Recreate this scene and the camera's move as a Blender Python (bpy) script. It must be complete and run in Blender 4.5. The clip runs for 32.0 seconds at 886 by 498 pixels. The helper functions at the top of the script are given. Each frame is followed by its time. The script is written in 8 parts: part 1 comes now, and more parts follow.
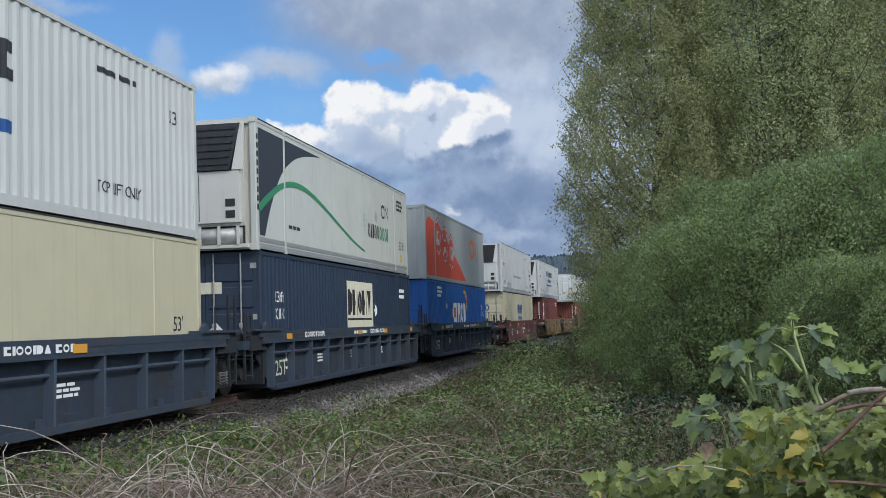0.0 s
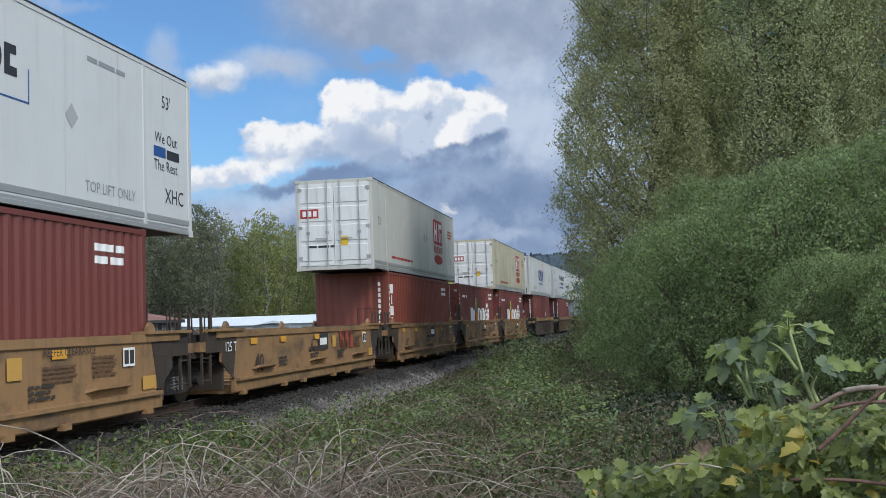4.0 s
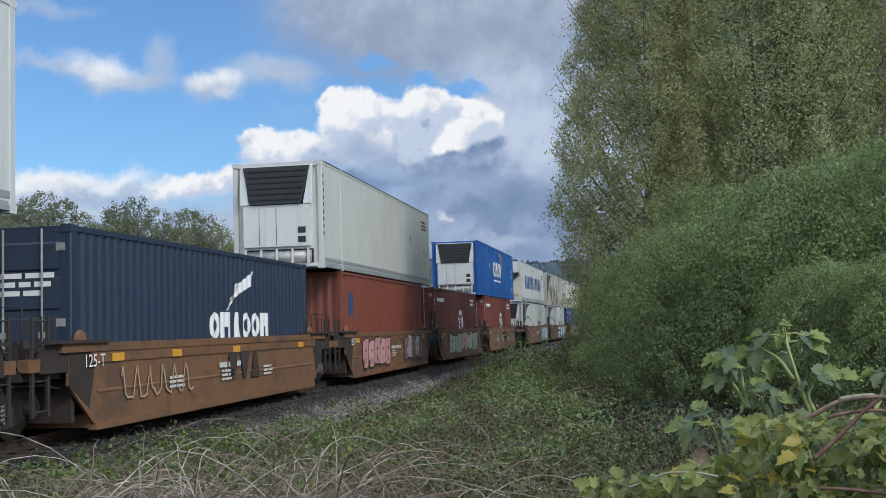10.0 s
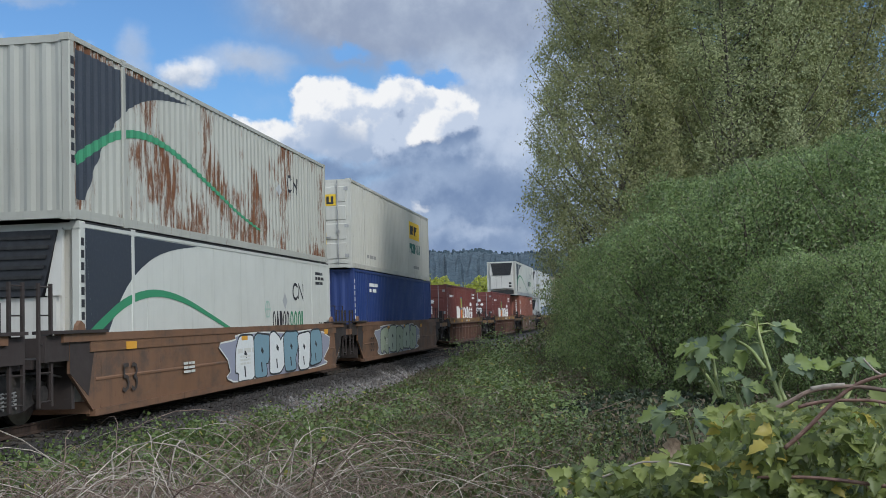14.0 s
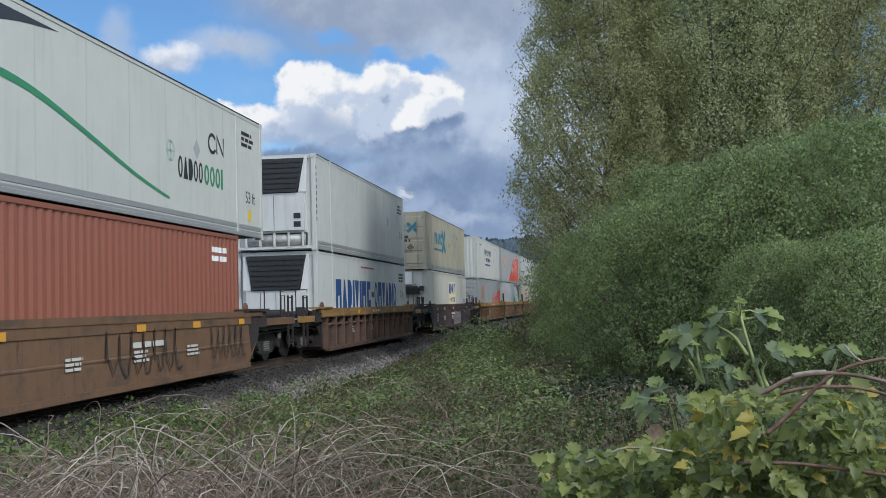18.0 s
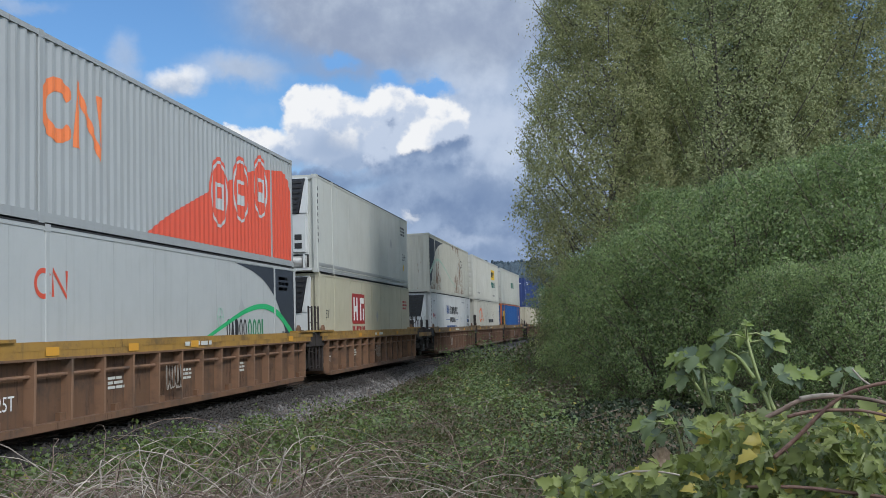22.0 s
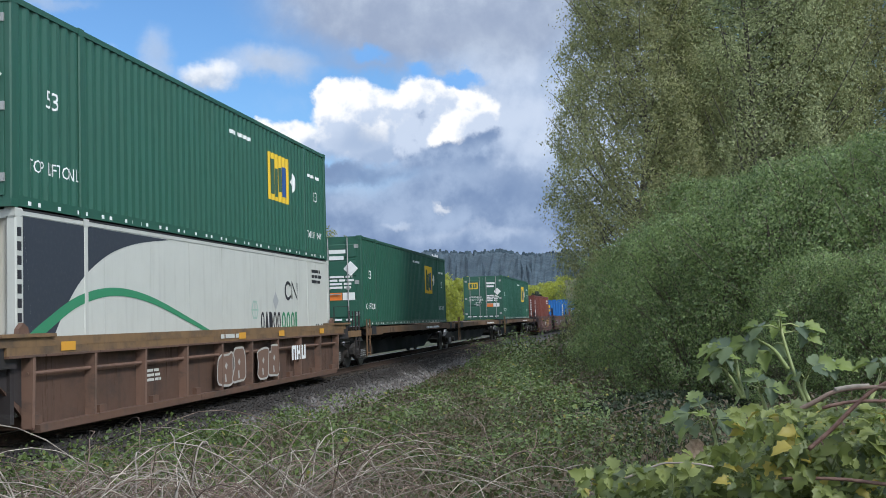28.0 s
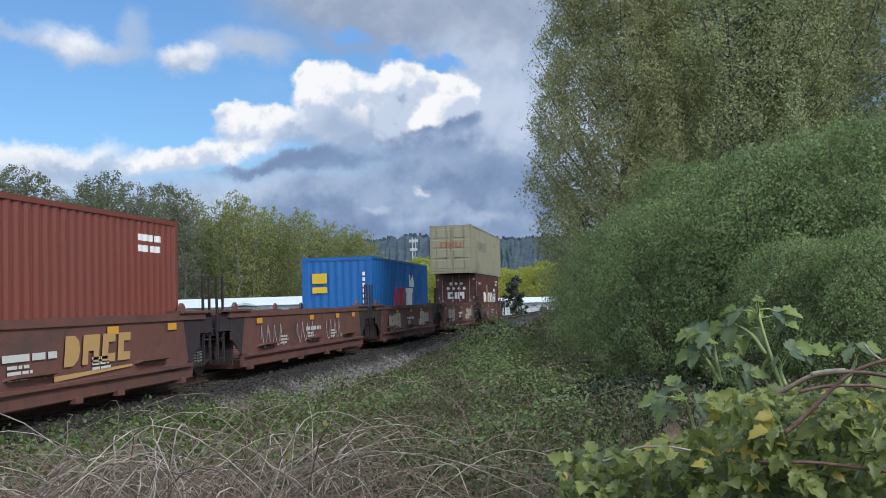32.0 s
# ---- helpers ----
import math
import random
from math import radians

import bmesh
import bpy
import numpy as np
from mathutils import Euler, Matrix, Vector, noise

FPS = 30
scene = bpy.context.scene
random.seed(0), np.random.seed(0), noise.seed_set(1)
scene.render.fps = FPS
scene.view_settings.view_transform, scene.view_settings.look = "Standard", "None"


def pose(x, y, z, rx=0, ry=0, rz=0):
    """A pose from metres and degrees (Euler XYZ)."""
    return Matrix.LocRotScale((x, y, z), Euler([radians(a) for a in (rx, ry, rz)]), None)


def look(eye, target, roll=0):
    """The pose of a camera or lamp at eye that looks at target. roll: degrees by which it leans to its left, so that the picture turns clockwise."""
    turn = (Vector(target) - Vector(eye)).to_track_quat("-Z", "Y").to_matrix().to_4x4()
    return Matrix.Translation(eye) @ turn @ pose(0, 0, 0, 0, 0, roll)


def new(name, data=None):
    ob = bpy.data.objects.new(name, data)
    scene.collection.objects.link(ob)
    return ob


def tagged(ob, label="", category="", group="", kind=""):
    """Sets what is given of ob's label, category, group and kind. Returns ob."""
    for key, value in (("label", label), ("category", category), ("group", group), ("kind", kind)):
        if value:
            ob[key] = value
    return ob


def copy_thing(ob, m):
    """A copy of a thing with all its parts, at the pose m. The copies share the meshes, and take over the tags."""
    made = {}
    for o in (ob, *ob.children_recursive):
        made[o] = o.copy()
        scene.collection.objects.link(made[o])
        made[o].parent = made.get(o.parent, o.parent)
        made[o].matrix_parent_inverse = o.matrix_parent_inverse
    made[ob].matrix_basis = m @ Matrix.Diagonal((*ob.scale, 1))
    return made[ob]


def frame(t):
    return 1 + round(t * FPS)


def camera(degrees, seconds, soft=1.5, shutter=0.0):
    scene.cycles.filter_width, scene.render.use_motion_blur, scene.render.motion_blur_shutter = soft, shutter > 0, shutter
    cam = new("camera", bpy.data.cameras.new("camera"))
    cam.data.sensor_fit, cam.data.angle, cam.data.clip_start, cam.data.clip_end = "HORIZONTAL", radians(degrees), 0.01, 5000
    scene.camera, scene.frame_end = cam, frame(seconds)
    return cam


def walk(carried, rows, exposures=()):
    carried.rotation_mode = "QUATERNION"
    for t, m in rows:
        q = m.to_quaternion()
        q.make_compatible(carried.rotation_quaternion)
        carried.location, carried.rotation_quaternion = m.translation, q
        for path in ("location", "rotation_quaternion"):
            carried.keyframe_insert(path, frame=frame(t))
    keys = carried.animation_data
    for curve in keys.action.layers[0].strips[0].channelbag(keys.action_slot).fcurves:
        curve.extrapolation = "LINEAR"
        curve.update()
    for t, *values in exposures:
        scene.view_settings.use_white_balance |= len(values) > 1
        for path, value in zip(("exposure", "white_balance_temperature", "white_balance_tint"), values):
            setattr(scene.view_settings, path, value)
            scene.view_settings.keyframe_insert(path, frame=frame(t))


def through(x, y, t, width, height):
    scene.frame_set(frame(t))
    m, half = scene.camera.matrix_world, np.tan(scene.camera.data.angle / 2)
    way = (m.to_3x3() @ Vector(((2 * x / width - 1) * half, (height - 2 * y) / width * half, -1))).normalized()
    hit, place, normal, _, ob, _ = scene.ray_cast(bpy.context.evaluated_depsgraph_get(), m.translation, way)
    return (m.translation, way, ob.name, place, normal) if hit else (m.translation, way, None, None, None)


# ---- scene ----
# The railway runs along +y; z = 0 is the top of the rails; the camera stands beside the line.
cam = camera(43.7, 32.0, soft=0.8)
EYE = 1.444
# seconds, yaw, tilt, lean of the hand-held camera
ROWS = [
    (0.0, 10.18, 93.76, 1.75),
    (0.5, 10.21, 94.02, 1.59),
    (1.0, 10.19, 94.25, 1.23),
    (1.5, 10.13, 94.33, 1.22),
    (2.0, 10.13, 94.36, 1.33),
    (2.5, 10.17, 94.23, 1.49),
    (3.0, 10.21, 94.16, 1.61),
    (3.5, 10.21, 93.93, 1.80),
    (4.0, 9.99, 93.67, 1.81),
    (4.5, 9.61, 93.45, 1.65),
    (6.5, 9.64, 93.05, 1.62),
    (7.0, 9.69, 93.02, 1.84),
    (7.5, 9.67, 93.06, 1.94),
    (8.0, 9.70, 93.27, 1.94),
    (8.5, 9.79, 93.85, 1.96),
    (9.0, 9.84, 94.08, 2.04),
    (9.5, 9.87, 94.08, 1.84),
    (10.0, 9.81, 94.05, 1.64),
    (10.5, 9.65, 93.94, 1.60),
    (11.0, 9.54, 93.91, 1.58),
    (11.5, 9.46, 93.94, 1.49),
    (12.0, 9.37, 93.87, 1.28),
    (12.5, 9.26, 93.83, 1.51),
    (13.0, 9.03, 93.78, 1.44),
    (13.5, 8.81, 93.65, 1.52),
    (14.0, 8.49, 93.53, 1.68),
    (14.5, 8.23, 93.42, 1.61),
    (15.0, 8.04, 93.36, 1.74),
    (15.5, 7.98, 93.26, 1.73),
    (17.5, 7.97, 92.89, 1.43),
    (18.0, 7.68, 92.78, 1.48),
    (18.5, 7.50, 92.74, 1.33),
    (19.0, 7.47, 92.84, 1.33),
    (19.5, 7.51, 93.30, 1.32),
    (20.0, 7.62, 93.72, 1.38),
    (20.5, 7.70, 94.00, 1.37),
    (21.0, 7.80, 94.07, 1.41),
    (21.5, 7.85, 94.05, 1.27),
    (22.0, 7.97, 93.97, 1.51),
    (22.5, 8.33, 93.74, 1.72),
    (23.0, 8.39, 93.40, 1.63),
    (23.5, 8.51, 93.22, 2.21),
    (24.0, 8.55, 92.98, 1.95),
    (24.5, 8.68, 92.78, 1.99),
    (26.5, 9.02, 92.38, 1.81),
    (27.0, 9.08, 92.51, 1.65),
    (27.5, 9.33, 93.14, 1.69),
    (28.0, 9.60, 93.60, 1.75),
    (28.5, 9.62, 93.95, 1.50),
    (29.0, 9.61, 94.01, 1.57),
    (29.5, 9.47, 94.00, 1.61),
    (30.0, 9.22, 93.92, 1.49),
    (30.5, 9.01, 93.61, 1.61),
    (31.0, 8.85, 93.20, 1.43),
    (31.5, 8.65, 92.97, 1.45),
    (32.0, 8.55, 92.74, 1.57),
]
walk(cam, [(t, pose(0, 0, EYE, tilt, lean, yaw)) for t, yaw, tilt, lean in ROWS], exposures=[(0.0, -0.06), (12.0, -0.06), (20.0, -0.06), (24.0, -0.06), (26.0, 0.04), (27.5, 0.14), (28.5, 0.12), (30.0, 0.0), (32.0, 0.0)])

# ---------------------------------------------------------------- sky and light
SUN_EL, SUN_AZ = 40.0, 126.0          # degrees; azimuth clockwise from +y


def compass(az, el):
    a, e = radians(az), radians(el)
    return Vector((math.sin(a) * math.cos(e), math.cos(a) * math.cos(e), math.sin(e)))


class Nodes:
    """A thin wrapper to write node trees in few lines."""

    def __init__(self, tree):
        self.tree = tree
        tree.nodes.clear()

    def feed(self, socket, value):
        if isinstance(value, bpy.types.NodeSocket):
            self.tree.links.new(value, socket)
        elif isinstance(value, bpy.types.Node):
            self.tree.links.new(value.outputs[0], socket)
        else:
            socket.default_value = value

    def math(self, op, a, b=0.0, c=0.0, clamp=False):
        node = self.tree.nodes.new("ShaderNodeMath")
        node.operation, node.use_clamp = op, clamp
        for k, v in enumerate((a, b, c)):
            self.feed(node.inputs[k], v)
        return node.outputs[0]

    def vmath(self, op, a, b=(0, 0, 0), scale=None):
        node = self.tree.nodes.new("ShaderNodeVectorMath")
        node.operation = op
        self.feed(node.inputs[0], a)
        self.feed(node.inputs[1], b)
        if scale is not None:
            self.feed(node.inputs[3], scale)
        return node.outputs["Value"] if op in ("DOT_PRODUCT", "LENGTH", "DISTANCE") else node.outputs[0]

    def mix(self, fac, a, b):
        node = self.tree.nodes.new("ShaderNodeMix")
        node.data_type = "RGBA"
        self.feed(node.inputs[0], fac)
        self.feed(node.inputs[6], a)
        self.feed(node.inputs[7], b)
        return node.outputs[2]

    def ramp(self, value, lo, hi, a=0.0, b=1.0):
        node = self.tree.nodes.new("ShaderNodeMapRange")
        node.interpolation_type = "SMOOTHSTEP"
        for k, v in enumerate((value, lo, hi, a, b)):
            self.feed(node.inputs[k], v)
        return node.outputs[0]

    def noise(self, vector, scale, detail=4.0, rough=0.55, distort=0.0, out=0):
        node = self.tree.nodes.new("ShaderNodeTexNoise")
        for key, v in (("Vector", vector), ("Scale", scale), ("Detail", detail), ("Roughness", rough), ("Distortion", distort)):
            self.feed(node.inputs[key], v)
        return node.outputs[out]


def rgb(r, g, b):
    """A colour given as 8-bit display values."""
    f = lambda c: c / 12.92 if c <= 0.04045 else ((c + 0.055) / 1.055) ** 2.4
    return (f(r / 255), f(g / 255), f(b / 255), 1.0)


def build_sky():
    world = bpy.data.worlds.new("sky")
    scene.world = world
    world.use_nodes = True
    n = Nodes(world.node_tree)
    d = n.tree.nodes.new("ShaderNodeTexCoord").outputs["Generated"]
    sky = n.tree.nodes.new("ShaderNodeTexSky")
    sky.sky_type, sky.sun_disc = "NISHITA", False
    sky.sun_elevation, sky.sun_rotation = radians(SUN_EL), radians(SUN_AZ)
    blue = n.vmath("MULTIPLY", n.vmath("SCALE", sky.outputs[0], scale=0.105), (0.72, 1.06, 1.4))
    # the direction, frayed by turbulence, in which the cloud edges are drawn
    half = (0.5, 0.5, 0.5)
    drift = n.vmath("ADD", n.vmath("SCALE", n.vmath("SUBTRACT", n.noise(d, 14.0, 9.0, 0.62, out=1), half), scale=0.055),
                    n.vmath("SCALE", n.vmath("SUBTRACT", n.noise(d, 50.0, 6.0, 0.6, out=1), half), scale=0.012))
    puff = n.vmath("ADD", n.vmath("SCALE", n.vmath("SUBTRACT", n.noise(d, 30.0, 8.0, 0.55, out=1), half), scale=0.026),
                   n.vmath("SCALE", n.vmath("SUBTRACT", n.noise(d, 85.0, 5.0, 0.6, out=1), half), scale=0.009))
    frayed = {"wisp": n.vmath("ADD", d, drift), "heap": n.vmath("ADD", d, puff)}
    fine = n.noise(d, 26.0, 8.0, 0.6)
    soft = n.noise(d, 9.0, 7.0, 0.58)
    # billows, brighter where they rise towards the light
    billow = n.math("MULTIPLY", n.math("SUBTRACT", n.noise(d, 26.0, 8.0, 0.56), n.noise(n.vmath("ADD", d, (-0.004, 0, 0.014)), 26.0, 8.0, 0.56)), 4.2)
    colour = blue
    # thin high veil over the blue
    veil = n.ramp(n.noise(frayed["wisp"], 5.0, 6.0, 0.6), 0.55, 0.8, 0.0, 0.3)
    colour = n.mix(veil, colour, rgb(214, 224, 238))

    def cloud(colour, az, el, wide, high, slope, tint, shade, edge, under, most, kind):
        """One cloud: an ellipse in the sky with a frayed edge, lit from above and greyer below."""
        c = compass(az, el)
        right = Vector((c.y, -c.x, 0)).normalized()
        up = right.cross(c)
        k, q = math.cos(radians(slope)), math.sin(radians(slope))
        off = n.vmath("SUBTRACT", frayed[kind], c)
        a = n.math("DIVIDE", n.vmath("DOT_PRODUCT", off, right * k + up * q), radians(wide))
        b = n.math("DIVIDE", n.vmath("DOT_PRODUCT", off, up * k - right * q), radians(high))
        r = n.math("SQRT", n.math("ADD", n.math("MULTIPLY", a, a), n.math("MULTIPLY", b, b)))
        front = n.math("GREATER_THAN", n.vmath("DOT_PRODUCT", d, c), 0.2)
        mask = n.math("MULTIPLY", n.ramp(n.math("SUBTRACT", 1.0, r), -edge * 0.3, edge, 0.0, most), front)
        if kind == "heap":
            body = n.math("ADD", n.math("MULTIPLY", b, under), billow)
            lit = n.ramp(body, -0.55, 0.42)
        else:
            body = n.math("ADD", n.math("MULTIPLY", b, under), n.math("ADD", n.math("MULTIPLY", n.math("SUBTRACT", soft, 0.5), 2.4), n.math("MULTIPLY", billow, 0.4)))
            lit = n.math("MULTIPLY", n.ramp(body, -0.55, 0.5), n.ramp(fine, 0.25, 0.6, 0.72, 1.0))
        return n.mix(mask, colour, n.mix(lit, shade, tint))

    tints = {"white": rgb(247, 249, 252), "grey": rgb(160, 180, 210), "slate": rgb(120, 143, 180), "pale": rgb(196, 210, 232), "hole": rgb(116, 174, 238), "ash": rgb(180, 194, 215), "lead": rgb(151, 166, 193)}
    for row in CLOUDS:
        colour = cloud(colour, *row[:5], tints[row[5]], tints[row[6]], *row[7:])
    # overhead and behind the camera: broken bright cloud, as above the view
    z = n.tree.nodes.new("ShaderNodeSeparateXYZ")
    n.feed(z.inputs[0], d)
    high = n.ramp(z.outputs[2], 0.30, 0.48)
    back = n.ramp(n.math("MULTIPLY", z.outputs[1], -1.0), -0.55, 0.1)
    over = n.math("MAXIMUM", high, back)
    broken = n.ramp(n.noise(d, 3.2, 6.0, 0.6), 0.36, 0.6)
    colour = n.mix(n.math("MULTIPLY", over, broken), colour, (1.5, 1.64, 1.8, 1.0))
    bg = n.tree.nodes.new("ShaderNodeBackground")
    n.feed(bg.inputs[0], colour)
    bg.inputs[1].default_value = 1.0
    out = n.tree.nodes.new("ShaderNodeOutputWorld")
    n.tree.links.new(bg.outputs[0], out.inputs[0])


# azimuth, elevation, half width, half height, slope (degrees), lit tint, shaded tint, edge, shading, most, kind
CLOUDS = [
    (-2.5, 9.3, 7.92, 9.68, 0, "pale", "grey", 0.45, 0.20, 1.00, "wisp"),
    (-15.8, 4.4, 18.77, 3.28, 0, "pale", "grey", 0.60, 0.30, 1.00, "wisp"),
    (-9.9, 5.1, 12.32, 3.08, 3, "grey", "slate", 0.60, 0.50, 0.95, "wisp"),
    (-9.4, 16.1, 10.26, 3.75, -4, "ash", "lead", 0.45, 0.15, 1.00, "wisp"),
    (-18.3, 13.2, 2.79, 1.00, -10, "pale", "ash", 0.80, 0.30, 0.85, "wisp"),
    (-21.3, 12.7, 1.52, 0.88, 10, "white", "ash", 0.70, 0.60, 0.90, "wisp"),
    (-7.3, 14.9, 5.57, 1.23, 0, "lead", "lead", 0.90, 0.20, 0.55, "wisp"),
    (-13.0, 13.1, 3.52, 0.59, 0, "lead", "lead", 0.90, 0.20, 0.45, "wisp"),
    (-12.8, 13.5, 1.23, 0.50, -5, "hole", "hole", 0.60, 0.30, 0.85, "wisp"),
    (-10.3, 12.7, 0.94, 0.70, 0, "hole", "hole", 0.60, 0.30, 0.95, "wisp"),
    (-8.4, 12.4, 1.29, 0.44, -8, "hole", "hole", 0.60, 0.30, 0.90, "wisp"),
    (-29.7, 15.9, 2.64, 0.47, 0, "pale", "ash", 0.90, 0.30, 0.50, "wisp"),
    (-29.3, 13.4, 1.76, 0.47, 0, "pale", "ash", 0.90, 0.30, 0.60, "wisp"),
    (-27.0, 13.1, 2.05, 1.00, -20, "white", "ash", 0.80, 0.50, 0.90, "wisp"),
    (-25.2, 12.5, 2.49, 0.76, 5, "pale", "ash", 0.90, 0.40, 0.80, "wisp"),
    (-24.0, 13.9, 1.06, 1.41, 0, "pale", "ash", 0.90, 0.30, 0.60, "wisp"),
    (-29.6, 7.4, 6.16, 0.82, 4, "white", "pale", 0.60, 0.60, 0.95, "wisp"),
    (-29.6, 6.3, 7.62, 1.17, 0, "pale", "grey", 0.70, 0.40, 0.95, "wisp"),
    (-27.0, 7.0, 2.64, 0.47, 6, "grey", "lead", 0.90, 0.30, 0.60, "wisp"),
    (-21.1, 7.7, 4.84, 0.73, 8, "white", "pale", 0.40, 0.70, 1.00, "heap"),
    (-19.2, 9.9, 1.06, 0.53, 0, "white", "pale", 0.30, 0.80, 1.00, "heap"),
    (-17.7, 9.3, 2.29, 1.17, 4, "white", "pale", 0.22, 0.60, 1.00, "heap"),
    (-11.9, 10.0, 2.64, 1.82, 0, "white", "pale", 0.30, 0.60, 1.00, "heap"),
    (-12.8, 9.1, 3.81, 1.47, 0, "pale", "grey", 0.40, 0.50, 1.00, "heap"),
    (-15.2, 11.5, 1.00, 1.00, 0, "white", "pale", 0.20, 0.70, 1.00, "heap"),
    (-14.1, 10.4, 2.05, 2.17, 0, "white", "pale", 0.15, 0.80, 1.00, "heap"),
    (-10.2, 10.8, 1.94, 1.88, 0, "white", "pale", 0.15, 0.60, 1.00, "heap"),
    (-8.3, 10.7, 1.99, 1.35, -14, "white", "pale", 0.15, 0.60, 1.00, "heap"),
    (-13.7, 9.1, 2.29, 1.29, 8, "grey", "grey", 0.90, 0.60, 0.85, "heap"),
    (-16.9, 8.6, 1.76, 0.41, 8, "pale", "grey", 0.80, 0.60, 0.70, "heap"),
    (-10.4, 9.2, 1.64, 1.35, 30, "pale", "slate", 0.16, 0.90, 1.00, "heap"),
    (-8.3, 9.6, 1.94, 1.17, 10, "white", "slate", 0.14, 1.30, 1.00, "heap"),
    (-7.2, 9.7, 1.17, 1.00, 0, "pale", "slate", 0.30, 1.00, 0.95, "heap"),
    (-8.7, 8.2, 3.52, 1.06, 8, "grey", "slate", 0.70, 0.60, 0.95, "heap"),
    (-14.6, 7.6, 5.57, 0.65, 7, "grey", "slate", 0.60, 0.50, 0.90, "wisp"),
    (-16.0, 7.6, 3.52, 0.44, 9, "slate", "slate", 0.80, 0.30, 0.85, "wisp"),
    (-18.4, 7.1, 2.05, 0.29, 6, "slate", "slate", 0.80, 0.30, 0.80, "wisp"),
    (-8.1, 6.7, 5.57, 1.41, 0, "grey", "slate", 0.70, 0.50, 0.90, "wisp"),
    (-5.8, 7.1, 3.23, 0.88, -10, "slate", "slate", 0.90, 0.30, 0.70, "wisp"),
    (-12.0, 5.1, 1.17, 0.29, 0, "pale", "ash", 0.80, 0.40, 0.70, "wisp"),
    (-9.3, 5.8, 0.53, 0.26, 0, "white", "ash", 0.80, 0.40, 0.60, "wisp"),
    (-19.8, 5.7, 6.45, 0.65, 3, "pale", "grey", 0.90, 0.40, 0.60, "wisp"),
    (-7.0, 4.3, 4.69, 0.53, 0, "pale", "grey", 0.90, 0.40, 0.60, "wisp"),
]
build_sky()
sun = new("sun", bpy.data.lights.new("sun", "SUN"))
sun.data.energy, sun.data.angle, sun.data.color = 2.1, radians(10), (0.98, 0.97, 0.95)
sun.matrix_world = look(compass(SUN_AZ, SUN_EL) * 100, (0, 0, 0))

# ---------------------------------------------------------------- materials
MATS = {}


def material(name):
    m = bpy.data.materials.new(name)
    m.use_nodes = True
    n = Nodes(m.node_tree)
    bsdf = n.tree.nodes.new("ShaderNodeBsdfPrincipled")
    out = n.tree.nodes.new("ShaderNodeOutputMaterial")
    n.tree.links.new(bsdf.outputs[0], out.inputs[0])
    return m, n, bsdf


def at(n, scale=(1, 1, 1), space="Object"):
    c = n.tree.nodes.new("ShaderNodeTexCoord").outputs[space]
    return n.vmath("MULTIPLY", c, scale)


def bump(n, bsdf, height, strength=0.3, distance=0.01):
    b = n.tree.nodes.new("ShaderNodeBump")
    b.inputs["Strength"].default_value, b.inputs["Distance"].default_value = strength, distance
    n.feed(b.inputs["Height"], height)
    n.tree.links.new(b.outputs[0], bsdf.inputs["Normal"])


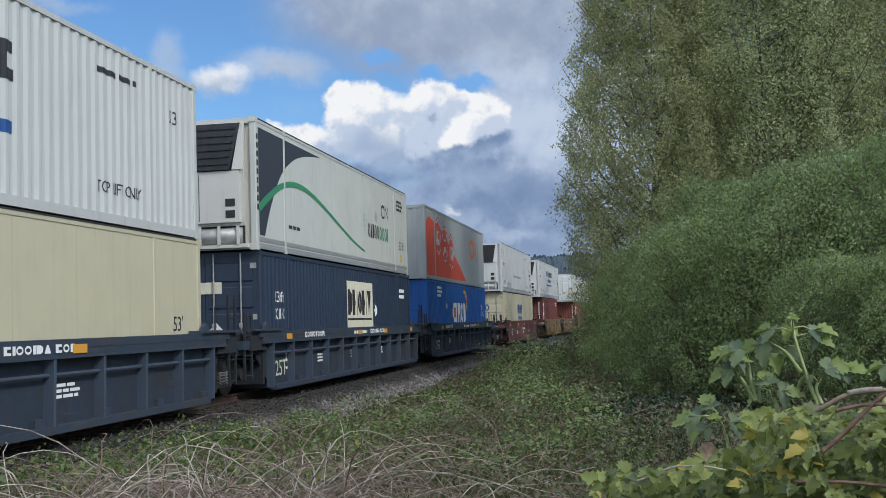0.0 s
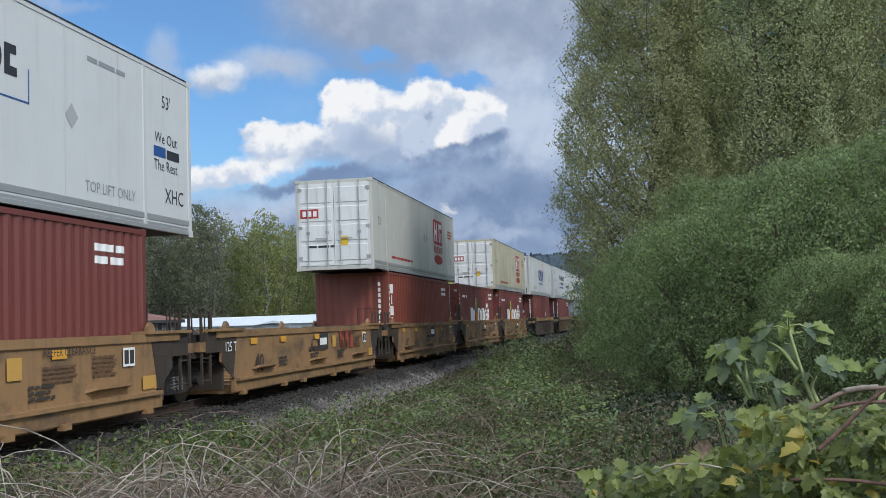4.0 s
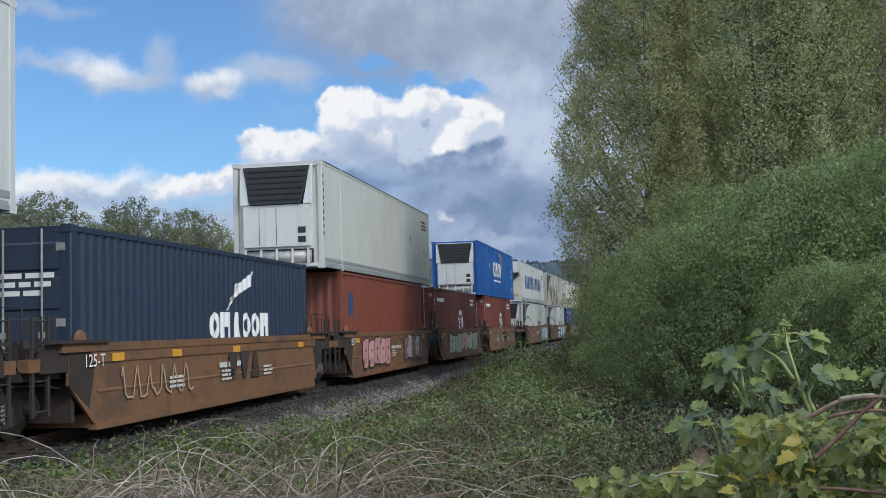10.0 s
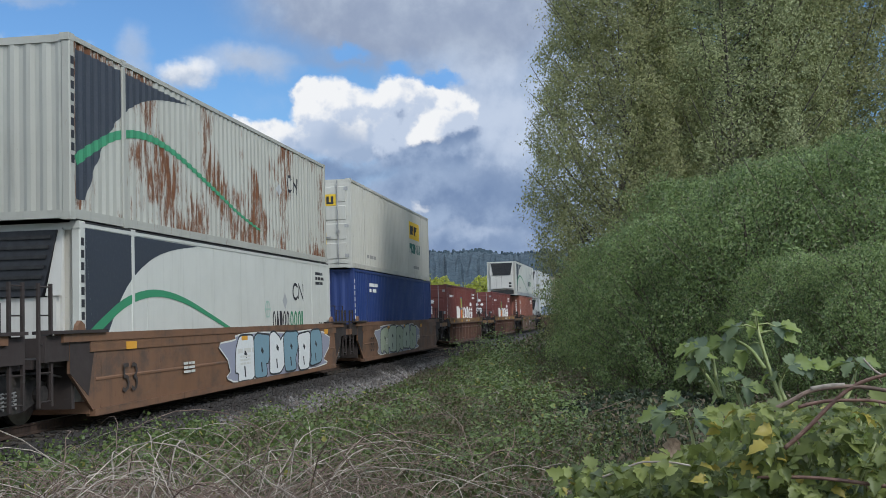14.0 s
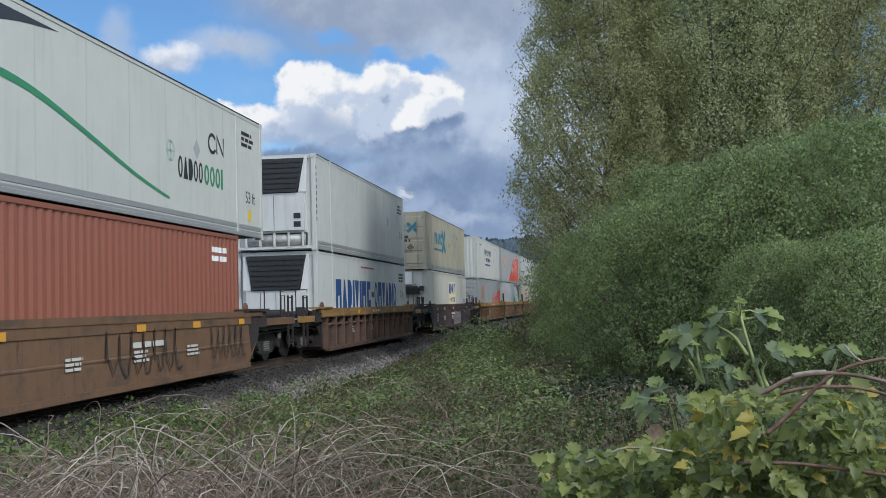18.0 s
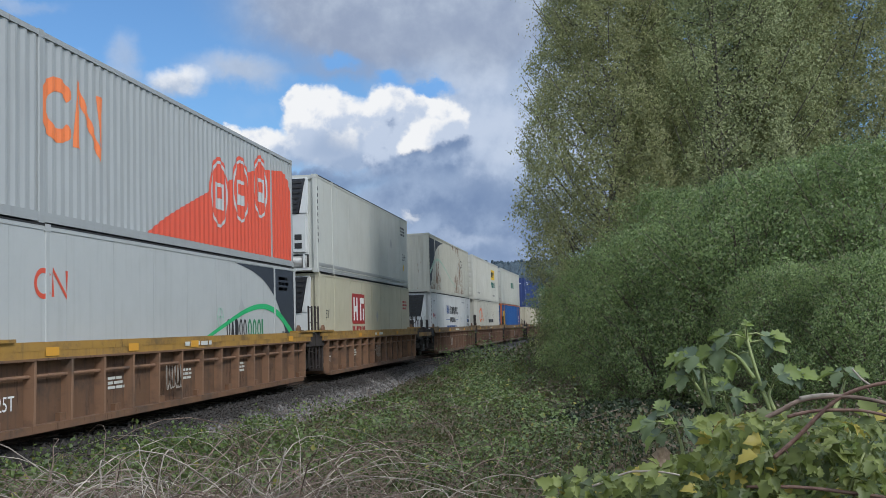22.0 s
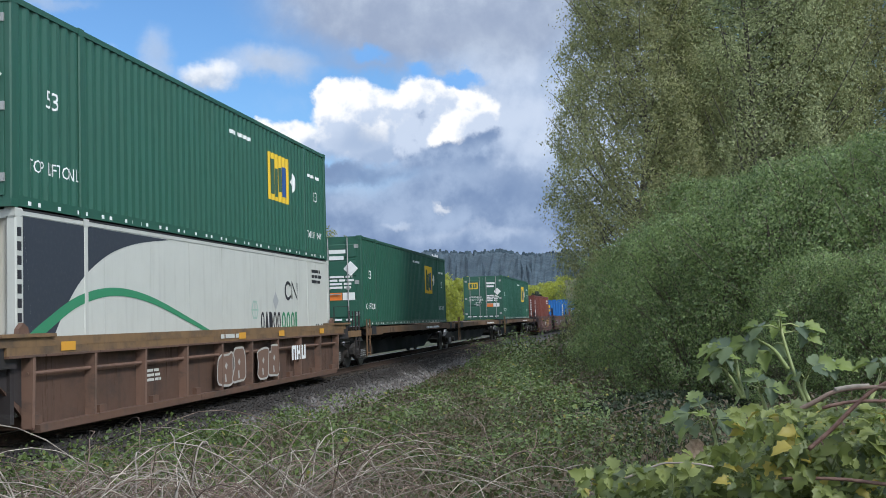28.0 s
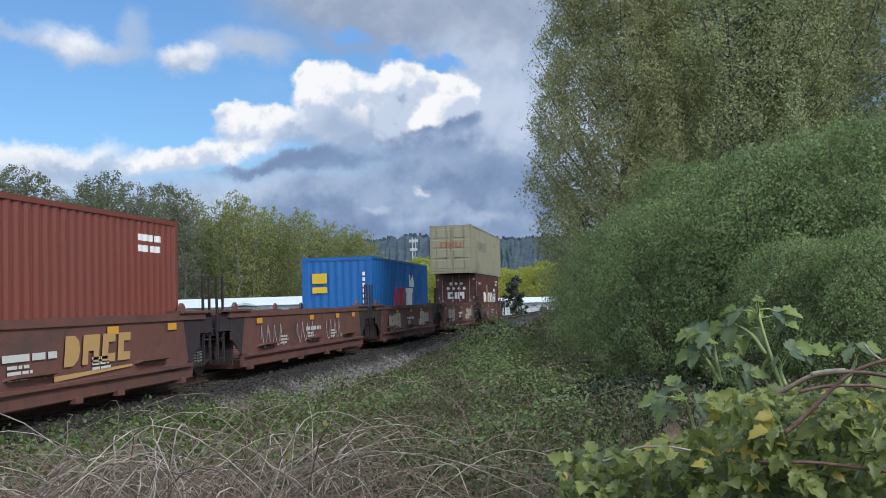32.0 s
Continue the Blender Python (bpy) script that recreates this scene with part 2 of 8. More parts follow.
def paint(col, rough=0.5, dirt=0.35, rust=0.0, tone=(0.09, 0.075, 0.055), metal=0.0, old=False):
    """Weathered paint on steel or aluminium: streaks that run down, blotches, chipped rust."""
    key = ("paint", tuple(round(c, 3) for c in col), rough, dirt, rust, tone, metal, old)
    if key in MATS:
        return MATS[key]
    m, n, bsdf = material("weathered_paint")
    info = n.tree.nodes.new("ShaderNodeObjectInfo")
    shift = n.vmath("ADD", at(n), n.vmath("SCALE", (17.0, 31.0, 5.0), scale=info.outputs["Random"]))
    streak = n.noise(n.vmath("MULTIPLY", shift, (5, 5, 0.35)), 1.3, 6, 0.6)
    blotch = n.noise(shift, 0.7, 6, 0.6)
    grain = n.noise(shift, 38.0, 3, 0.6)
    base = n.mix(n.ramp(blotch, 0.3, 0.75, 0.0, 0.35), (*col[:3], 1), tuple(0.8 * c for c in col[:3]) + (1,))
    grime = n.math("MULTIPLY", n.ramp(streak, 0.48, 0.8), n.ramp(blotch, 0.25, 0.7, 0.3, 1.0))
    base = n.mix(n.math("MULTIPLY", grime, dirt * (1.0 if old else 0.5)), base, (*tone, 1))
    base = n.mix(n.ramp(grain, 0.62, 0.8, 0.0, dirt * 0.5), base, (*tone, 1))
    if old:
        # soot in broad patches, dusty scuffs along the side
        base = n.mix(n.ramp(n.noise(n.vmath("MULTIPLY", shift, (1, 1, 1.6)), 0.9, 7, 0.7), 0.46, 0.68, 0.0, 0.62), base, (*tone, 1))
        scuff = n.noise(n.vmath("MULTIPLY", shift, (0.5, 0.5, 3.0)), 2.2, 7, 0.72)
        base = n.mix(n.ramp(scuff, 0.58, 0.74, 0.0, 0.4), base, tuple(0.6 * c + 0.07 for c in col[:3]) + (1,))
    rness = n.ramp(blotch, 0.3, 0.7, rough * 0.85, min(1, rough * 1.2))
    if rust > 0:
        zone = n.ramp(n.noise(shift, 0.38, 3), 0.36, 0.62, 0.62, 1.12)
        spots = n.math("MULTIPLY", n.noise(n.vmath("MULTIPLY", shift, (6, 6, 0.8)), 1.6, 9, 0.78), zone)
        fac = n.ramp(spots, 0.72 - 0.34 * rust, 0.84 - 0.34 * rust)
        base = n.mix(fac, base, n.mix(n.noise(shift, 9.0, 5), *(((0.022, 0.011, 0.008, 1), (0.10, 0.05, 0.03, 1)) if old else ((0.055, 0.02, 0.009, 1), (0.21, 0.085, 0.035, 1)))))
        rness = n.math("ADD", rness, n.math("MULTIPLY", fac, 0.4), clamp=True)
    n.feed(bsdf.inputs["Base Color"], base)
    n.feed(bsdf.inputs["Roughness"], rness)
    bsdf.inputs["Metallic"].default_value = metal
    bump(n, bsdf, n.math("ADD", n.math("MULTIPLY", grain, 0.3), n.noise(shift, 2.1, 3)), 0.25, 0.006)
    MATS[key] = m
    return m


def flat_mark(col, rough=0.6):
    """Vinyl or stencilled paint, a little worn."""
    key = ("mark", tuple(round(c, 3) for c in col), rough)
    if key not in MATS:
        m, n, bsdf = material("vinyl_mark")
        wear = n.noise(at(n), 14.0, 5, 0.7)
        n.feed(bsdf.inputs["Base Color"], n.mix(n.ramp(wear, 0.45, 0.8, 0.0, 0.45), (*col[:3], 1), tuple(0.65 * c + 0.05 for c in col[:3]) + (1,)))
        bsdf.inputs["Roughness"].default_value = rough
        MATS[key] = m
    return MATS[key]


def oil_and_shade(n, p):
    """Oil, brake dust and painted-in shade where the trains run: 1 between the rails, 0 down the slope."""
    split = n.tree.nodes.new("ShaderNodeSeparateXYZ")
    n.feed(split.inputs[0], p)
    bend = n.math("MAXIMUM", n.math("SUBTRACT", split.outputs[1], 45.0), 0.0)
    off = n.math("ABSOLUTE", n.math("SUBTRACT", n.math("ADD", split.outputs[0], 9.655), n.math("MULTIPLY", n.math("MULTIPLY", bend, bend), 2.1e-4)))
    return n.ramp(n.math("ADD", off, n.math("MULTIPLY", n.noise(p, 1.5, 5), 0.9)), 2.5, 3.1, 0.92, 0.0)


def stone_mat():
    m, n, bsdf = material("crushed_rock")
    p = at(n)
    v = n.tree.nodes.new("ShaderNodeTexVoronoi")
    n.feed(v.inputs["Vector"], p)
    v.inputs["Scale"].default_value = 17.0
    base = n.mix(n.noise(p, 30.0, 4), (0.06, 0.056, 0.052, 1), (0.23, 0.215, 0.205, 1))
    base = n.mix(n.ramp(n.noise(p, 0.9, 5), 0.42, 0.68, 0, 0.6), base, (0.075, 0.06, 0.045, 1))
    base = n.mix(n.ramp(v.outputs[0], 0.0, 0.5, 0.75, 0.0), base, (0.03, 0.028, 0.026, 1))
    oil_shade = oil_and_shade(n, p)
    base = n.mix(oil_shade, base, (0.022, 0.018, 0.015, 1))
    n.feed(bsdf.inputs["Base Color"], base)
    bsdf.inputs["Roughness"].default_value = 0.95
    bump(n, bsdf, v.outputs[0], 1.0, 0.03)
    return m


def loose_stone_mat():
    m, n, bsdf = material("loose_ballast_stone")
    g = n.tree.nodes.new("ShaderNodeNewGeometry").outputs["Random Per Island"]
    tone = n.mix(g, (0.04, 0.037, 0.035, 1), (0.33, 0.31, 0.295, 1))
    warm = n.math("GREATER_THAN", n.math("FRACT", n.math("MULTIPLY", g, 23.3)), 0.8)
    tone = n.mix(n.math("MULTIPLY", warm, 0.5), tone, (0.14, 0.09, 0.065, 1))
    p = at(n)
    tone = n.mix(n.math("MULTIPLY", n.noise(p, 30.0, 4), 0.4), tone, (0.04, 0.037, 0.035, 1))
    n.feed(bsdf.inputs["Base Color"], n.mix(oil_and_shade(n, p), tone, (0.018, 0.015, 0.013, 1)))
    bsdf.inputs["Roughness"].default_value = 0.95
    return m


def soil_mat():
    m, n, bsdf = material("soil_and_litter")
    p = at(n)
    base = n.mix(n.ramp(n.noise(p, 0.5, 6), 0.35, 0.65), (0.045, 0.036, 0.024, 1), (0.035, 0.05, 0.018, 1))
    base = n.mix(n.ramp(n.noise(p, 6.0, 6, 0.7), 0.5, 0.75, 0, 0.7), base, (0.09, 0.068, 0.045, 1))
    n.feed(bsdf.inputs["Base Color"], base)
    bsdf.inputs["Roughness"].default_value = 1.0
    bump(n, bsdf, n.noise(p, 9.0, 6, 0.7), 0.8, 0.06)
    return m


def leaf_mat(name, dark, light, dry=(0.16, 0.12, 0.04), some=0.06, gloss=0.45, through=0.35):
    """Leaves, each a little different; light passes through them."""
    m, n, bsdf = material(name)
    g = n.tree.nodes.new("ShaderNodeNewGeometry").outputs["Random Per Island"]
    p = at(n)
    base = n.mix(n.ramp(n.math("ADD", n.math("MULTIPLY", g, 0.7), n.math("MULTIPLY", n.noise(p, 0.55, 3), 0.5)), 0.2, 0.95), (*dark, 1), (*light, 1))
    base = n.mix(n.math("GREATER_THAN", n.math("FRACT", n.math("MULTIPLY", g, 37.7)), 1.0 - some), base, (*dry, 1))
    own = n.tree.nodes.new("ShaderNodeObjectInfo").outputs["Random"]
    base = n.mix(n.math("MULTIPLY", own, 0.3), base, tuple(0.55 * a + 0.2 * b for a, b in zip(light, dark)) + (1,))
    n.feed(bsdf.inputs["Base Color"], base)
    bsdf.inputs["Roughness"].default_value = gloss
    tr = n.tree.nodes.new("ShaderNodeBsdfTranslucent")
    n.feed(tr.inputs[0], n.mix(0.3, base, (0.2, 0.26, 0.06, 1)))
    mixed = n.tree.nodes.new("ShaderNodeMixShader")
    mixed.inputs[0].default_value = through
    out = [k for k in n.tree.nodes if k.type == "OUTPUT_MATERIAL"][0]
    n.tree.links.new(bsdf.outputs[0], mixed.inputs[1])
    n.tree.links.new(tr.outputs[0], mixed.inputs[2])
    n.tree.links.new(mixed.outputs[0], out.inputs[0])
    return m


def bark_mat(a, b, scale=14.0):
    m, n, bsdf = material("bark")
    p = at(n, (1, 1, 0.25))
    k = n.noise(p, scale, 6, 0.7)
    n.feed(bsdf.inputs["Base Color"], n.mix(n.ramp(k, 0.35, 0.65), (*a, 1), (*b, 1)))
    bsdf.inputs["Roughness"].default_value = 0.95
    bump(n, bsdf, k, 0.8, 0.02)
    return m


def plain(name, a, b, scale=6.0, rough=0.7, metal=0.0, stretch=(1, 1, 1), relief=0.3):
    m, n, bsdf = material(name)
    p = at(n, stretch)
    k = n.noise(p, scale, 6, 0.65)
    n.feed(bsdf.inputs["Base Color"], n.mix(n.ramp(k, 0.3, 0.7), (*a, 1), (*b, 1)))
    bsdf.inputs["Roughness"].default_value, bsdf.inputs["Metallic"].default_value = rough, metal
    bump(n, bsdf, k, relief, 0.01)
    return m


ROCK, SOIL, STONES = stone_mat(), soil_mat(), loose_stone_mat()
RAIL_SIDE = plain("rusty_rail", (0.03, 0.019, 0.014), (0.075, 0.045, 0.03), 12, 0.9)
RAIL_TOP = plain("polished_rail_head", (0.35, 0.35, 0.36), (0.5, 0.5, 0.5), 9, 0.28, 1.0, (1, 0.2, 1), 0.05)
TIE = plain("creosoted_timber", (0.03, 0.024, 0.018), (0.085, 0.07, 0.055), 9, 0.95, 0, (1, 4, 4), 0.6)
IRON = plain("dark_cast_iron", (0.012, 0.011, 0.011), (0.05, 0.042, 0.036), 7, 0.75)
TREAD = plain("worn_wheel_tread", (0.22, 0.21, 0.2), (0.36, 0.35, 0.34), 9, 0.35, 1.0)
RUBBER = plain("black_rubber", (0.012, 0.012, 0.013), (0.03, 0.03, 0.03), 9, 0.7)
GALV = plain("dull_galvanised_steel", (0.28, 0.28, 0.27), (0.42, 0.42, 0.41), 5, 0.55, 0.4)
GRILLE = plain("black_plastic_grille", (0.008, 0.009, 0.012), (0.02, 0.022, 0.027), 9, 0.5)

DARK_STRIP = plain("dark_ground", (0.012, 0.012, 0.012), (0.045, 0.042, 0.038), 3.0, 0.95, 0, (1, 1, 1), 0.8)

# ---------------------------------------------------------------- mesh tools
class Shape:
    """Vertices and faces of one mesh, gathered from simple solids."""

    def __init__(self):
        self.v, self.f = [], []

    def box(self, x0, x1, y0, y1, z0, z1):
        k = len(self.v)
        self.v += [(x0, y0, z0), (x1, y0, z0), (x1, y1, z0), (x0, y1, z0), (x0, y0, z1), (x1, y0, z1), (x1, y1, z1), (x0, y1, z1)]
        self.f += [tuple(k + i for i in q) for q in ((3, 2, 1, 0), (4, 5, 6, 7), (0, 1, 5, 4), (1, 2, 6, 5), (2, 3, 7, 6), (3, 0, 4, 7))]
        return self

    def post(self, x0, x1, y0, y1, z0, z1, c=0.015):
        """An upright bar with chamfered edges."""
        ring = [(x0 + c, y0), (x1 - c, y0), (x1, y0 + c), (x1, y1 - c), (x1 - c, y1), (x0 + c, y1), (x0, y1 - c), (x0, y0 + c)]
        return self.prism([(x, y, z0) for x, y in ring], (0, 0, z1 - z0))

    def prism(self, ring, by):
        """A closed outline (counter-clockwise seen against `by`) pushed along `by`."""
        k, m = len(self.v), len(ring)
        self.v += [tuple(p) for p in ring] + [(p[0] + by[0], p[1] + by[1], p[2] + by[2]) for p in ring]
        self.f += [tuple(range(k + m - 1, k - 1, -1)), tuple(range(k + m, k + 2 * m))]
        self.f += [(k + i, k + (i + 1) % m, k + m + (i + 1) % m, k + m + i) for i in range(m)]
        return self

    def tube(self, a, b, r, n=8, r2=None, caps=True):
        a, b = Vector(a), Vector(b)
        q = (b - a).to_track_quat("Z", "Y")
        k = len(self.v)
        for p, rad in ((a, r), (b, r if r2 is None else r2)):
            self.v += [tuple(p + q @ Vector((rad * math.cos(2 * math.pi * i / n), rad * math.sin(2 * math.pi * i / n), 0))) for i in range(n)]
        self.f += [(k + i, k + (i + 1) % n, k + n + (i + 1) % n, k + n + i) for i in range(n)]
        if caps:
            self.f += [tuple(range(k + n - 1, k - 1, -1)), tuple(range(k + n, k + 2 * n))]
        return self

    def path(self, points, r, n=6, r2=None):
        """A round bar through several points, in one piece."""
        pts = [Vector(p) for p in points]
        m, k, side = len(pts), len(self.v), None
        for i, p in enumerate(pts):
            t = (pts[min(m - 1, i + 1)] - pts[max(0, i - 1)]).normalized()
            side = t.orthogonal() if side is None else side - t * side.dot(t)
            side = side.normalized() if side.length > 1e-4 else t.orthogonal().normalized()
            up = t.cross(side)
            rad = r if r2 is None else r + (r2 - r) * i / (m - 1)
            self.v += [tuple(p + (side * math.cos(2 * math.pi * j / n) + up * math.sin(2 * math.pi * j / n)) * rad) for j in range(n)]
        self.f += [(k + i * n + j, k + i * n + (j + 1) % n, k + (i + 1) * n + (j + 1) % n, k + (i + 1) * n + j) for i in range(m - 1) for j in range(n)]
        self.f += [tuple(range(k + n - 1, k - 1, -1)), tuple(range(k + (m - 1) * n, k + m * n))]
        return self

    def poly(self, pts):
        k = len(self.v)
        self.v += [tuple(p) for p in pts]
        self.f.append(tuple(range(k, k + len(pts))))
        return self

    def disc_on(self, axis, centre, r, thick, n=20):
        c, a = Vector(centre), Vector(axis).normalized()
        return self.tube(c - a * thick / 2, c + a * thick / 2, r, n)

    def mesh(self, name, mat, smooth=False):
        me = bpy.data.meshes.new(name)
        me.from_pydata(self.v, [], self.f)
        me.materials.append(mat)
        if smooth:
            me.polygons.foreach_set("use_smooth", [True] * len(me.polygons))
        me.update()
        return me


SHARED = {}


def part(name, shape, mat, parent, label="", smooth=False):
    """Links one mesh under a thing or a part. `shape`: a Shape, or a mesh that several parts share."""
    me = shape if isinstance(shape, bpy.types.Mesh) else shape.mesh(name, mat, smooth)
    ob = new(name, me)
    ob.parent = parent
    if label:
        tagged(ob, label)
    return ob


def shared(key, name, mat, make, smooth=False):
    """The mesh under this key, made once."""
    key = (key, mat.name)
    if key not in SHARED:
        SHARED[key] = make().mesh(name, mat, smooth)
    return SHARED[key]


def thing(name, label, category, group="", kind=""):
    ob = new(name)
    ob.empty_display_size = 0.2
    return tagged(ob, label, category, group, kind)


def solid(name, shape, mat, label, category, group="", kind="", smooth=False):
    return tagged(new(name, shape.mesh(name, mat, smooth)), label, category, group, kind)


# ------------------------------------------------ flat marks that follow a wall
GLYPHS = {}


def glyphs(text):
    """The polygons of a text of height 1, starting at 0, and its width."""
    if text not in GLYPHS:
        cu = bpy.data.curves.new("writing", "FONT")
        cu.body, cu.size, cu.resolution_u = text, 1.0, 2
        ob = bpy.data.objects.new("writing", cu)
        scene.collection.objects.link(ob)
        me = bpy.data.meshes.new_from_object(ob.evaluated_get(bpy.context.evaluated_depsgraph_get()))
        pts = [v.co.to_2d() for v in me.vertices]
        tall = 0.72
        polys = [[(pts[i].x / tall, pts[i].y / tall) for i in f.vertices] for f in me.polygons]
        wide = max((p[0] for q in polys for p in q), default=1.0)
        GLYPHS[text] = (polys, wide)
        bpy.data.objects.remove(ob)
        bpy.data.curves.remove(cu)
        bpy.data.meshes.remove(me)
    return GLYPHS[text]


def clip(poly, u, keep):
    """The part of a polygon with first coordinate below (keep = -1) or above (1) u."""
    out = []
    for i, a in enumerate(poly):
        b = poly[(i + 1) % len(poly)]
        ia, ib = keep * (a[0] - u) >= 0, keep * (b[0] - u) >= 0
        if ia:
            out.append(a)
        if ia != ib:
            k = (u - a[0]) / (b[0] - a[0])
            out.append((u, a[1] + k * (b[1] - a[1])))
    return out


class Wall:
    """A wall of a box on which marks lie: breaks, at which its relief bends, and the depth at each u."""

    def __init__(self, place, breaks=(), depth=lambda u: 0.0):
        self.place, self.breaks, self.depth = place, breaks, depth

    def lay(self, polys, lift=0.005):
        s = Shape()
        for poly in polys:
            lo, hi = min(p[0] for p in poly), max(p[0] for p in poly)
            rest = poly
            for u in [b for b in self.breaks if lo + 1e-5 < b < hi - 1e-5]:
                piece = clip(rest, u, -1)
                rest = clip(rest, u, 1)
                if len(piece) > 2:
                    self.put(s, piece, lift)
                if len(rest) < 3:
                    break
            if len(rest) > 2:
                self.put(s, rest, lift)
        return s

    def put(self, s, poly, lift):
        area = sum(a[0] * b[1] - b[0] * a[1] for a, b in zip(poly, poly[1:] + poly[:1]))
        if abs(area) < 1e-7:
            return
        if area < 0:
            poly = poly[::-1]
        s.poly([self.place(u, z, self.depth(u) + lift) for u, z in poly])


def rect(u, z, w, h, slant=0.0):
    return [(u, z), (u + w, z), (u + w + slant * h, z + h), (u + slant * h, z + h)]


def oval(u, z, a, b, n=24):
    return [(u + a * math.cos(2 * math.pi * i / n), z + b * math.sin(2 * math.pi * i / n)) for i in range(n)]


def ring(u, z, a, b, w, n=28, start=0.0, turn=1.0):
    out = []
    m = max(3, int(n * turn))
    for i in range(m):
        t0, t1 = (2 * math.pi * (start + turn * k / m) for k in (i, i + 1))
        out.append([(u + (a - w) * math.cos(t0), z + (b - w) * math.sin(t0)), (u + a * math.cos(t0), z + b * math.sin(t0)),
                    (u + a * math.cos(t1), z + b * math.sin(t1)), (u + (a - w) * math.cos(t1), z + (b - w) * math.sin(t1))])
    return out


def band(points, w0, w1=None):
    """A ribbon along points (u, z), w0 wide at its start and w1 at its end."""
    w1 = w0 if w1 is None else w1
    out, m = [], len(points) - 1
    edge = []
    for i, (u, z) in enumerate(points):
        a, b = points[max(0, i - 1)], points[min(m, i + 1)]
        du, dz = b[0] - a[0], b[1] - a[1]
        k = math.hypot(du, dz) or 1.0
        w = 0.5 * (w0 + (w1 - w0) * i / m)
        edge.append(((u - dz / k * w, z + du / k * w), (u + dz / k * w, z - du / k * w)))
    for i in range(m):
        out.append([edge[i][1], edge[i + 1][1], edge[i + 1][0], edge[i][0]])
    return out


def text(words, u, z, h, stretch=1.0):
    return [[(u + p[0] * h * stretch, z + p[1] * h) for p in q] for q in glyphs(words)[0]]


def upright(words, u, z, h):
    """Characters stacked downwards from z."""
    out = []
    for i, c in enumerate(words):
        out += text(c, u, z - i * h * 1.3, h)
    return out


def bars(u, z, w, h, rows=1, seed=1):
    """Plain bars for writing that cannot be read, several to a line."""
    rnd = random.Random(seed)
    out = []
    step = h / rows
    for r in range(rows):
        x = u
        stop = u + w * (rnd.uniform(0.75, 1.0) if rows > 1 else 1.0)
        while x < stop - 0.02:
            k = min(rnd.uniform(1.2, 4.5) * step, stop - x)
            out.append(rect(x, z + h - (r + 1) * step + step * 0.2, k, step * 0.6))
            x += k + step * 0.45
    return out


def blocks(u, z, w, h, count, slim=0.88, slant=0.0, seed=1):
    """A trade name drawn as a row of plain slotted blocks."""
    rnd = random.Random(seed)
    out, step = [], w / count
    for i in range(count):
        a, b = u + i * step, step * slim
        t, kind = b * 0.37, rnd.randrange(4)
        if kind == 3:
            out.append(rect(a + b * 0.18, z, b * 0.64, h, slant))
            continue
        out += [rect(a, z, t, h, slant), rect(a + b - t, z, t, h, slant)]
        zz = (z, z + h - h * 0.24, z + h * 0.38)[kind]
        out.append(rect(a + t + slant * (zz - z), zz, b - 2 * t, h * 0.24, slant))
    return out



def shapes(code, u, z, w, h, slant=0.0):
    """A trade name as a row of plain shapes: i slab, o ring, v wedge, t hanging wedge, d rounded slab, n slotted block, s notched slab, a dash, a space."""
    step = {"i": 0.42, "-": 0.55, " ": 0.45, "n": 1.15}
    total = sum(step.get(c, 1.0) for c in code)
    out, a = [], u
    for c in code:
        k = w * step.get(c, 1.0) / total
        b = k * 0.84
        lean = lambda q: [(p + slant * (y - z), y) for p, y in q]
        if c == "i":
            out.append(lean(rect(a, z, b, h)))
        elif c == "-":
            out.append(lean(rect(a, z + h * 0.38, b, h * 0.2)))
        elif c == "o":
            out += [lean(q) for q in ring(a + b / 2, z + h / 2, b / 2, h / 2, min(b, h) * 0.27, 18)]
        elif c == "v":
            out.append(lean([(a, z), (a + b, z), (a + b * 0.62, z + h), (a + b * 0.38, z + h)]))
        elif c == "t":
            out.append(lean([(a + b * 0.36, z), (a + b * 0.64, z), (a + b, z + h), (a, z + h)]))
        elif c == "d":
            out.append(lean([(a, z), (a + b * 0.6, z), (a + b * 0.9, z + h * 0.18), (a + b, z + h * 0.5), (a + b * 0.9, z + h * 0.82), (a + b * 0.6, z + h), (a, z + h)]))
        elif c == "n":
            out += [lean(rect(a, z, b * 0.34, h)), lean(rect(a + b * 0.66, z, b * 0.34, h)), lean(rect(a + b * 0.34, z + h * 0.45, b * 0.32, h * 0.55))]
        elif c == "s":
            out += [lean(rect(a, z, b * 0.45, h)), lean(rect(a + b * 0.45, z, b * 0.55, h * 0.3)), lean(rect(a + b * 0.45, z + h * 0.7, b * 0.5, h * 0.3))]
        a += k
    return out


# ---------------------------------------------------------------- the line and the ground
XC, BEND_FROM, BEND = -9.655, 45.0, 2.1e-4      # centre of the track; it bends to the right from y = 45 on
GAUGE = 0.7525                                 # half the distance between the rail centres


def line_x(y):
    return XC + BEND * max(0.0, y - BEND_FROM) ** 2


def heading(y):
    return math.degrees(math.atan(2 * BEND * max(0.0, y - BEND_FROM)))


def on_line(y, z=0.0):
    return pose(line_x(y), y, z, 0, 0, -heading(y))


def ground_z(x, y):
    """The height of the land: a low bank on either side of the ballast."""
    off = abs(x - line_x(y)) - 2.1
    base = -0.62 - 0.1 * math.sin(x * 0.21) * math.cos(y * 0.13)
    if x > line_x(y):
        base += 0.32 * min(1.0, max(0.0, (off - 3.0) / 4.0))
    else:
        base -= 0.6 * min(1.0, max(0.0, (off - 3.0) / 12.0))
    return base + 0.05 * math.sin(x * 1.7 + 0.4 * y) * math.sin(y * 0.9)


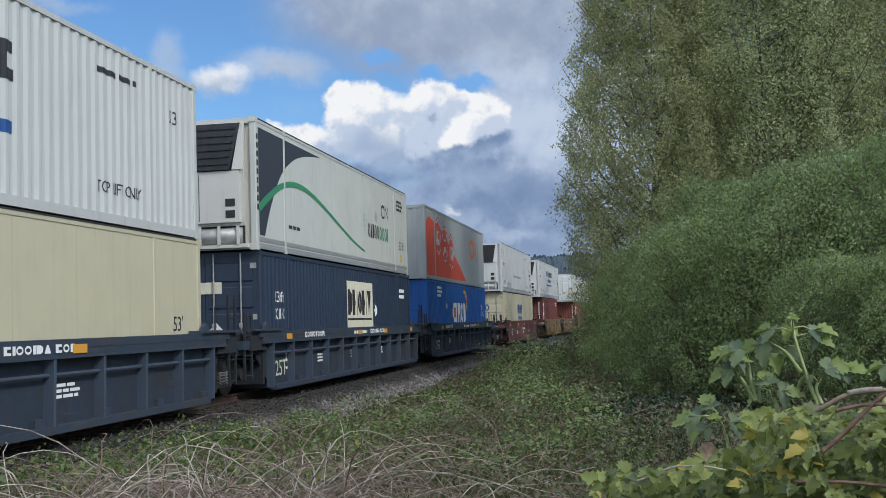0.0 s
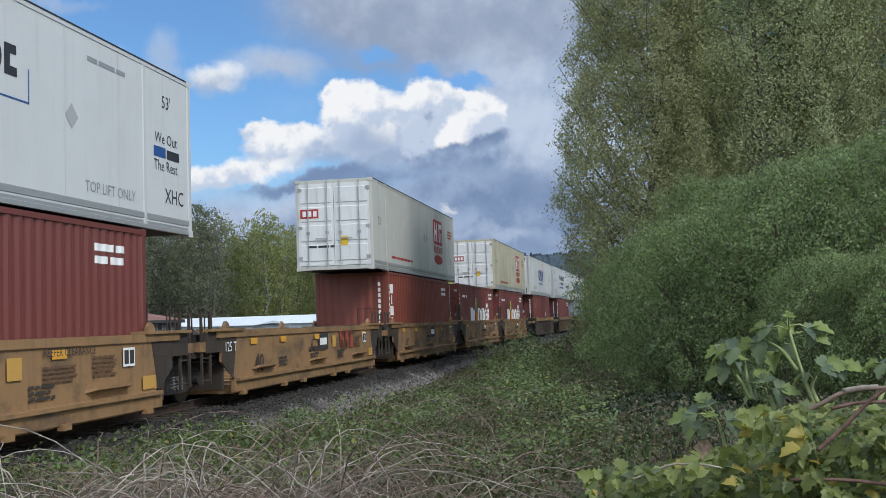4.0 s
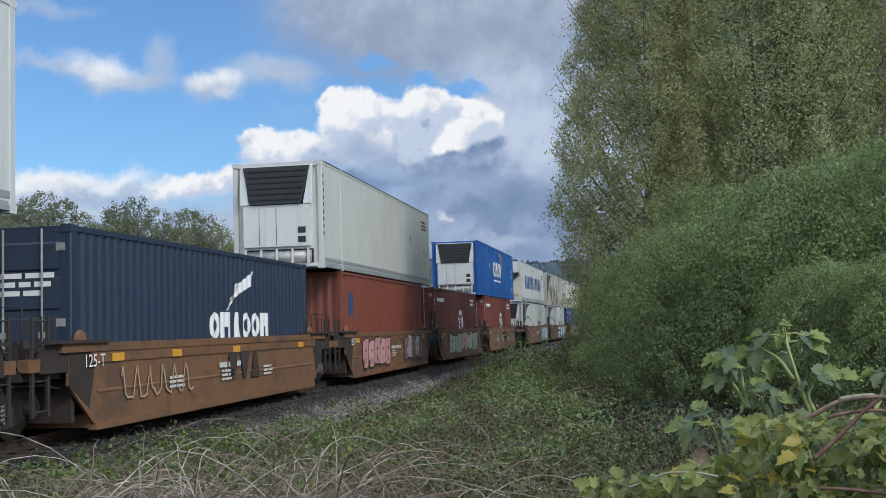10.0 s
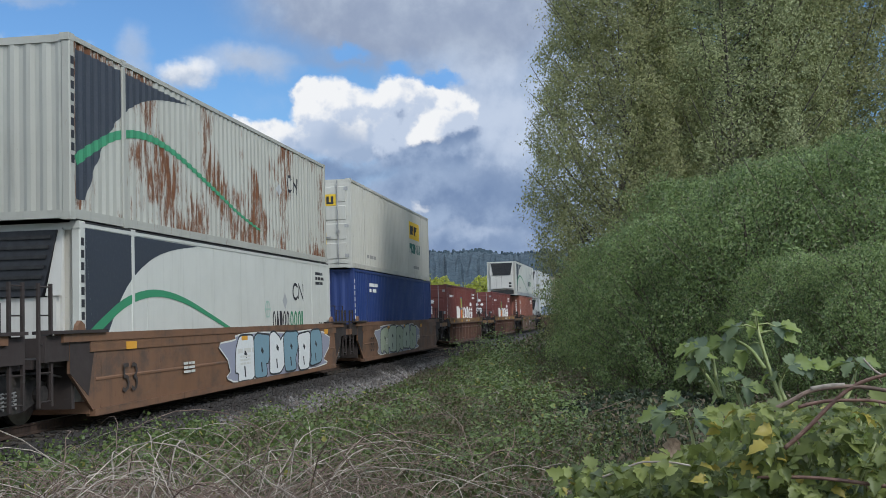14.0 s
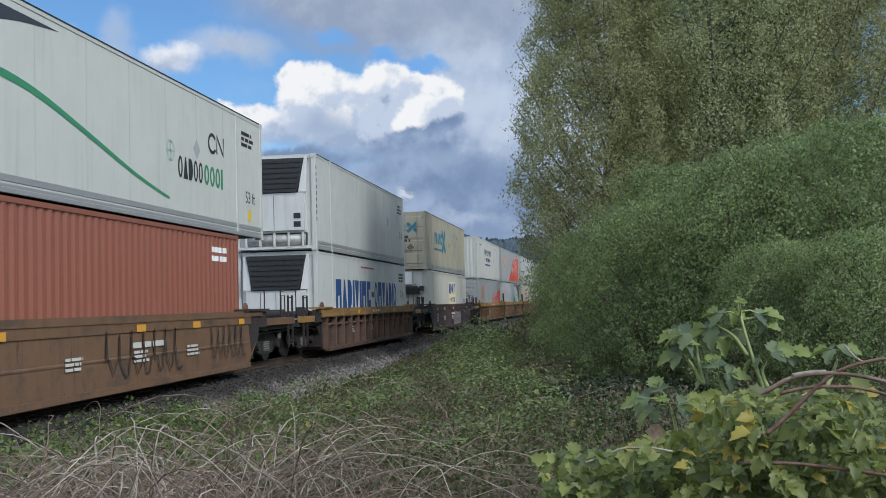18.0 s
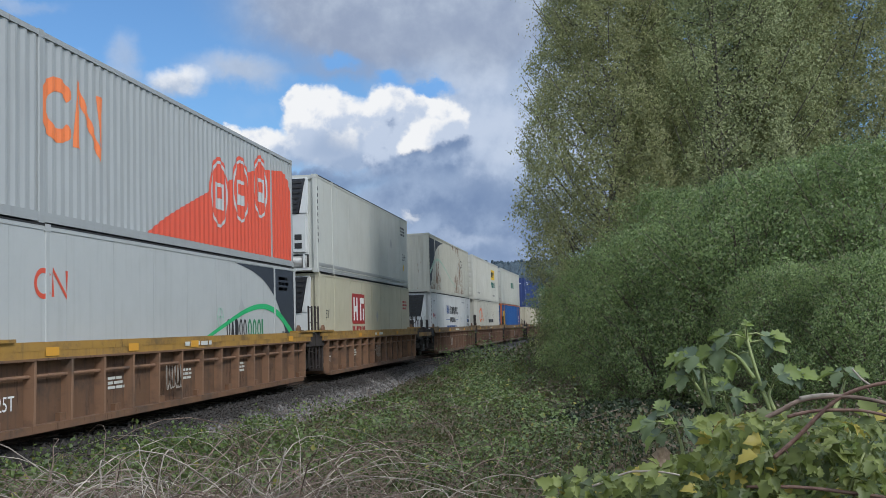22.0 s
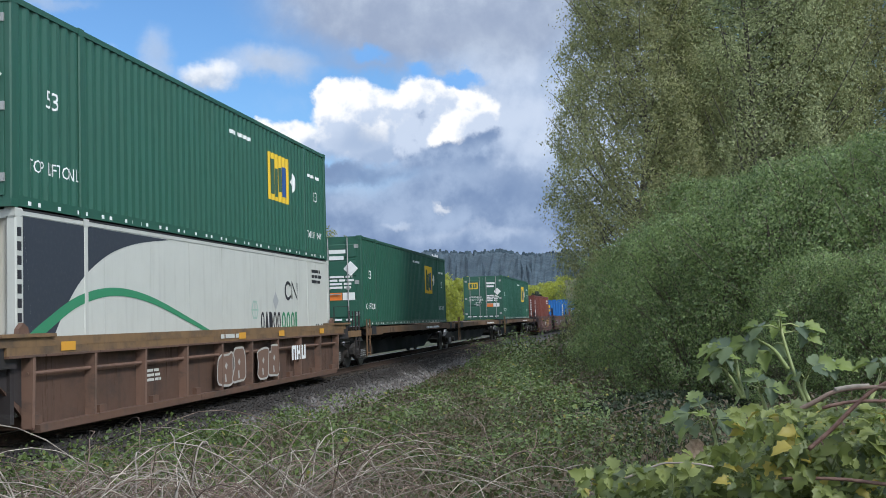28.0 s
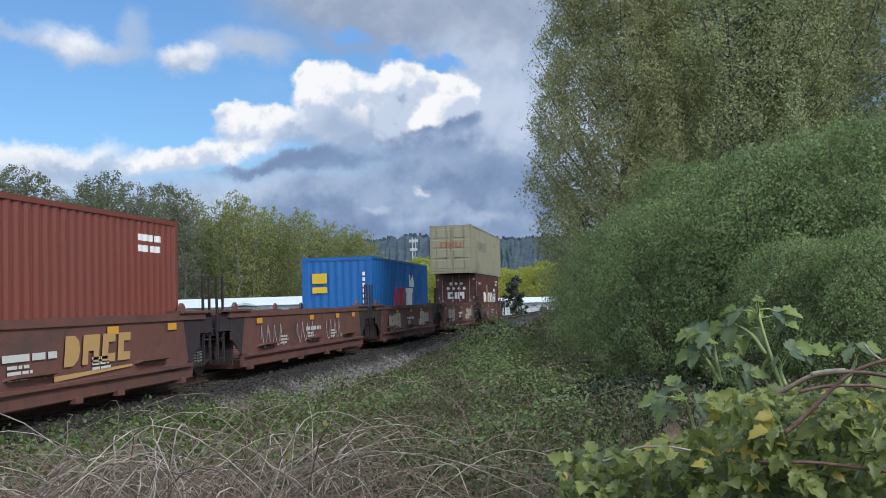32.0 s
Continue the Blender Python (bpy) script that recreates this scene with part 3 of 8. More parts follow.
def build_ground():
    xs = sorted(set([-3000, -1200, -500, -240, -120, -70] + [-45 + 1.5 * i for i in range(60)] + [60, 120, 300, 900, 3000]))
    ys = sorted(set([-1500, -400, -120, -50] + [-20 + 2.0 * i for i in range(70)] + [130, 150, 180, 230, 300, 420, 600, 900, 1500, 3000, 4500]))
    s = Shape()
    for y in ys:
        for x in xs:
            s.v.append((x, y, ground_z(x, y)))
    w = len(xs)
    s.f = [(j * w + i, j * w + i + 1, (j + 1) * w + i + 1, (j + 1) * w + i) for j in range(len(ys) - 1) for i in range(w - 1)]
    solid("ground", s, SOIL, "rough ground with leaf litter and grass", "ground", kind="structure", smooth=True)


def sweep(profile, ys, mat, name, label, category, smooth=False):
    """A profile (x, z) drawn along the line."""
    s, m = Shape(), len(profile)
    for y in ys:
        h = radians(heading(y))
        for x, z in profile:
            s.v.append((line_x(y) + x * math.cos(h), y - x * math.sin(h), z))
    for j in range(len(ys) - 1):
        s.f += [(j * m + i, j * m + (i + 1) % m, (j + 1) * m + (i + 1) % m, (j + 1) * m + i) for i in range(m)]
    s.f += [tuple(range(m - 1, -1, -1)), tuple((len(ys) - 1) * m + i for i in range(m))]
    return solid(name, s, mat, label, category, kind="structure", smooth=smooth)


LINE_YS = [-120, -60, -30, 0, 30, 45] + [45 + 8 * i for i in range(1, 40)] + [400, 500, 600, 720, 800]


def build_line():
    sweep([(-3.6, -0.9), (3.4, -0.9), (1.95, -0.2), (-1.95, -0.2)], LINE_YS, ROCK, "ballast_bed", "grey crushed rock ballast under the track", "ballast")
    # dark strip added beyond the track, behind the gap under the cars
    sweep([(-14.0, -1.6), (-3.3, -1.6), (-3.3, -0.74), (-14.0, -1.02)], LINE_YS, DARK_STRIP, "dark_strip", "dark ground strip beyond the track", "ground")
    rails = [(-0.07, -0.17), (0.07, -0.17), (0.07, -0.155), (0.012, -0.13), (0.012, -0.04), (0.036, -0.03), (0.036, -0.004), (-0.036, -0.004), (-0.036, -0.03), (-0.012, -0.04), (-0.012, -0.13), (-0.07, -0.155)]
    for side, number in ((1, 1), (-1, 2)):
        sweep([(x + side * GAUGE, z) for x, z in rails], LINE_YS, RAIL_SIDE, "rail", "rusty steel rail of the track", "rail")
        sweep([(side * GAUGE + x, z) for x, z in ((-0.03, -0.0035), (0.03, -0.0035), (0.03, 0.0), (-0.03, 0.0))], LINE_YS, RAIL_TOP, "rail_head", "bright worn running surface of the rail", "rail")
    tie = Shape().box(-1.3, 1.3, -0.115, 0.115, -0.36, -0.172).mesh("tie", TIE)
    ties = thing("cross_ties", "dark timber ties under the rails", "ties", kind="structure")
    y = 8.0
    for k in range(120):
        ob = new("tie", tie)
        ob.parent = ties
        ob.matrix_basis = on_line(y)
        y += 0.53
    rnd = random.Random(4)
    s = Shape()
    for k in range(19000):
        y = 6.5 + 62.0 * rnd.random() ** 1.6
        x = rnd.uniform(-0.6, 2.0) if k % 8 == 0 else rnd.uniform(1.75, 3.5)
        top = -0.19 if abs(x) < 1.95 else -0.2 - (abs(x) - 1.95) * 0.5
        r = rnd.uniform(0.025, 0.06)
        c = Vector((line_x(y) + x, y, top + r * 0.3))
        if abs(x) < 1.35 and abs(abs(x) - GAUGE) < 0.14:
            continue
        k0 = len(s.v)
        for dx, dy, dz in ((1, 0, 0), (0, 1, 0.1), (-1, 0, 0), (0, -1, -0.1), (0.2, 0.1, 1), (-0.1, 0.2, -1)):
            s.v.append(tuple(c + Vector((dx, dy, dz)) * r * rnd.uniform(0.6, 1.25)))
        s.f += [(k0, k0 + 1, k0 + 4), (k0 + 1, k0 + 2, k0 + 4), (k0 + 2, k0 + 3, k0 + 4), (k0 + 3, k0, k0 + 4), (k0 + 1, k0, k0 + 5), (k0 + 2, k0 + 1, k0 + 5), (k0 + 3, k0 + 2, k0 + 5), (k0, k0 + 3, k0 + 5)]
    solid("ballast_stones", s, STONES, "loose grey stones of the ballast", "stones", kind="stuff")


build_ground()
build_line()

# ---------------------------------------------------------------- containers
WHITE, CREAM, BONE = (0.72, 0.73, 0.71), (0.66, 0.60, 0.42), (0.66, 0.64, 0.55)
OXIDE, BRICK, NAVY, BLUE = (0.16, 0.042, 0.034), (0.27, 0.095, 0.062), (0.022, 0.037, 0.066), (0.005, 0.115, 0.44)
ROYAL, GREEN, GREY, TAN = (0.02, 0.045, 0.17), (0.022, 0.10, 0.066), (0.44, 0.46, 0.46), (0.38, 0.36, 0.25)
INK, SIGN_BLUE, SIGN_RED, ORANGE, YELLOW, LEAF = (0.02, 0.02, 0.025), (0.012, 0.07, 0.24), (0.36, 0.03, 0.025), (0.75, 0.20, 0.03), (0.72, 0.47, 0.03), (0.035, 0.23, 0.11)
CORAL, CHALK, SILVER, SLATE = (0.62, 0.085, 0.045), (0.78, 0.78, 0.76), (0.36, 0.37, 0.37), (0.03, 0.037, 0.05)

HALF = 1.295                     # half the width of a container
PITCH, DEPTH = 0.278, 0.030      # of the corrugations


def wave(length, start):
    """Breaks and depth of a corrugated wall between two posts."""
    breaks, u = [], start
    while u < length - start - 0.01:
        breaks += [u, u + 0.07, u + 0.139, u + 0.209]
        u += PITCH
    def depth(v):
        if v < start or v > length - start:
            return 0.0
        k = (v - start) % PITCH
        return -DEPTH * (0 if k < 0.07 else (k - 0.07) / 0.069 if k < 0.139 else 1 if k < 0.209 else 1 - (k - 0.209) / 0.069)
    return breaks, depth


def strip(wall, u0, u1, z0, z1, cuts):
    """The sheet of a wall between two heights, bent at its breaks."""
    us = sorted({u0, u1, *[b for b in cuts if u0 < b < u1]})
    s = Shape()
    for u in us:
        s.v += [wall.place(u, z0, wall.depth(u + 1e-6 if u < u1 else u - 1e-6)), wall.place(u, z1, wall.depth(u + 1e-6 if u < u1 else u - 1e-6))]
    s.f = [(2 * i, 2 * i + 2, 2 * i + 3, 2 * i + 1) for i in range(len(us) - 1)]
    return s


def side_wall(length, corrugated):
    y0 = -length / 2
    if corrugated:
        return Wall(lambda u, z, d: (HALF - 0.012 + d, y0 + u, z), *wave(length, 0.16))
    return Wall(lambda u, z, d: (HALF - 0.012 + d, y0 + u, z))


def reefer_unit(box, length, high, dark_top=True, box_col=(0.60, 0.61, 0.60), low="rack", style=0):
    """The refrigeration machine in the leading end."""
    y = -length / 2
    white = paint(box_col, 0.45, 0.5)
    unit = part("refrigeration_unit", Shape().box(-1.0, 1.0, y - 0.02, y + 0.35, 0.55 if style != 2 else high - 1.2, high - 0.1), white, box, "white refrigeration unit with dark grille")
    z1, z0 = high - 0.14, high - 1.2
    if style == 2:
        part("control_box", Shape().box(0.86, 1.1, y - 0.14, y + 0.02, high - 1.08, high - 0.84), RUBBER, unit, "small black box")
        part("drain_pipe", Shape().path([(0.62, y - 0.2, high - 0.7), (0.78, y - 0.12, high - 0.85), (0.8, y - 0.05, high - 1.2)], 0.014, 6), RUBBER, unit)
        part("fan_housing", Shape().prism([(-0.55, y - 0.42, high - 0.75), (-0.55, y - 0.02, high - 0.75), (-0.55, y - 0.02, high - 0.1), (-0.55, y - 0.34, high - 0.1)][::-1], (1.1, 0, 0)), white, unit, "white bulging condenser cover")
        part("fuel_tank", Shape().prism([(-0.95, y - 0.4, high - 0.95), (-0.85, y - 0.34, high - 1.25), (-0.85, y, high - 1.25), (-0.95, y, high - 0.85), (-0.95, y - 0.4, high - 0.85)], (1.75, 0, 0)), RUBBER, unit, "black moulded tank")
        return unit
    # the grille leans back and narrows downward
    ringp = [(-0.96, y - 0.10, z1), (0.96, y - 0.10, z1), (0.74, y - 0.20, z0), (-0.74, y - 0.20, z0)]
    s = Shape()
    s.v = [*ringp, (-0.96, y, z1), (0.96, y, z1), (0.74, y, z0 - 0.02), (-0.74, y, z0 - 0.02)]
    s.f = [(3, 2, 1, 0), (0, 1, 5, 4), (1, 2, 6, 5), (2, 3, 7, 6), (3, 0, 4, 7)]
    part("grille", s, GRILLE, unit, "black slatted grille")
    for i in range(6):
        k = (i + 0.7) / 6.6
        w = 0.88 - 0.2 * k
        yy, zz = y - 0.10 - 0.10 * k, z1 + (z0 - z1) * k
        part("grille_slat", Shape().box(-w, w, yy - 0.035, yy - 0.005, zz - 0.03, zz + 0.025), RUBBER, unit)
    part("cover", Shape().prism([(-0.95, y - 0.14, 0.62), (0.95, y - 0.14, 0.62), (0.95, y - 0.14, z0 - 0.02), (0.64, y - 0.2, z0 - 0.02), (-0.64, y - 0.2, z0 - 0.02), (-0.95, y - 0.14, z0 - 0.02)][:3] + [(-0.95, y - 0.14, z0 - 0.02)], (0, 0.16, 0)), white, unit, "white lower access cover")
    for x, w, z, h in ((-0.01, 0.015, 0.66, z0 - 0.75), (-0.5, 0.012, 0.66, z0 - 0.75)):
        part("seam", Shape().box(x, x + w, y - 0.146, y - 0.14, z, z + h), RUBBER, unit)
    for z in (0.72, 0.98):
        part("control_panel", Shape().box(0.62, 0.84, y - 0.15, y - 0.13, z, z + 0.17), RUBBER, unit, "small black control panel")
    for x, e in ((-1.04, -1), (0.78, 1)):
        s = Shape().prism([(x, y - 0.16, z0 + 0.0), (x + 0.26, y - 0.16, z0), (x + 0.26 - (0.17 if e < 0 else 0.0), y - 0.06, z1), (x + (0.17 if e > 0 else 0.0), y - 0.06, z1)], (0, 0.06, 0))
        part("cheek", s, white, unit, "white sloping cheek panel")
    if low == "rack":
        part("fuel_tank", Shape().tube((-0.95, y + 0.05, 0.33), (0.95, y + 0.05, 0.33), 0.19, 16), GALV, unit, "round aluminium tank under the unit", True)
        part("tank_recess", Shape().box(-1.0, 1.0, y + 0.05, y + 0.3, 0.14, 0.55), RUBBER, unit, "dark recess behind the tank")
        part("front_sill", Shape().box(-1.12, 1.12, y - 0.13, y + 0.02, 0.05, 0.12), white, unit)
        for x in (-0.9, -0.45, 0.0, 0.45, 0.9):
            part("tank_strap", Shape().box(x - 0.03, x + 0.03, y - 0.155, y - 0.115, 0.12, 0.55), white, unit)
    elif low == "black":
        part("bumper", Shape().box(-1.0, 1.0, y - 0.1, y + 0.2, 0.12, 0.46), RUBBER, unit, "black lower bumper panel")
    return unit


def door_end(box, length, high, mat, rod_mat):
    y = -length / 2
    for side in (-1, 1):
        x0, x1 = (-1.2, -0.008) if side < 0 else (0.008, 1.2)
        door = part("door", Shape().box(x0, x1, y - 0.012, y + 0.05, 0.16, high - 0.14), mat, box, "door leaf with lock rods")
        for z0, z1 in ((0.3, 0.85), (0.95, 1.5), (1.6, 2.1), (2.2, high - 0.26)):
            part("door_rib", Shape().prism([(x0 + 0.08, y - 0.012, z0), (x0 + 0.08, y - 0.034, z0 + 0.03), (x0 + 0.08, y - 0.034, z1 - 0.03), (x0 + 0.08, y - 0.012, z1)][::-1], (x1 - x0 - 0.16, 0, 0)), mat, door)
        for x in (0.22, 0.86):
            x *= side
            part("lock_rod", Shape().tube((x, y - 0.07, 0.1), (x, y - 0.07, high - 0.06), 0.018, 8), rod_mat, door, "galvanised lock rod")
            part("rod_keeper", Shape().box(x - 0.05, x + 0.05, y - 0.09, y - 0.02, 1.18, 1.28), rod_mat, door)
        x = 0.54 * side
        part("door_handle", Shape().box(min(0.22 * side, 0.62 * side), max(0.22 * side, 0.62 * side), y - 0.095, y - 0.075, 1.02, 1.06), rod_mat, door, "steel lock handle")
        for z in (0.35, 1.35, high - 0.4):
            part("hinge", Shape().box(1.14 * side - 0.07, 1.14 * side + 0.07, y - 0.035, y - 0.008, z, z + 0.12), rod_mat, door)


def container(label, length, col, corrugated=True, end="corr", high=2.9, rust=0.0, dirt=0.35, roof=None, rail=None, post=None, end_col=None, unit_col=(0.60, 0.61, 0.60), low="rack", style=0, group="containers on the train"):
    """One container; its origin is the middle of its base, the leading end looks to -y."""
    box = thing("shipping_container" if length < 13 else "refrigerated_container" if end == "reefer" else "domestic_container", label, "container", group)
    y0, y1 = -length / 2, length / 2
    if max(col) > 0.35:
        col = tuple(0.8 * c for c in col)
    mat = paint(col, 0.5, dirt, rust)
    frame_mat = paint(post or tuple(0.93 * c for c in col), 0.5, dirt, min(0.3, rust + 0.12))
    rail_mat = paint(rail, 0.4, 0.3, 0.0, metal=0.3) if rail else frame_mat
    wall = side_wall(length, corrugated)
    b, t = (0.16, high - 0.08)
    part("side_wall", shared(("side", length, corrugated, high), "side_wall", mat, lambda: strip(wall, 0.1, length - 0.1, b, t, wall.breaks)), mat, box)
    part("side_wall", shared(("back", length, high), "side_wall", mat, lambda: Shape().box(-HALF + 0.012, -HALF + 0.04, y0 + 0.1, y1 - 0.1, b, t)), mat, box)
    part("roof", shared(("roof", length, high), "roof", frame_mat, lambda: Shape().box(-HALF + 0.05, HALF - 0.05, y0 + 0.05, y1 - 0.05, high - 0.09, high - 0.03)), frame_mat, box)
    part("floor", shared(("floor", length), "floor", RUBBER, lambda: Shape().box(-HALF + 0.05, HALF - 0.05, y0 + 0.05, y1 - 0.05, 0.05, 0.15)), RUBBER, box)
    part("end_wall", shared(("far", length, high), "end_wall", mat, lambda: Shape().box(-1.2, 1.2, y1 - 0.06, y1 - 0.02, 0.14, high - 0.1)), mat, box)
    for x in (-1, 1):
        a, c = (HALF - 0.075, HALF) if x > 0 else (-HALF, -HALF + 0.075)
        part("top_rail", shared(("top", length, high, x), "top_rail", frame_mat, lambda: Shape().box(a, c, y0 + 0.1, y1 - 0.1, high - 0.10, high - 0.015)), frame_mat, box)
        if rail and x > 0:
            part("bottom_rail", shared(("lowa", length), "bottom_rail", rail_mat, lambda: Shape().prism([(a, y0 + 0.1, 0.03), (c + 0.004, y0 + 0.1, 0.03), (c + 0.004, y0 + 0.1, 0.1), (c - 0.014, y0 + 0.1, 0.11), (c - 0.014, y0 + 0.1, 0.19), (c, y0 + 0.1, 0.2), (c, y0 + 0.1, 0.3), (a, y0 + 0.1, 0.3)], (0, length - 0.2, 0))), rail_mat, box, "ribbed aluminium bottom rail")
        else:
            part("bottom_rail", shared(("low", length, x), "bottom_rail", frame_mat, lambda: Shape().box(a, c, y0 + 0.1, y1 - 0.1, 0.02, 0.17)), frame_mat, box)
        for yy in ((y0, y1) if length < 13 else (y0, y1, -6.05, 6.05)):
            if abs(yy) < 6.06 and length > 13:
                p0, p1 = yy - 0.07, yy + 0.07
            else:
                p0, p1 = (yy, yy + 0.16) if yy < 0 else (yy - 0.16, yy)
            inter = abs(yy) < 6.06 and length > 13
            xa, xb = (HALF - 0.15, HALF + 0.003) if x > 0 else (-HALF - 0.003, -HALF + 0.15)
            part("intermediate_post" if inter else "corner_post", shared(("post", p0 - yy, p1 - yy, high, x), "corner_post", frame_mat, lambda: Shape().post(xa, xb, p0 - yy, p1 - yy, 0.1, high - 0.1, 0.02)), frame_mat, box).location.y = yy
            for z in ((0.0, high - 0.118) if (x > 0 or yy == y0) and not (inter and yy > 0) else ()):
                part("corner_casting", shared(("cast", x), "corner_casting", frame_mat, lambda: Shape().box(min(x * (HALF - 0.16), x * (HALF + 0.006)), max(x * (HALF - 0.16), x * (HALF + 0.006)), -0.09, 0.09, 0, 0.118)), frame_mat, box).location = (0, (p0 + p1) / 2 + (0.008 if yy > 0 else -0.008) * (0 if inter else 1), z)
    end_mat = paint(end_col, 0.55, min(1.0, dirt + 0.3), min(0.25, rust + 0.1)) if end_col else mat if rust < 0.3 else paint(col, 0.5, dirt, 0.2)
    part("end_header", Shape().box(-1.15, 1.15, y0 + 0.004, y0 + 0.12, high - 0.14, high - 0.02), frame_mat, box)
    part("end_sill", Shape().box(-1.15, 1.15, y0 + 0.004, y0 + 0.12, 0.02, 0.15), frame_mat, box)
    if end == "corr":
        ew = Wall(lambda u, z, d: (-1.15 + u, y0 + 0.012 - d, z), *wave(2.3, 0.03))
        part("end_wall", strip(ew, 0.0, 2.3, 0.14, high - 0.12, ew.breaks), end_mat, box, "corrugated end wall")
    elif end == "louvre":
        for i in range(8):
            z = 0.2 + i * 0.32
            part("end_rib", Shape().prism([(-1.15, y0 + 0.03, z), (-1.15, y0 - 0.02, z + 0.05), (-1.15, y0 - 0.02, z + 0.2), (-1.15, y0 + 0.03, z + 0.26)][::-1], (2.3, 0, 0)), end_mat, box)
        part("end_wall", Shape().box(-1.15, 1.15, y0 + 0.03, y0 + 0.06, 0.14, high - 0.12), end_mat, box)
    elif end == "doors":
        door_end(box, length, high, end_mat, GALV if rust < 0.2 else frame_mat)
    else:
        part("end_wall", Shape().box(-1.2, 1.2, y0 + (0.02 if style == 2 else 0.06), y0 + 0.1, 0.14, high - 0.1), end_mat, box, "panelled end wall")
        reefer_unit(box, length, high, box_col=unit_col, low=low, style=style)
    if not corrugated:
        seam = paint(tuple(0.92 * c for c in col), 0.5, dirt * 0.5)
        k = 0.9
        while k < length - 0.5:
            if min(abs(k - 2.0), abs(k - length + 2.0)) > 0.3:
                part("panel_seam", shared(("seam", high), "panel_seam", seam, lambda: Shape().box(HALF - 0.014, HALF - 0.0085, -0.012, 0.012, 0.32, high - 0.12)), seam, box).location.y = y0 + k
            k += 1.75
        part("roof_edge", shared(("edge", length, high), "roof_edge", RUBBER, lambda: Shape().box(HALF - 0.05, HALF + 0.004, y0 + 0.2, y1 - 0.2, high - 0.035, high - 0.005)), RUBBER, box, "dark sealed roof edge")
    WALLS[box.name] = (wall, length, high)
    return box


WALLS = {}


def marks(box, polys, col, name="marking", label="", end=False, lift=0.006):
    """Paints polygons on the near side (u from the leading end, z from the base) or on the leading end (u from its left post)."""
    wall, length, high = WALLS[box.name]
    if end:
        wall = Wall(lambda u, z, d: (-1.25 + u, -length / 2 - d, z))
        lift = max(lift, 0.042)
    s = wall.lay(polys, lift)
    if s.f:
        part(name, s, flat_mark(col), box, label)


def diamond(u, z, r):
    return [[(u - r, z), (u, z - r), (u + r, z), (u, z + r)]]


def corner_marks(box, length, high, col=INK, words=("53'",), seed=1, top_lift=False):
    """Length figures, capacity lines and numbers near the posts."""
    marks(box, bars(length - 1.75, high - 0.62, 1.1, 0.30, 3, seed), col, "number_strip")
    marks(box, bars(2.3, high - 0.5, 1.1, 0.14, 1, seed + 7), col, "number_strip")
    for i, w in enumerate(words):
        marks(box, text(w, length - 1.25, 1.45 - 0.34 * i, 0.26), col, "writing")
    if top_lift:
        marks(box, text("TOP LIFT ONLY", 2.3, 0.42, 0.17), col, "writing")

# ---------------------------------------------------------------- rail cars
TTX_TAN, FEC_BLUE, MAROON, BN_BROWN = (0.37, 0.185, 0.068), (0.025, 0.043, 0.064), (0.17, 0.032, 0.024), (0.19, 0.065, 0.042)


def truck(car, y, name="truck"):
    """A four-wheel truck: side frames, springs, axles and wheels."""
    bogie = part(name, Shape().box(-0.95, 0.95, y - 0.2, y + 0.2, 0.42, 0.62), IRON, car, "dark cast steel truck with coil springs")
    for x in (-1.0, 1.0):
        s = Shape().prism([(x - 0.07, y - 1.15, 0.42), (x - 0.07, y - 0.45, 0.22), (x - 0.07, y + 0.45, 0.22), (x - 0.07, y + 1.15, 0.42), (x - 0.07, y + 1.15, 0.62), (x - 0.07, y + 0.5, 0.8), (x - 0.07, y - 0.5, 0.8), (x - 0.07, y - 1.15, 0.62)], (0.14, 0, 0))
        part("side_frame", s, IRON, bogie)
        for k in ((-0.17, 0.0, 0.17) if x > 0 else ()):
            part("spring", Shape().path([(x + 0.085 + 0.05 * math.cos(a), y + k + 0.05 * math.sin(a), 0.3 + 0.24 * i / 24) for i, a in enumerate(a * math.pi / 3 for a in range(25))], 0.012, 4), GALV, bogie, "coil spring")
        for k in ((-0.87, 0.87) if x > 0 else ()):
            part("bearing_cap", Shape().disc_on((1, 0, 0), (x + (0.12 if x > 0 else -0.12), y + k, 0.46), 0.13, 0.14, 12), IRON, bogie)
    for k in (-0.87, 0.87):
        part("axle", Shape().tube((-0.8, y + k, 0.46), (0.8, y + k, 0.46), 0.08, 10), IRON, bogie)
        for x in (-0.755, 0.755):
            wheel = part("wheel", Shape().disc_on((1, 0, 0), (x, y + k, 0.46), 0.46, 0.1, 28), IRON, bogie, "steel wheel")
            if x > 0:
                part("tread", Shape().disc_on((1, 0, 0), (x + (0.02 if x > 0 else -0.02), y + k, 0.46), 0.4605, 0.075, 28), TREAD, wheel, "bright worn tread")


def ladder(car, x, y, z0, z1, mat, wide=0.42):
    s = Shape()
    lad = part("ladder", s.box(x - 0.02, x + 0.02, y - 0.03, y + 0.03, z0, z1).box(x - 0.02, x + 0.02, y + wide - 0.03, y + wide + 0.03, z0, z1), mat, car, "steel end ladder")
    z = z0 + 0.08
    while z < z1:
        part("rung", Shape().tube((x, y, z), (x, y + wide, z), 0.014, 6), mat, lad)
        z += 0.42


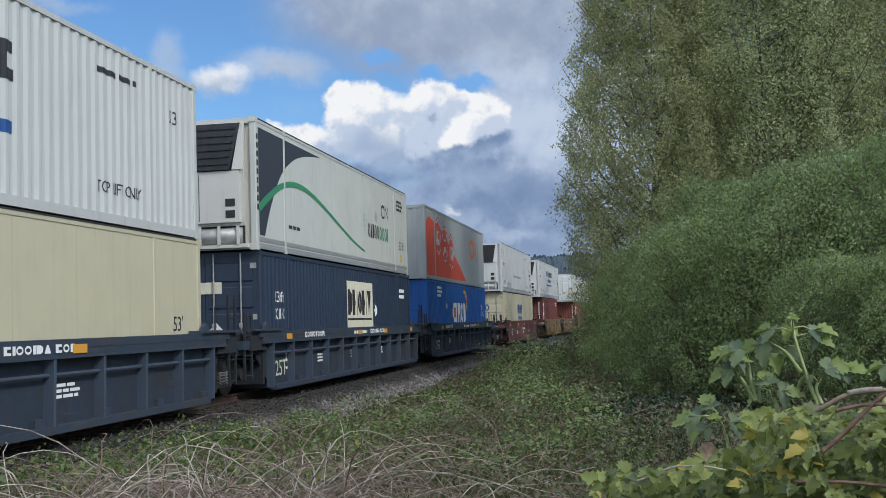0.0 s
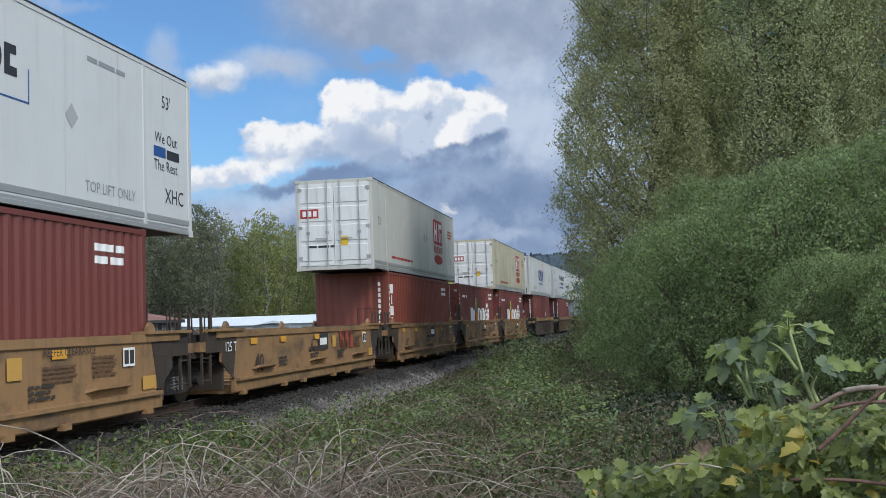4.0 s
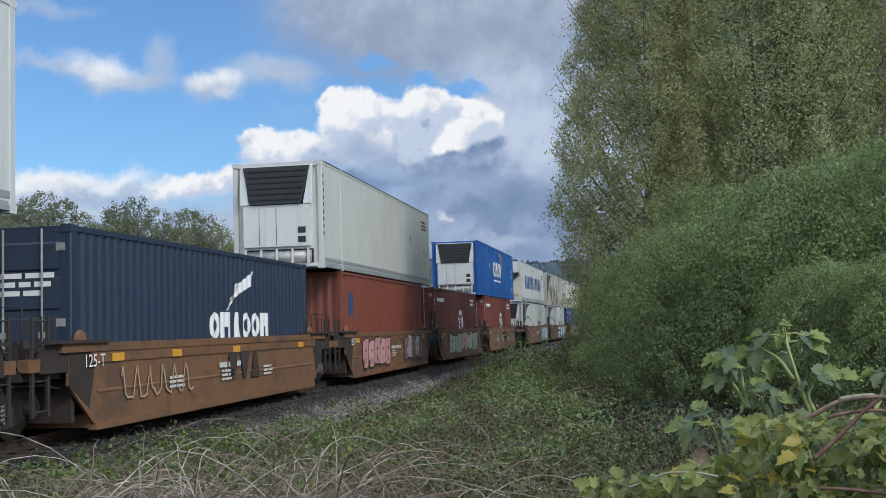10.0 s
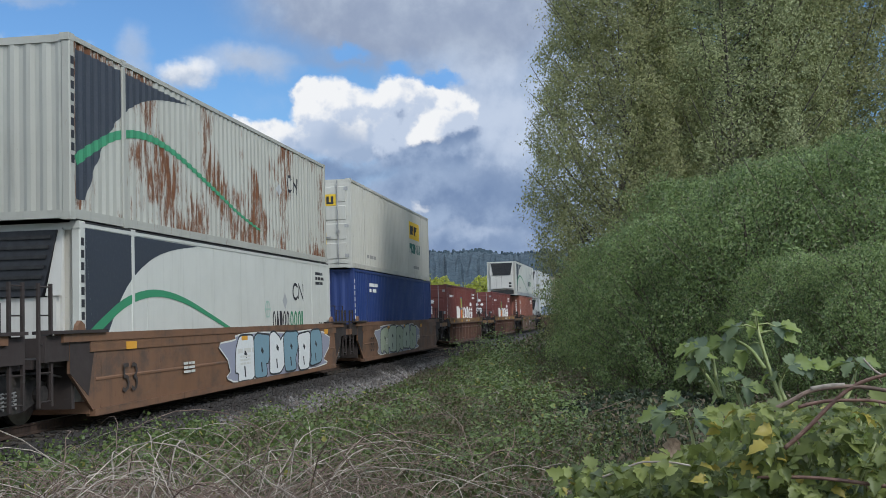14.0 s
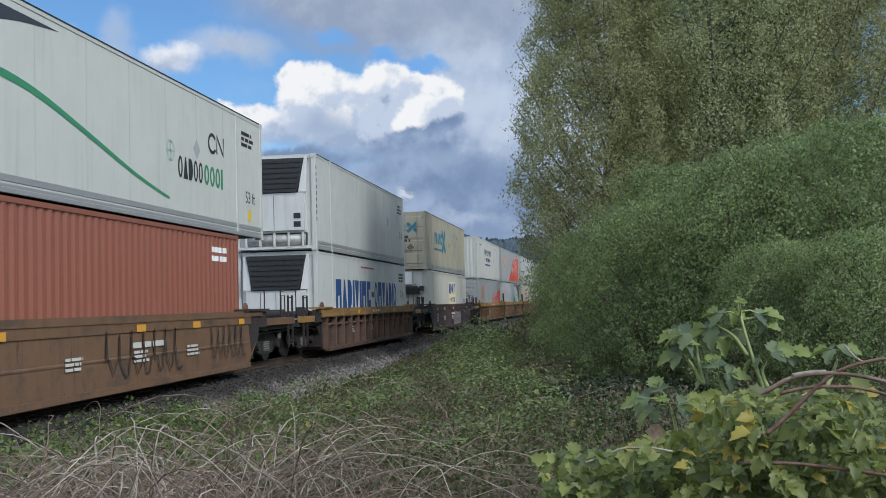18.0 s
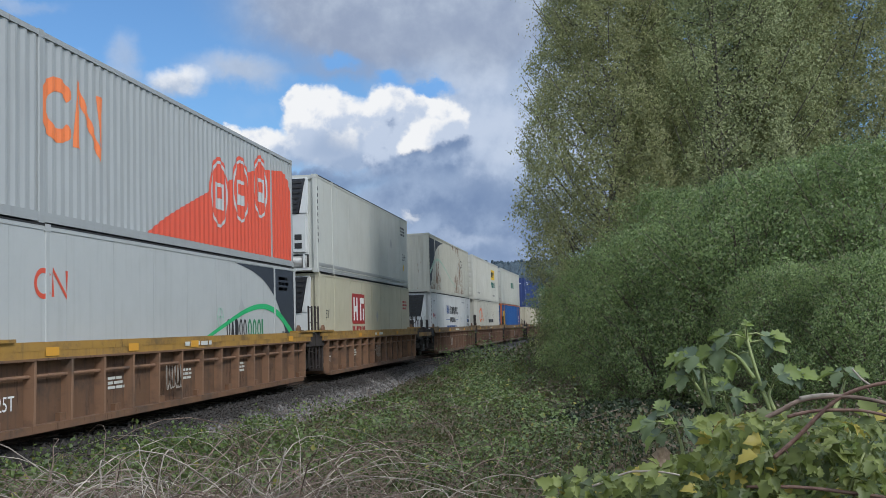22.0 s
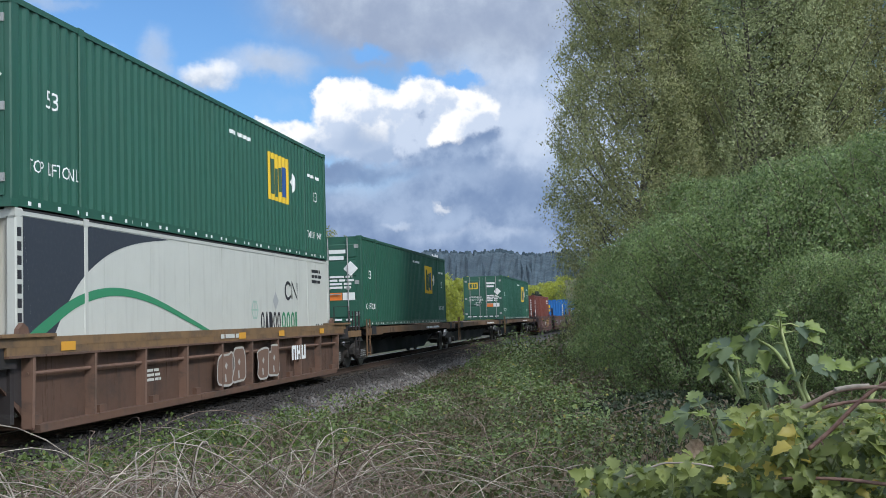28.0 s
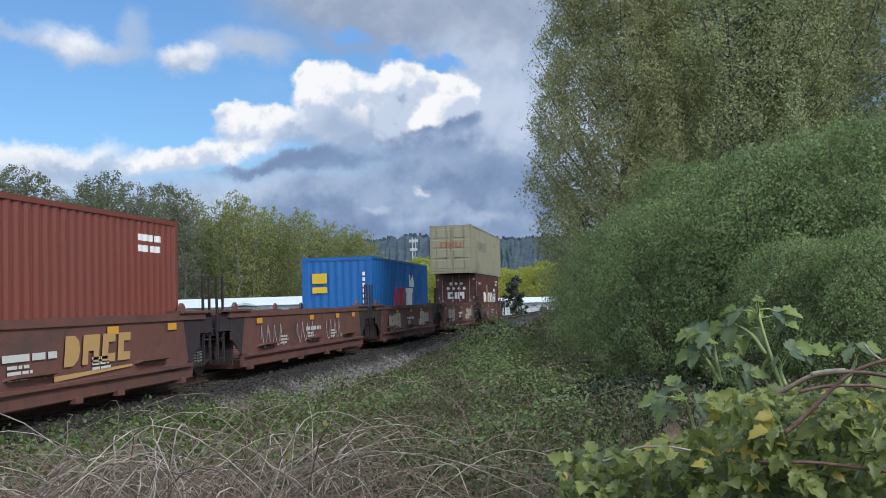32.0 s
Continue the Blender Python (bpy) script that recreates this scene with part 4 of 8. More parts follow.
def well_unit(label, col, well, front, back, style="smooth", trucks=(), chord=None, rust=0.3, high=1.36, guides=True, ribs=14, group="well cars of the train", brake_wheel=False, foot=0.1):
    """One unit of a container car. Local: the middle of the well at y = 0, rails at z = 0.
    well: length of the container pocket; front, back: where its end platforms stop."""
    car = thing("well_car", label, "railcar", group)
    dull = lambda c: (0.74 * c[0] + 0.008, 0.84 * c[1] + 0.006, 0.95 * c[2] + 0.006)
    col, chord = dull(col), dull(chord) if chord else None
    mat = paint(col, 0.7, 0.6, rust, (0.05, 0.042, 0.036), old=True)
    top = paint(chord or col, 0.65, 0.55, rust * 0.8, (0.05, 0.042, 0.036), old=True)
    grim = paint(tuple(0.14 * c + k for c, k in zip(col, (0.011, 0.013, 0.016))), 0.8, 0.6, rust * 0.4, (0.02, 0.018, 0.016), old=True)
    # rib and sheet paint carry light and recess shade besides rust and grime
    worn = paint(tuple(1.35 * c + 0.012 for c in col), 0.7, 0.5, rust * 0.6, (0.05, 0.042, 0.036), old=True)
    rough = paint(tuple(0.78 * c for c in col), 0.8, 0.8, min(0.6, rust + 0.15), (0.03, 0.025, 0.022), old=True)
    a, b = -well / 2, well / 2
    X = 1.53
    for side in (1, -1):
        rec = 0.13 if style == "ribbed" else 0.0
        x0, x1 = (X - 0.05 - rec, X - rec) if side > 0 else (-X, -X + 0.05)
        z0 = 0.36 if style == "ttx40" else foot
        sheet = [(x0, a - 0.35, 0.75), (x0, a + 0.45, z0), (x0, b - 0.45, z0), (x0, b + 0.35, 0.75), (x0, b + 0.35, high - 0.1), (x0, a - 0.35, high - 0.1)]
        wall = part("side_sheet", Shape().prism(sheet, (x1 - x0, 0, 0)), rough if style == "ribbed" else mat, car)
        xa, xb = (X - 0.12, X + 0.035) if side > 0 else (-X - 0.035, -X + 0.12)
        part("top_chord", Shape().box(xa, xb, a - 0.6, b + 0.6, high - 0.13, high), top, car)
        part("bottom_chord", Shape().box(xa, xb, a + 0.42, b - 0.42, z0 - 0.06, z0 + 0.05), mat, car)
        if side < 0:
            continue
        for e in (-1, 1):
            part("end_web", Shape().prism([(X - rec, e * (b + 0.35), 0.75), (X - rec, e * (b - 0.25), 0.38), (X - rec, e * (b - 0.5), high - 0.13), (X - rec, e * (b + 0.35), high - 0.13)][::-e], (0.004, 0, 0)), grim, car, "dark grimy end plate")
        if style == "ribbed":
            part("brake_pipe", Shape().tube((X - 0.04, a + 0.2, high - 0.5), (X - 0.04, b - 0.2, high - 0.5), 0.028, 8), worn, car, "long thin brake pipe")
            part("upper_chord_web", Shape().box(X - 0.09, X + 0.03, a - 0.4, b + 0.4, high - 0.24, high - 0.13), top, car)
            part("chord_lip", Shape().box(X - 0.13, X + 0.06, a - 0.4, b + 0.4, high - 0.275, high - 0.24), mat, car)
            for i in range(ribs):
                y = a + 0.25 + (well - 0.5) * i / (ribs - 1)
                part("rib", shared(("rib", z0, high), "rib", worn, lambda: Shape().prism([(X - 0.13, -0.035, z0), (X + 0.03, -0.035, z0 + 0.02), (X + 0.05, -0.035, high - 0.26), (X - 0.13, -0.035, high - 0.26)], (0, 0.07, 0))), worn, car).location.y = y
        elif style == "smooth":
            part("panel_step", Shape().box(X, X + 0.02, a + 0.3, b - 0.3, high - 0.3, high - 0.135), top, car)
            part("weld_ledge", Shape().prism([(X, a + 0.5, 0.62), (X + 0.012, a + 0.5, 0.6), (X + 0.012, a + 0.5, 0.63), (X, a + 0.5, 0.65)], (0, well - 1.0, 0)), mat, car)
        else:
            part("lower_sill", Shape().box(X - 0.02, X + 0.05, a + 0.2, b - 0.2, 0.12, 0.36), mat, car)
            part("sill_ledge", Shape().box(X, X + 0.12, a + 0.3, b - 0.3, 0.34, 0.4), top, car)
            for i in range(3):
                y = a + well * (i + 0.5) / 3
                part("foot_ledge", Shape().prism([(X, y - 0.7, 0.52), (X + 0.14, y - 0.6, 0.56), (X + 0.14, y + 0.6, 0.56), (X, y + 0.7, 0.52), (X, y + 0.7, 0.6), (X, y - 0.7, 0.6)][:4], (0, 0, 0.05)), top, car)
                for k in (-1.4, 1.3):
                    part("lift_lug", Shape().box(X, X + 0.1, y + k - 0.12, y + k + 0.12, 0.05, 0.14), mat, car)
    comb = [(a + 0.38, foot - 0.02), (b - 0.38, foot - 0.02)]
    for i in range(8, -1, -1):
        y = a + 0.5 + (well - 1.0) * i / 8
        comb += [(y + 0.12, foot + 0.02), (y + 0.12, foot + 0.17), (y - 0.12, foot + 0.17), (y - 0.12, foot + 0.02)]
    part("well_floor", Shape().prism([(-X + 0.05, y, z) for y, z in comb], (2 * X - 0.1, 0, 0)), mat, car, "cross beams of the well floor")
    # end platforms over the trucks
    for e, edge in ((-1, front), (1, back)):
        inner = a - 0.1 if e < 0 else b + 0.1
        y0, y1 = min(edge, inner), max(edge, inner)
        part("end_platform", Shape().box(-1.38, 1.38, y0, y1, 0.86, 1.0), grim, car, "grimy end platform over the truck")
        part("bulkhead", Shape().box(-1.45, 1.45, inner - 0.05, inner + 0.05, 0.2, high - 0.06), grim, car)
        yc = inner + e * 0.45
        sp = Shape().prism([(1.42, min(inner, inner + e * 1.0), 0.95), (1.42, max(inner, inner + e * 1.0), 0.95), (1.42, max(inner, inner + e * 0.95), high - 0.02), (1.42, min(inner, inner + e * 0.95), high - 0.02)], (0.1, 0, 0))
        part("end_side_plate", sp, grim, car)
        part("end_chord", Shape().box(1.30, X + 0.08, min(inner - e * 0.9, inner + e * 0.95), max(inner - e * 0.9, inner + e * 0.95), high, high + 0.05), grim if style == "smooth" else top, car, "flanged chord end")
        if guides:
            yy = inner - e * 0.35
            for x in (-1.42, 1.36):
                part("container_guide", Shape().prism([(x, yy - 0.16, high), (x, yy + 0.16, high), (x, yy + 0.10, high + 0.14), (x, yy - 0.02, high + 0.2), (x, yy - 0.13, high + 0.12)], (0.07, 0, 0)), mat, car)
        if abs(edge - inner) > 1.2:
            lx = edge - e * 0.35
            ladder(car, 1.47, lx - 0.2, 0.35, 1.75, grim)
            part("cross_walk", Shape().box(-1.3, 1.3, min(edge, edge - e * 0.45), max(edge, edge - e * 0.45), 1.06, 1.1), GALV, car, "grated cross walk")
            part("grab_iron", Shape().path([(1.2, lx, 1.0), (1.2, lx, 1.9), (0.75, lx, 1.9), (0.75, lx, 1.0)], 0.018, 6), grim, car)
            part("coupler", Shape().box(-0.14, 0.14, min(edge, edge + e * 0.75), max(edge, edge + e * 0.75), 0.72, 0.95).box(-0.2, 0.2, min(edge + e * 0.5, edge + e * 0.8), max(edge + e * 0.5, edge + e * 0.8), 0.68, 0.99), IRON, car, "knuckle coupler")
            part("air_hose", Shape().path([(0.35, edge, 0.85), (0.38, edge + e * 0.25, 0.6), (0.36, edge + e * 0.5, 0.45), (0.3, edge + e * 0.75, 0.5)], 0.025, 6), RUBBER, car, "black air brake hose")
        else:
            ladder(car, 1.47, edge - e * 0.25 - 0.2, 0.3, high + 0.75, grim, 0.36)
            part("articulation", Shape().box(-0.3, 0.3, min(edge, edge + e * 0.5), max(edge, edge + e * 0.5), 0.55, 0.9), IRON, car, "articulated joint")
        if abs(edge - inner) > 1.2:
            yb = inner + e * 0.75
            part("air_reservoir", Shape().tube((-0.7, yb, 1.2), (0.5, yb, 1.2), 0.17, 14), grim, car, "cylindrical air reservoir")
            part("brake_cylinder", Shape().tube((0.75, yb - 0.35, 1.16), (0.75, yb + 0.3, 1.16), 0.13, 12), grim, car)
            part("valve_box", Shape().prism([(0.95, yb - 0.2, 1.0), (1.25, yb - 0.2, 1.0), (1.25, yb - 0.2, 1.3), (1.1, yb - 0.2, 1.42), (0.95, yb - 0.2, 1.36)], (0, 0.35, 0)), grim, car)
            part("hand_rail", Shape().path([(1.38, edge - e * 0.9, 1.0), (1.38, edge - e * 0.9, 1.75), (1.38, edge - e * 0.55, 1.75), (1.38, edge - e * 0.55, 1.0)], 0.016, 6), grim, car)
            part("side_sill_end", Shape().box(1.34, 1.5, min(edge, inner), max(edge, inner), 0.98, 1.16), top, car)
        part("brake_rod", Shape().path([(1.3, inner + e * 0.1, 0.7), (1.3, inner + e * 0.6, 0.78), (1.25, edge, 0.8)], 0.02, 6), IRON, car)
        if brake_wheel and e < 0:
            c = Vector((0.7, edge + 0.3, 1.85))
            bw = part("brake_wheel", Shape().path([tuple(c + Vector((0.28 * math.cos(k * math.pi / 9), 0, 0.28 * math.sin(k * math.pi / 9)))) for k in range(19)], 0.02, 6), grim, car, "hand brake wheel")
            for k in range(5):
                part("spoke", Shape().tube(tuple(c), tuple(c + Vector((0.28 * math.cos(k * 1.2566), 0, 0.28 * math.sin(k * 1.2566)))), 0.014, 5), grim, bw)
            part("brake_stand", Shape().box(0.6, 0.8, edge + 0.33, edge + 0.45, 1.0, 1.75), grim, car)
    for y in trucks:
        truck(car, y)
    CAR_WALLS[car.name] = (well, high, style)
    return car


CAR_WALLS = {}


def car_marks(car, polys, col, name="marking", label="", x=None):
    """Paint on the near side sheet; u from the front of the well, z from the rails."""
    well, high, style = CAR_WALLS[car.name]
    x = 1.534 if x is None else x
    w = Wall(lambda u, z, d: (x + d, -well / 2 + u, z))
    s = w.lay(polys, 0.004)
    if s.f:
        part(name, s, flat_mark(col, 0.8), car, label)


def graffiti(car, u, z, w, h, fill, edge, seed, count=5, cloud=None):
    """Spray paint: tall swollen shapes side by side with dark outlines and pale shine, no letters."""
    rnd = random.Random(seed)
    x = 1.555
    if cloud:
        rim = []
        for k in range(40):
            t = 2 * math.pi * k / 40
            r = 1 + 0.06 * math.sin(7 * t) + 0.05 * math.sin(11 * t + 1)
            c, s = math.cos(t), math.sin(t)
            rim.append((u + w / 2 + (w / 2 + 0.75) * r * math.copysign(abs(c) ** 0.5, c), z + h / 2 + h * 0.5 * min(1.0, r) * math.copysign(abs(s) ** 0.35, s)))
        car_marks(car, [[(u + w / 2, z + h / 2), rim[k], rim[(k + 1) % 40]] for k in range(40)], cloud, "spray_cloud", x=x - 0.004)
        car_marks(car, band(rim + rim[:1], 0.035), (0.6, 0.6, 0.55), "spray_halo", x=x - 0.002)
    for i in range(count):
        cu, cz = u + w * (i + 0.5) / count, z + h * (0.5 + rnd.uniform(-0.04, 0.04))
        a, b = w / count * rnd.uniform(0.5, 0.58), h * rnd.uniform(0.45, 0.5)
        pts = []
        ph, bite, where = rnd.uniform(0, 6), rnd.uniform(0.25, 0.5), rnd.uniform(0, 6.28)
        for k in range(26):
            t = 2 * math.pi * k / 26
            gap = abs((t - where + math.pi) % (2 * math.pi) - math.pi)
            r = (1 + 0.09 * math.sin(3 * t + ph)) * (1 - bite * max(0.0, 1 - gap / 0.45))
            c, s = math.cos(t), math.sin(t)
            pts.append((cu + a * r * math.copysign(abs(c) ** 0.5, c) + 0.1 * s * h * 0.6, cz + b * min(1.0, r) * math.copysign(abs(s) ** 0.45, s)))
        car_marks(car, [[(cu, cz), pts[k], pts[(k + 1) % 26]] for k in range(26)], fill[i % len(fill)], "spray_paint", x=x + 0.003 * i)
        hole = [(cu - a * 0.12 + 0.02, cz + b * 0.28), (cu + a * 0.15, cz + b * 0.1)]
        foot = [(cu - a * 0.1, cz - b * 0.3), (cu - a * 0.02, cz - b * 0.75)]
        car_marks(car, band(pts + pts[:1], 0.045) + band(hole, 0.11) + band(foot, 0.08), edge, "spray_outline", x=x + 0.003 * i + 0.0015)


def scrawl(car, u, z, w, h, col, seed, loops=6):
    """A thin sprayed scribble."""
    rnd = random.Random(seed)
    pts = []
    for i in range(loops * 8):
        t = i / 8
        pts.append((u + w * i / (loops * 8) + 0.1 * h * math.cos(6.28 * t), z + h * (0.5 + 0.45 * math.sin(6.28 * t + rnd.uniform(-0.6, 0.6)))))
    car_marks(car, band(pts, 0.04), col, "spray_stroke", x=1.56)


def flat_unit(label, front, back, trucks, coupler=True):
    """A unit of a low spine car with a timber-edged deck."""
    car = thing("spine_car", label, "railcar", "flat units of the train")
    deck, spine = paint((0.15, 0.085, 0.042), 0.8, 0.7, 0.55, old=True), paint((0.018, 0.018, 0.02), 0.75, 0.3, 0.1)
    part("centre_beam", Shape().prism([(-0.35, front + 0.3, 0.78), (-0.35, front + 2.6, 0.23), (-0.35, back - 2.6, 0.23), (-0.35, back - 0.3, 0.78), (-0.35, back - 0.3, 1.12), (-0.35, front + 0.3, 1.12)], (0.7, 0, 0)), spine, car, "black fish-bellied centre beam")
    for x in (-1.42, 1.34):
        part("deck_edge", Shape().box(x, x + 0.08, front + 1.2, back - 1.2, 1.02, 1.22), deck, car, "worn orange deck edge")
    for i in range(9):
        y = front + 1.4 + (back - front - 2.8) * i / 8
        part("cross_bearer", Shape().prism([(-1.36, y - 0.08, 1.14), (-1.36, y + 0.08, 1.14), (-0.3, y + 0.08, 0.8), (0.3, y + 0.08, 0.8), (1.36, y + 0.08, 1.14), (1.36, y - 0.08, 1.14)][:0] + [(-1.36, y - 0.08, 1.02), (-0.3, y - 0.08, 0.7), (0.3, y - 0.08, 0.7), (1.36, y - 0.08, 1.02), (1.36, y - 0.08, 1.18), (-1.36, y - 0.08, 1.18)], (0, 0.16, 0)), spine, car)
    part("deck", Shape().box(-1.34, 1.34, front + 1.0, back - 1.0, 1.18, 1.24), deck, car, "worn ochre deck plate")
    for y in (front + 1.5, back - 1.5):
        part("pedestal", Shape().box(0.95, 1.45, y - 0.3, y + 0.3, 1.0, 1.27).box(-1.45, -0.95, y - 0.3, y + 0.3, 1.0, 1.27), spine, car)
        part("deck_plate", Shape().box(1.42, 1.44, y - 1.0, y + 1.3, 0.98, 1.2), deck, car)
    ladder(car, 1.44, front + 0.5, 0.35, 1.5, deck)
    for y in trucks:
        truck(car, y)
    CAR_WALLS[car.name] = (back - front, 1.24, "flat")
    return car

# ---------------------------------------------------------------- the train
L53, L40 = 16.15, 12.19
LOW, UP, DECK = 0.27, 3.175, 1.27      # base heights of lower, upper and deck-loaded containers
def tall(z):
    return 3.0 if z == UP else 2.9


RIDERS = []                           # (thing, place along the train, height)


def ride(ob, s, z=0.0):
    RIDERS.append((ob, s, z))
    return ob


def sweep_curve(pts, n=8):
    """Points of a smooth curve through pts."""
    out = []
    for i in range(len(pts) - 1):
        p0, p1, p2, p3 = pts[max(0, i - 1)], pts[i], pts[i + 1], pts[min(len(pts) - 1, i + 2)]
        for k in range(n):
            t = k / n
            out.append(tuple(0.5 * (2 * b + (c - a) * t + (2 * a - 5 * b + 4 * c - d) * t * t + (3 * b - a - 3 * c + d) * t ** 3) for a, b, c, d in zip(p0, p1, p2, p3)))
    return out + [pts[-1]]


def cool_reefer(s, z, label, corrugated=False, mirror=False, rust=0.0, base=(0.68, 0.69, 0.63), end="reefer", low="rack", dirt=0.35, swoosh=LEAF):
    box = ride(container(label, L53, base, corrugated, end, tall(z), rust, dirt, rail=None if corrugated else SILVER, low=low, unit_col=(0.56, 0.55, 0.51), end_col=(0.5, 0.48, 0.42) if end == "reefer" else None), s, z)
    f = (lambda q: [(L53 - u, w) for u, w in q]) if mirror else (lambda q: q)
    arc = sweep_curve([(0.55, 0.34), (1.0, 1.05), (1.75, 1.85), (2.7, 2.35), (3.8, 2.62), (5.2, 2.78)])
    dark = [[(0.2, 0.34), (0.55, 0.34), (0.2, 2.78)]]
    for a, b in zip(arc, arc[1:]):
        dark.append([(0.2, 2.79), a, b])
    marks(box, [f(q) for q in dark], SLATE, "dark_field")
    g = sweep_curve([(0.2, 0.95), (0.8, 1.24), (1.8, 1.62), (3.0, 1.78), (4.4, 1.66), (6.2, 1.27), (8.2, 0.8), (9.8, 0.52)])
    marks(box, [f(q) for q in band(g, 0.2, 0.05)], swoosh, "green_sweep", lift=0.009)
    if not corrugated:
        marks(box, shapes("ovdoo", 10.3, 1.0, 1.5, 0.46), INK, "trade_name")
        marks(box, shapes("oooi", 11.85, 1.0, 1.25, 0.46), LEAF, "trade_name")
        marks(box, ring(9.9, 1.5, 0.24, 0.24, 0.05, 6) + [rect(9.7, 1.48, 0.4, 0.04), rect(9.88, 1.3, 0.04, 0.4)], (0.35, 0.5, 0.42), "emblem")
        marks(box, bars(2.3, 0.62, 0.9, 0.14, 1, 4), INK, "writing_strip")
        marks(box, text("53 ft", 14.75, 0.85, 0.3), INK, "writing")
        marks(box, [rect(14.95, 0.42, 0.25, 0.26)], YELLOW, "caution_label")
        marks(box, bars(14.5, 2.2, 1.0, 0.42, 3, 8), INK, "number_strip")
    u = 1.9 if mirror else 12.4
    marks(box, ring(u, 1.98, 0.28, 0.24, 0.08, 20, 0.1, 0.8) + band([(u + 0.3, 1.78), (u + 0.3, 2.2), (u + 0.75, 1.78), (u + 0.75, 2.2)], 0.08), CORAL if mirror and not corrugated else INK, "round_emblem")
    marks(box, diamond(11.4, 1.72, 0.22), SILVER, "placard_holder")
    marks(box, upright("CNRU"[:0] or "....", 0.0, 0.0, 0.01)[:0] + [rect(0.03, 2.5 - 0.2 * i, 0.11, 0.13) for i in range(9)], INK, "number_strip", lift=0.018)
    return box


def maritime(s, z, label, end="doors", words=True, style=0, base=(0.72, 0.74, 0.72)):
    box = ride(container(label, L53, base, False, end, tall(z), 0.0, 0.3, rail=SILVER, style=style, low="none" if style == 2 else "rack", end_col=(0.58, 0.54, 0.44) if style == 2 else None), s, z)
    if words:
        marks(box, shapes("nvditins", 2.45, 1.05, 5.9, 1.0), (0.012, 0.065, 0.22), "trade_name", "blue trade name drawn as plain blocks")
        marks(box, [rect(8.38, 1.45, 0.45, 0.2)], (0.012, 0.065, 0.22), "trade_name")
        marks(box, shapes("ontvdio", 8.95, 1.05, 4.9, 1.0), (0.012, 0.065, 0.22), "trade_name")
    marks(box, text("53 ft", 14.7, 1.45, 0.3), INK, "writing")
    marks(box, bars(14.45, 2.1, 1.2, 0.42, 3, 2), INK, "number_strip")
    marks(box, [rect(15.2, 1.0, 0.16, 0.22)], YELLOW, "caution_label")
    marks(box, bars(6.5, 2.5, 2.4, 0.1, 1, 9), SIGN_RED, "writing_strip")
    if style == 2:
        marks(box, text("HI-CUBE", 0.95, 0.62, 0.14) + text("CHASSIS REQUIRED", 0.62, 0.4, 0.14), SIGN_RED, "writing", end=True)
        marks(box, [rect(0.03, 2.5 - 0.2 * i, 0.1, 0.12) for i in range(9)], INK, "number_strip", lift=0.018)
        marks(box, diamond(0.75, 1.75, 0.2) + diamond(1.2, 1.68, 0.2), SILVER, "placard_holder")
    if end == "doors":
        marks(box, bars(1.35, 2.45, 0.95, 0.18, 1, 3), INK, "number_strip", end=True)
        marks(box, ring(1.72, 1.75, 0.36, 0.36, 0.13, 24) + [rect(1.12, 1.66, 0.22, 0.16), rect(0.75, 1.4, 0.14, 0.72), rect(0.2, 1.4, 0.14, 0.72), rect(0.34, 1.62, 0.4, 0.14)], (0.012, 0.065, 0.22), "trade_name", end=True)
        marks(box, bars(0.75, 1.12, 1.5, 0.2, 1, 4), SIGN_RED, "writing_strip", end=True)
        marks(box, [rect(1.42, 0.62, 0.3, 0.36)], YELLOW, "caution_label", end=True)
        marks(box, [rect(0.15 + 0.33 * i, 0.2, 0.2, 0.05) for i in range(7)], SIGN_RED, "reflector_tape", end=True)
    return box


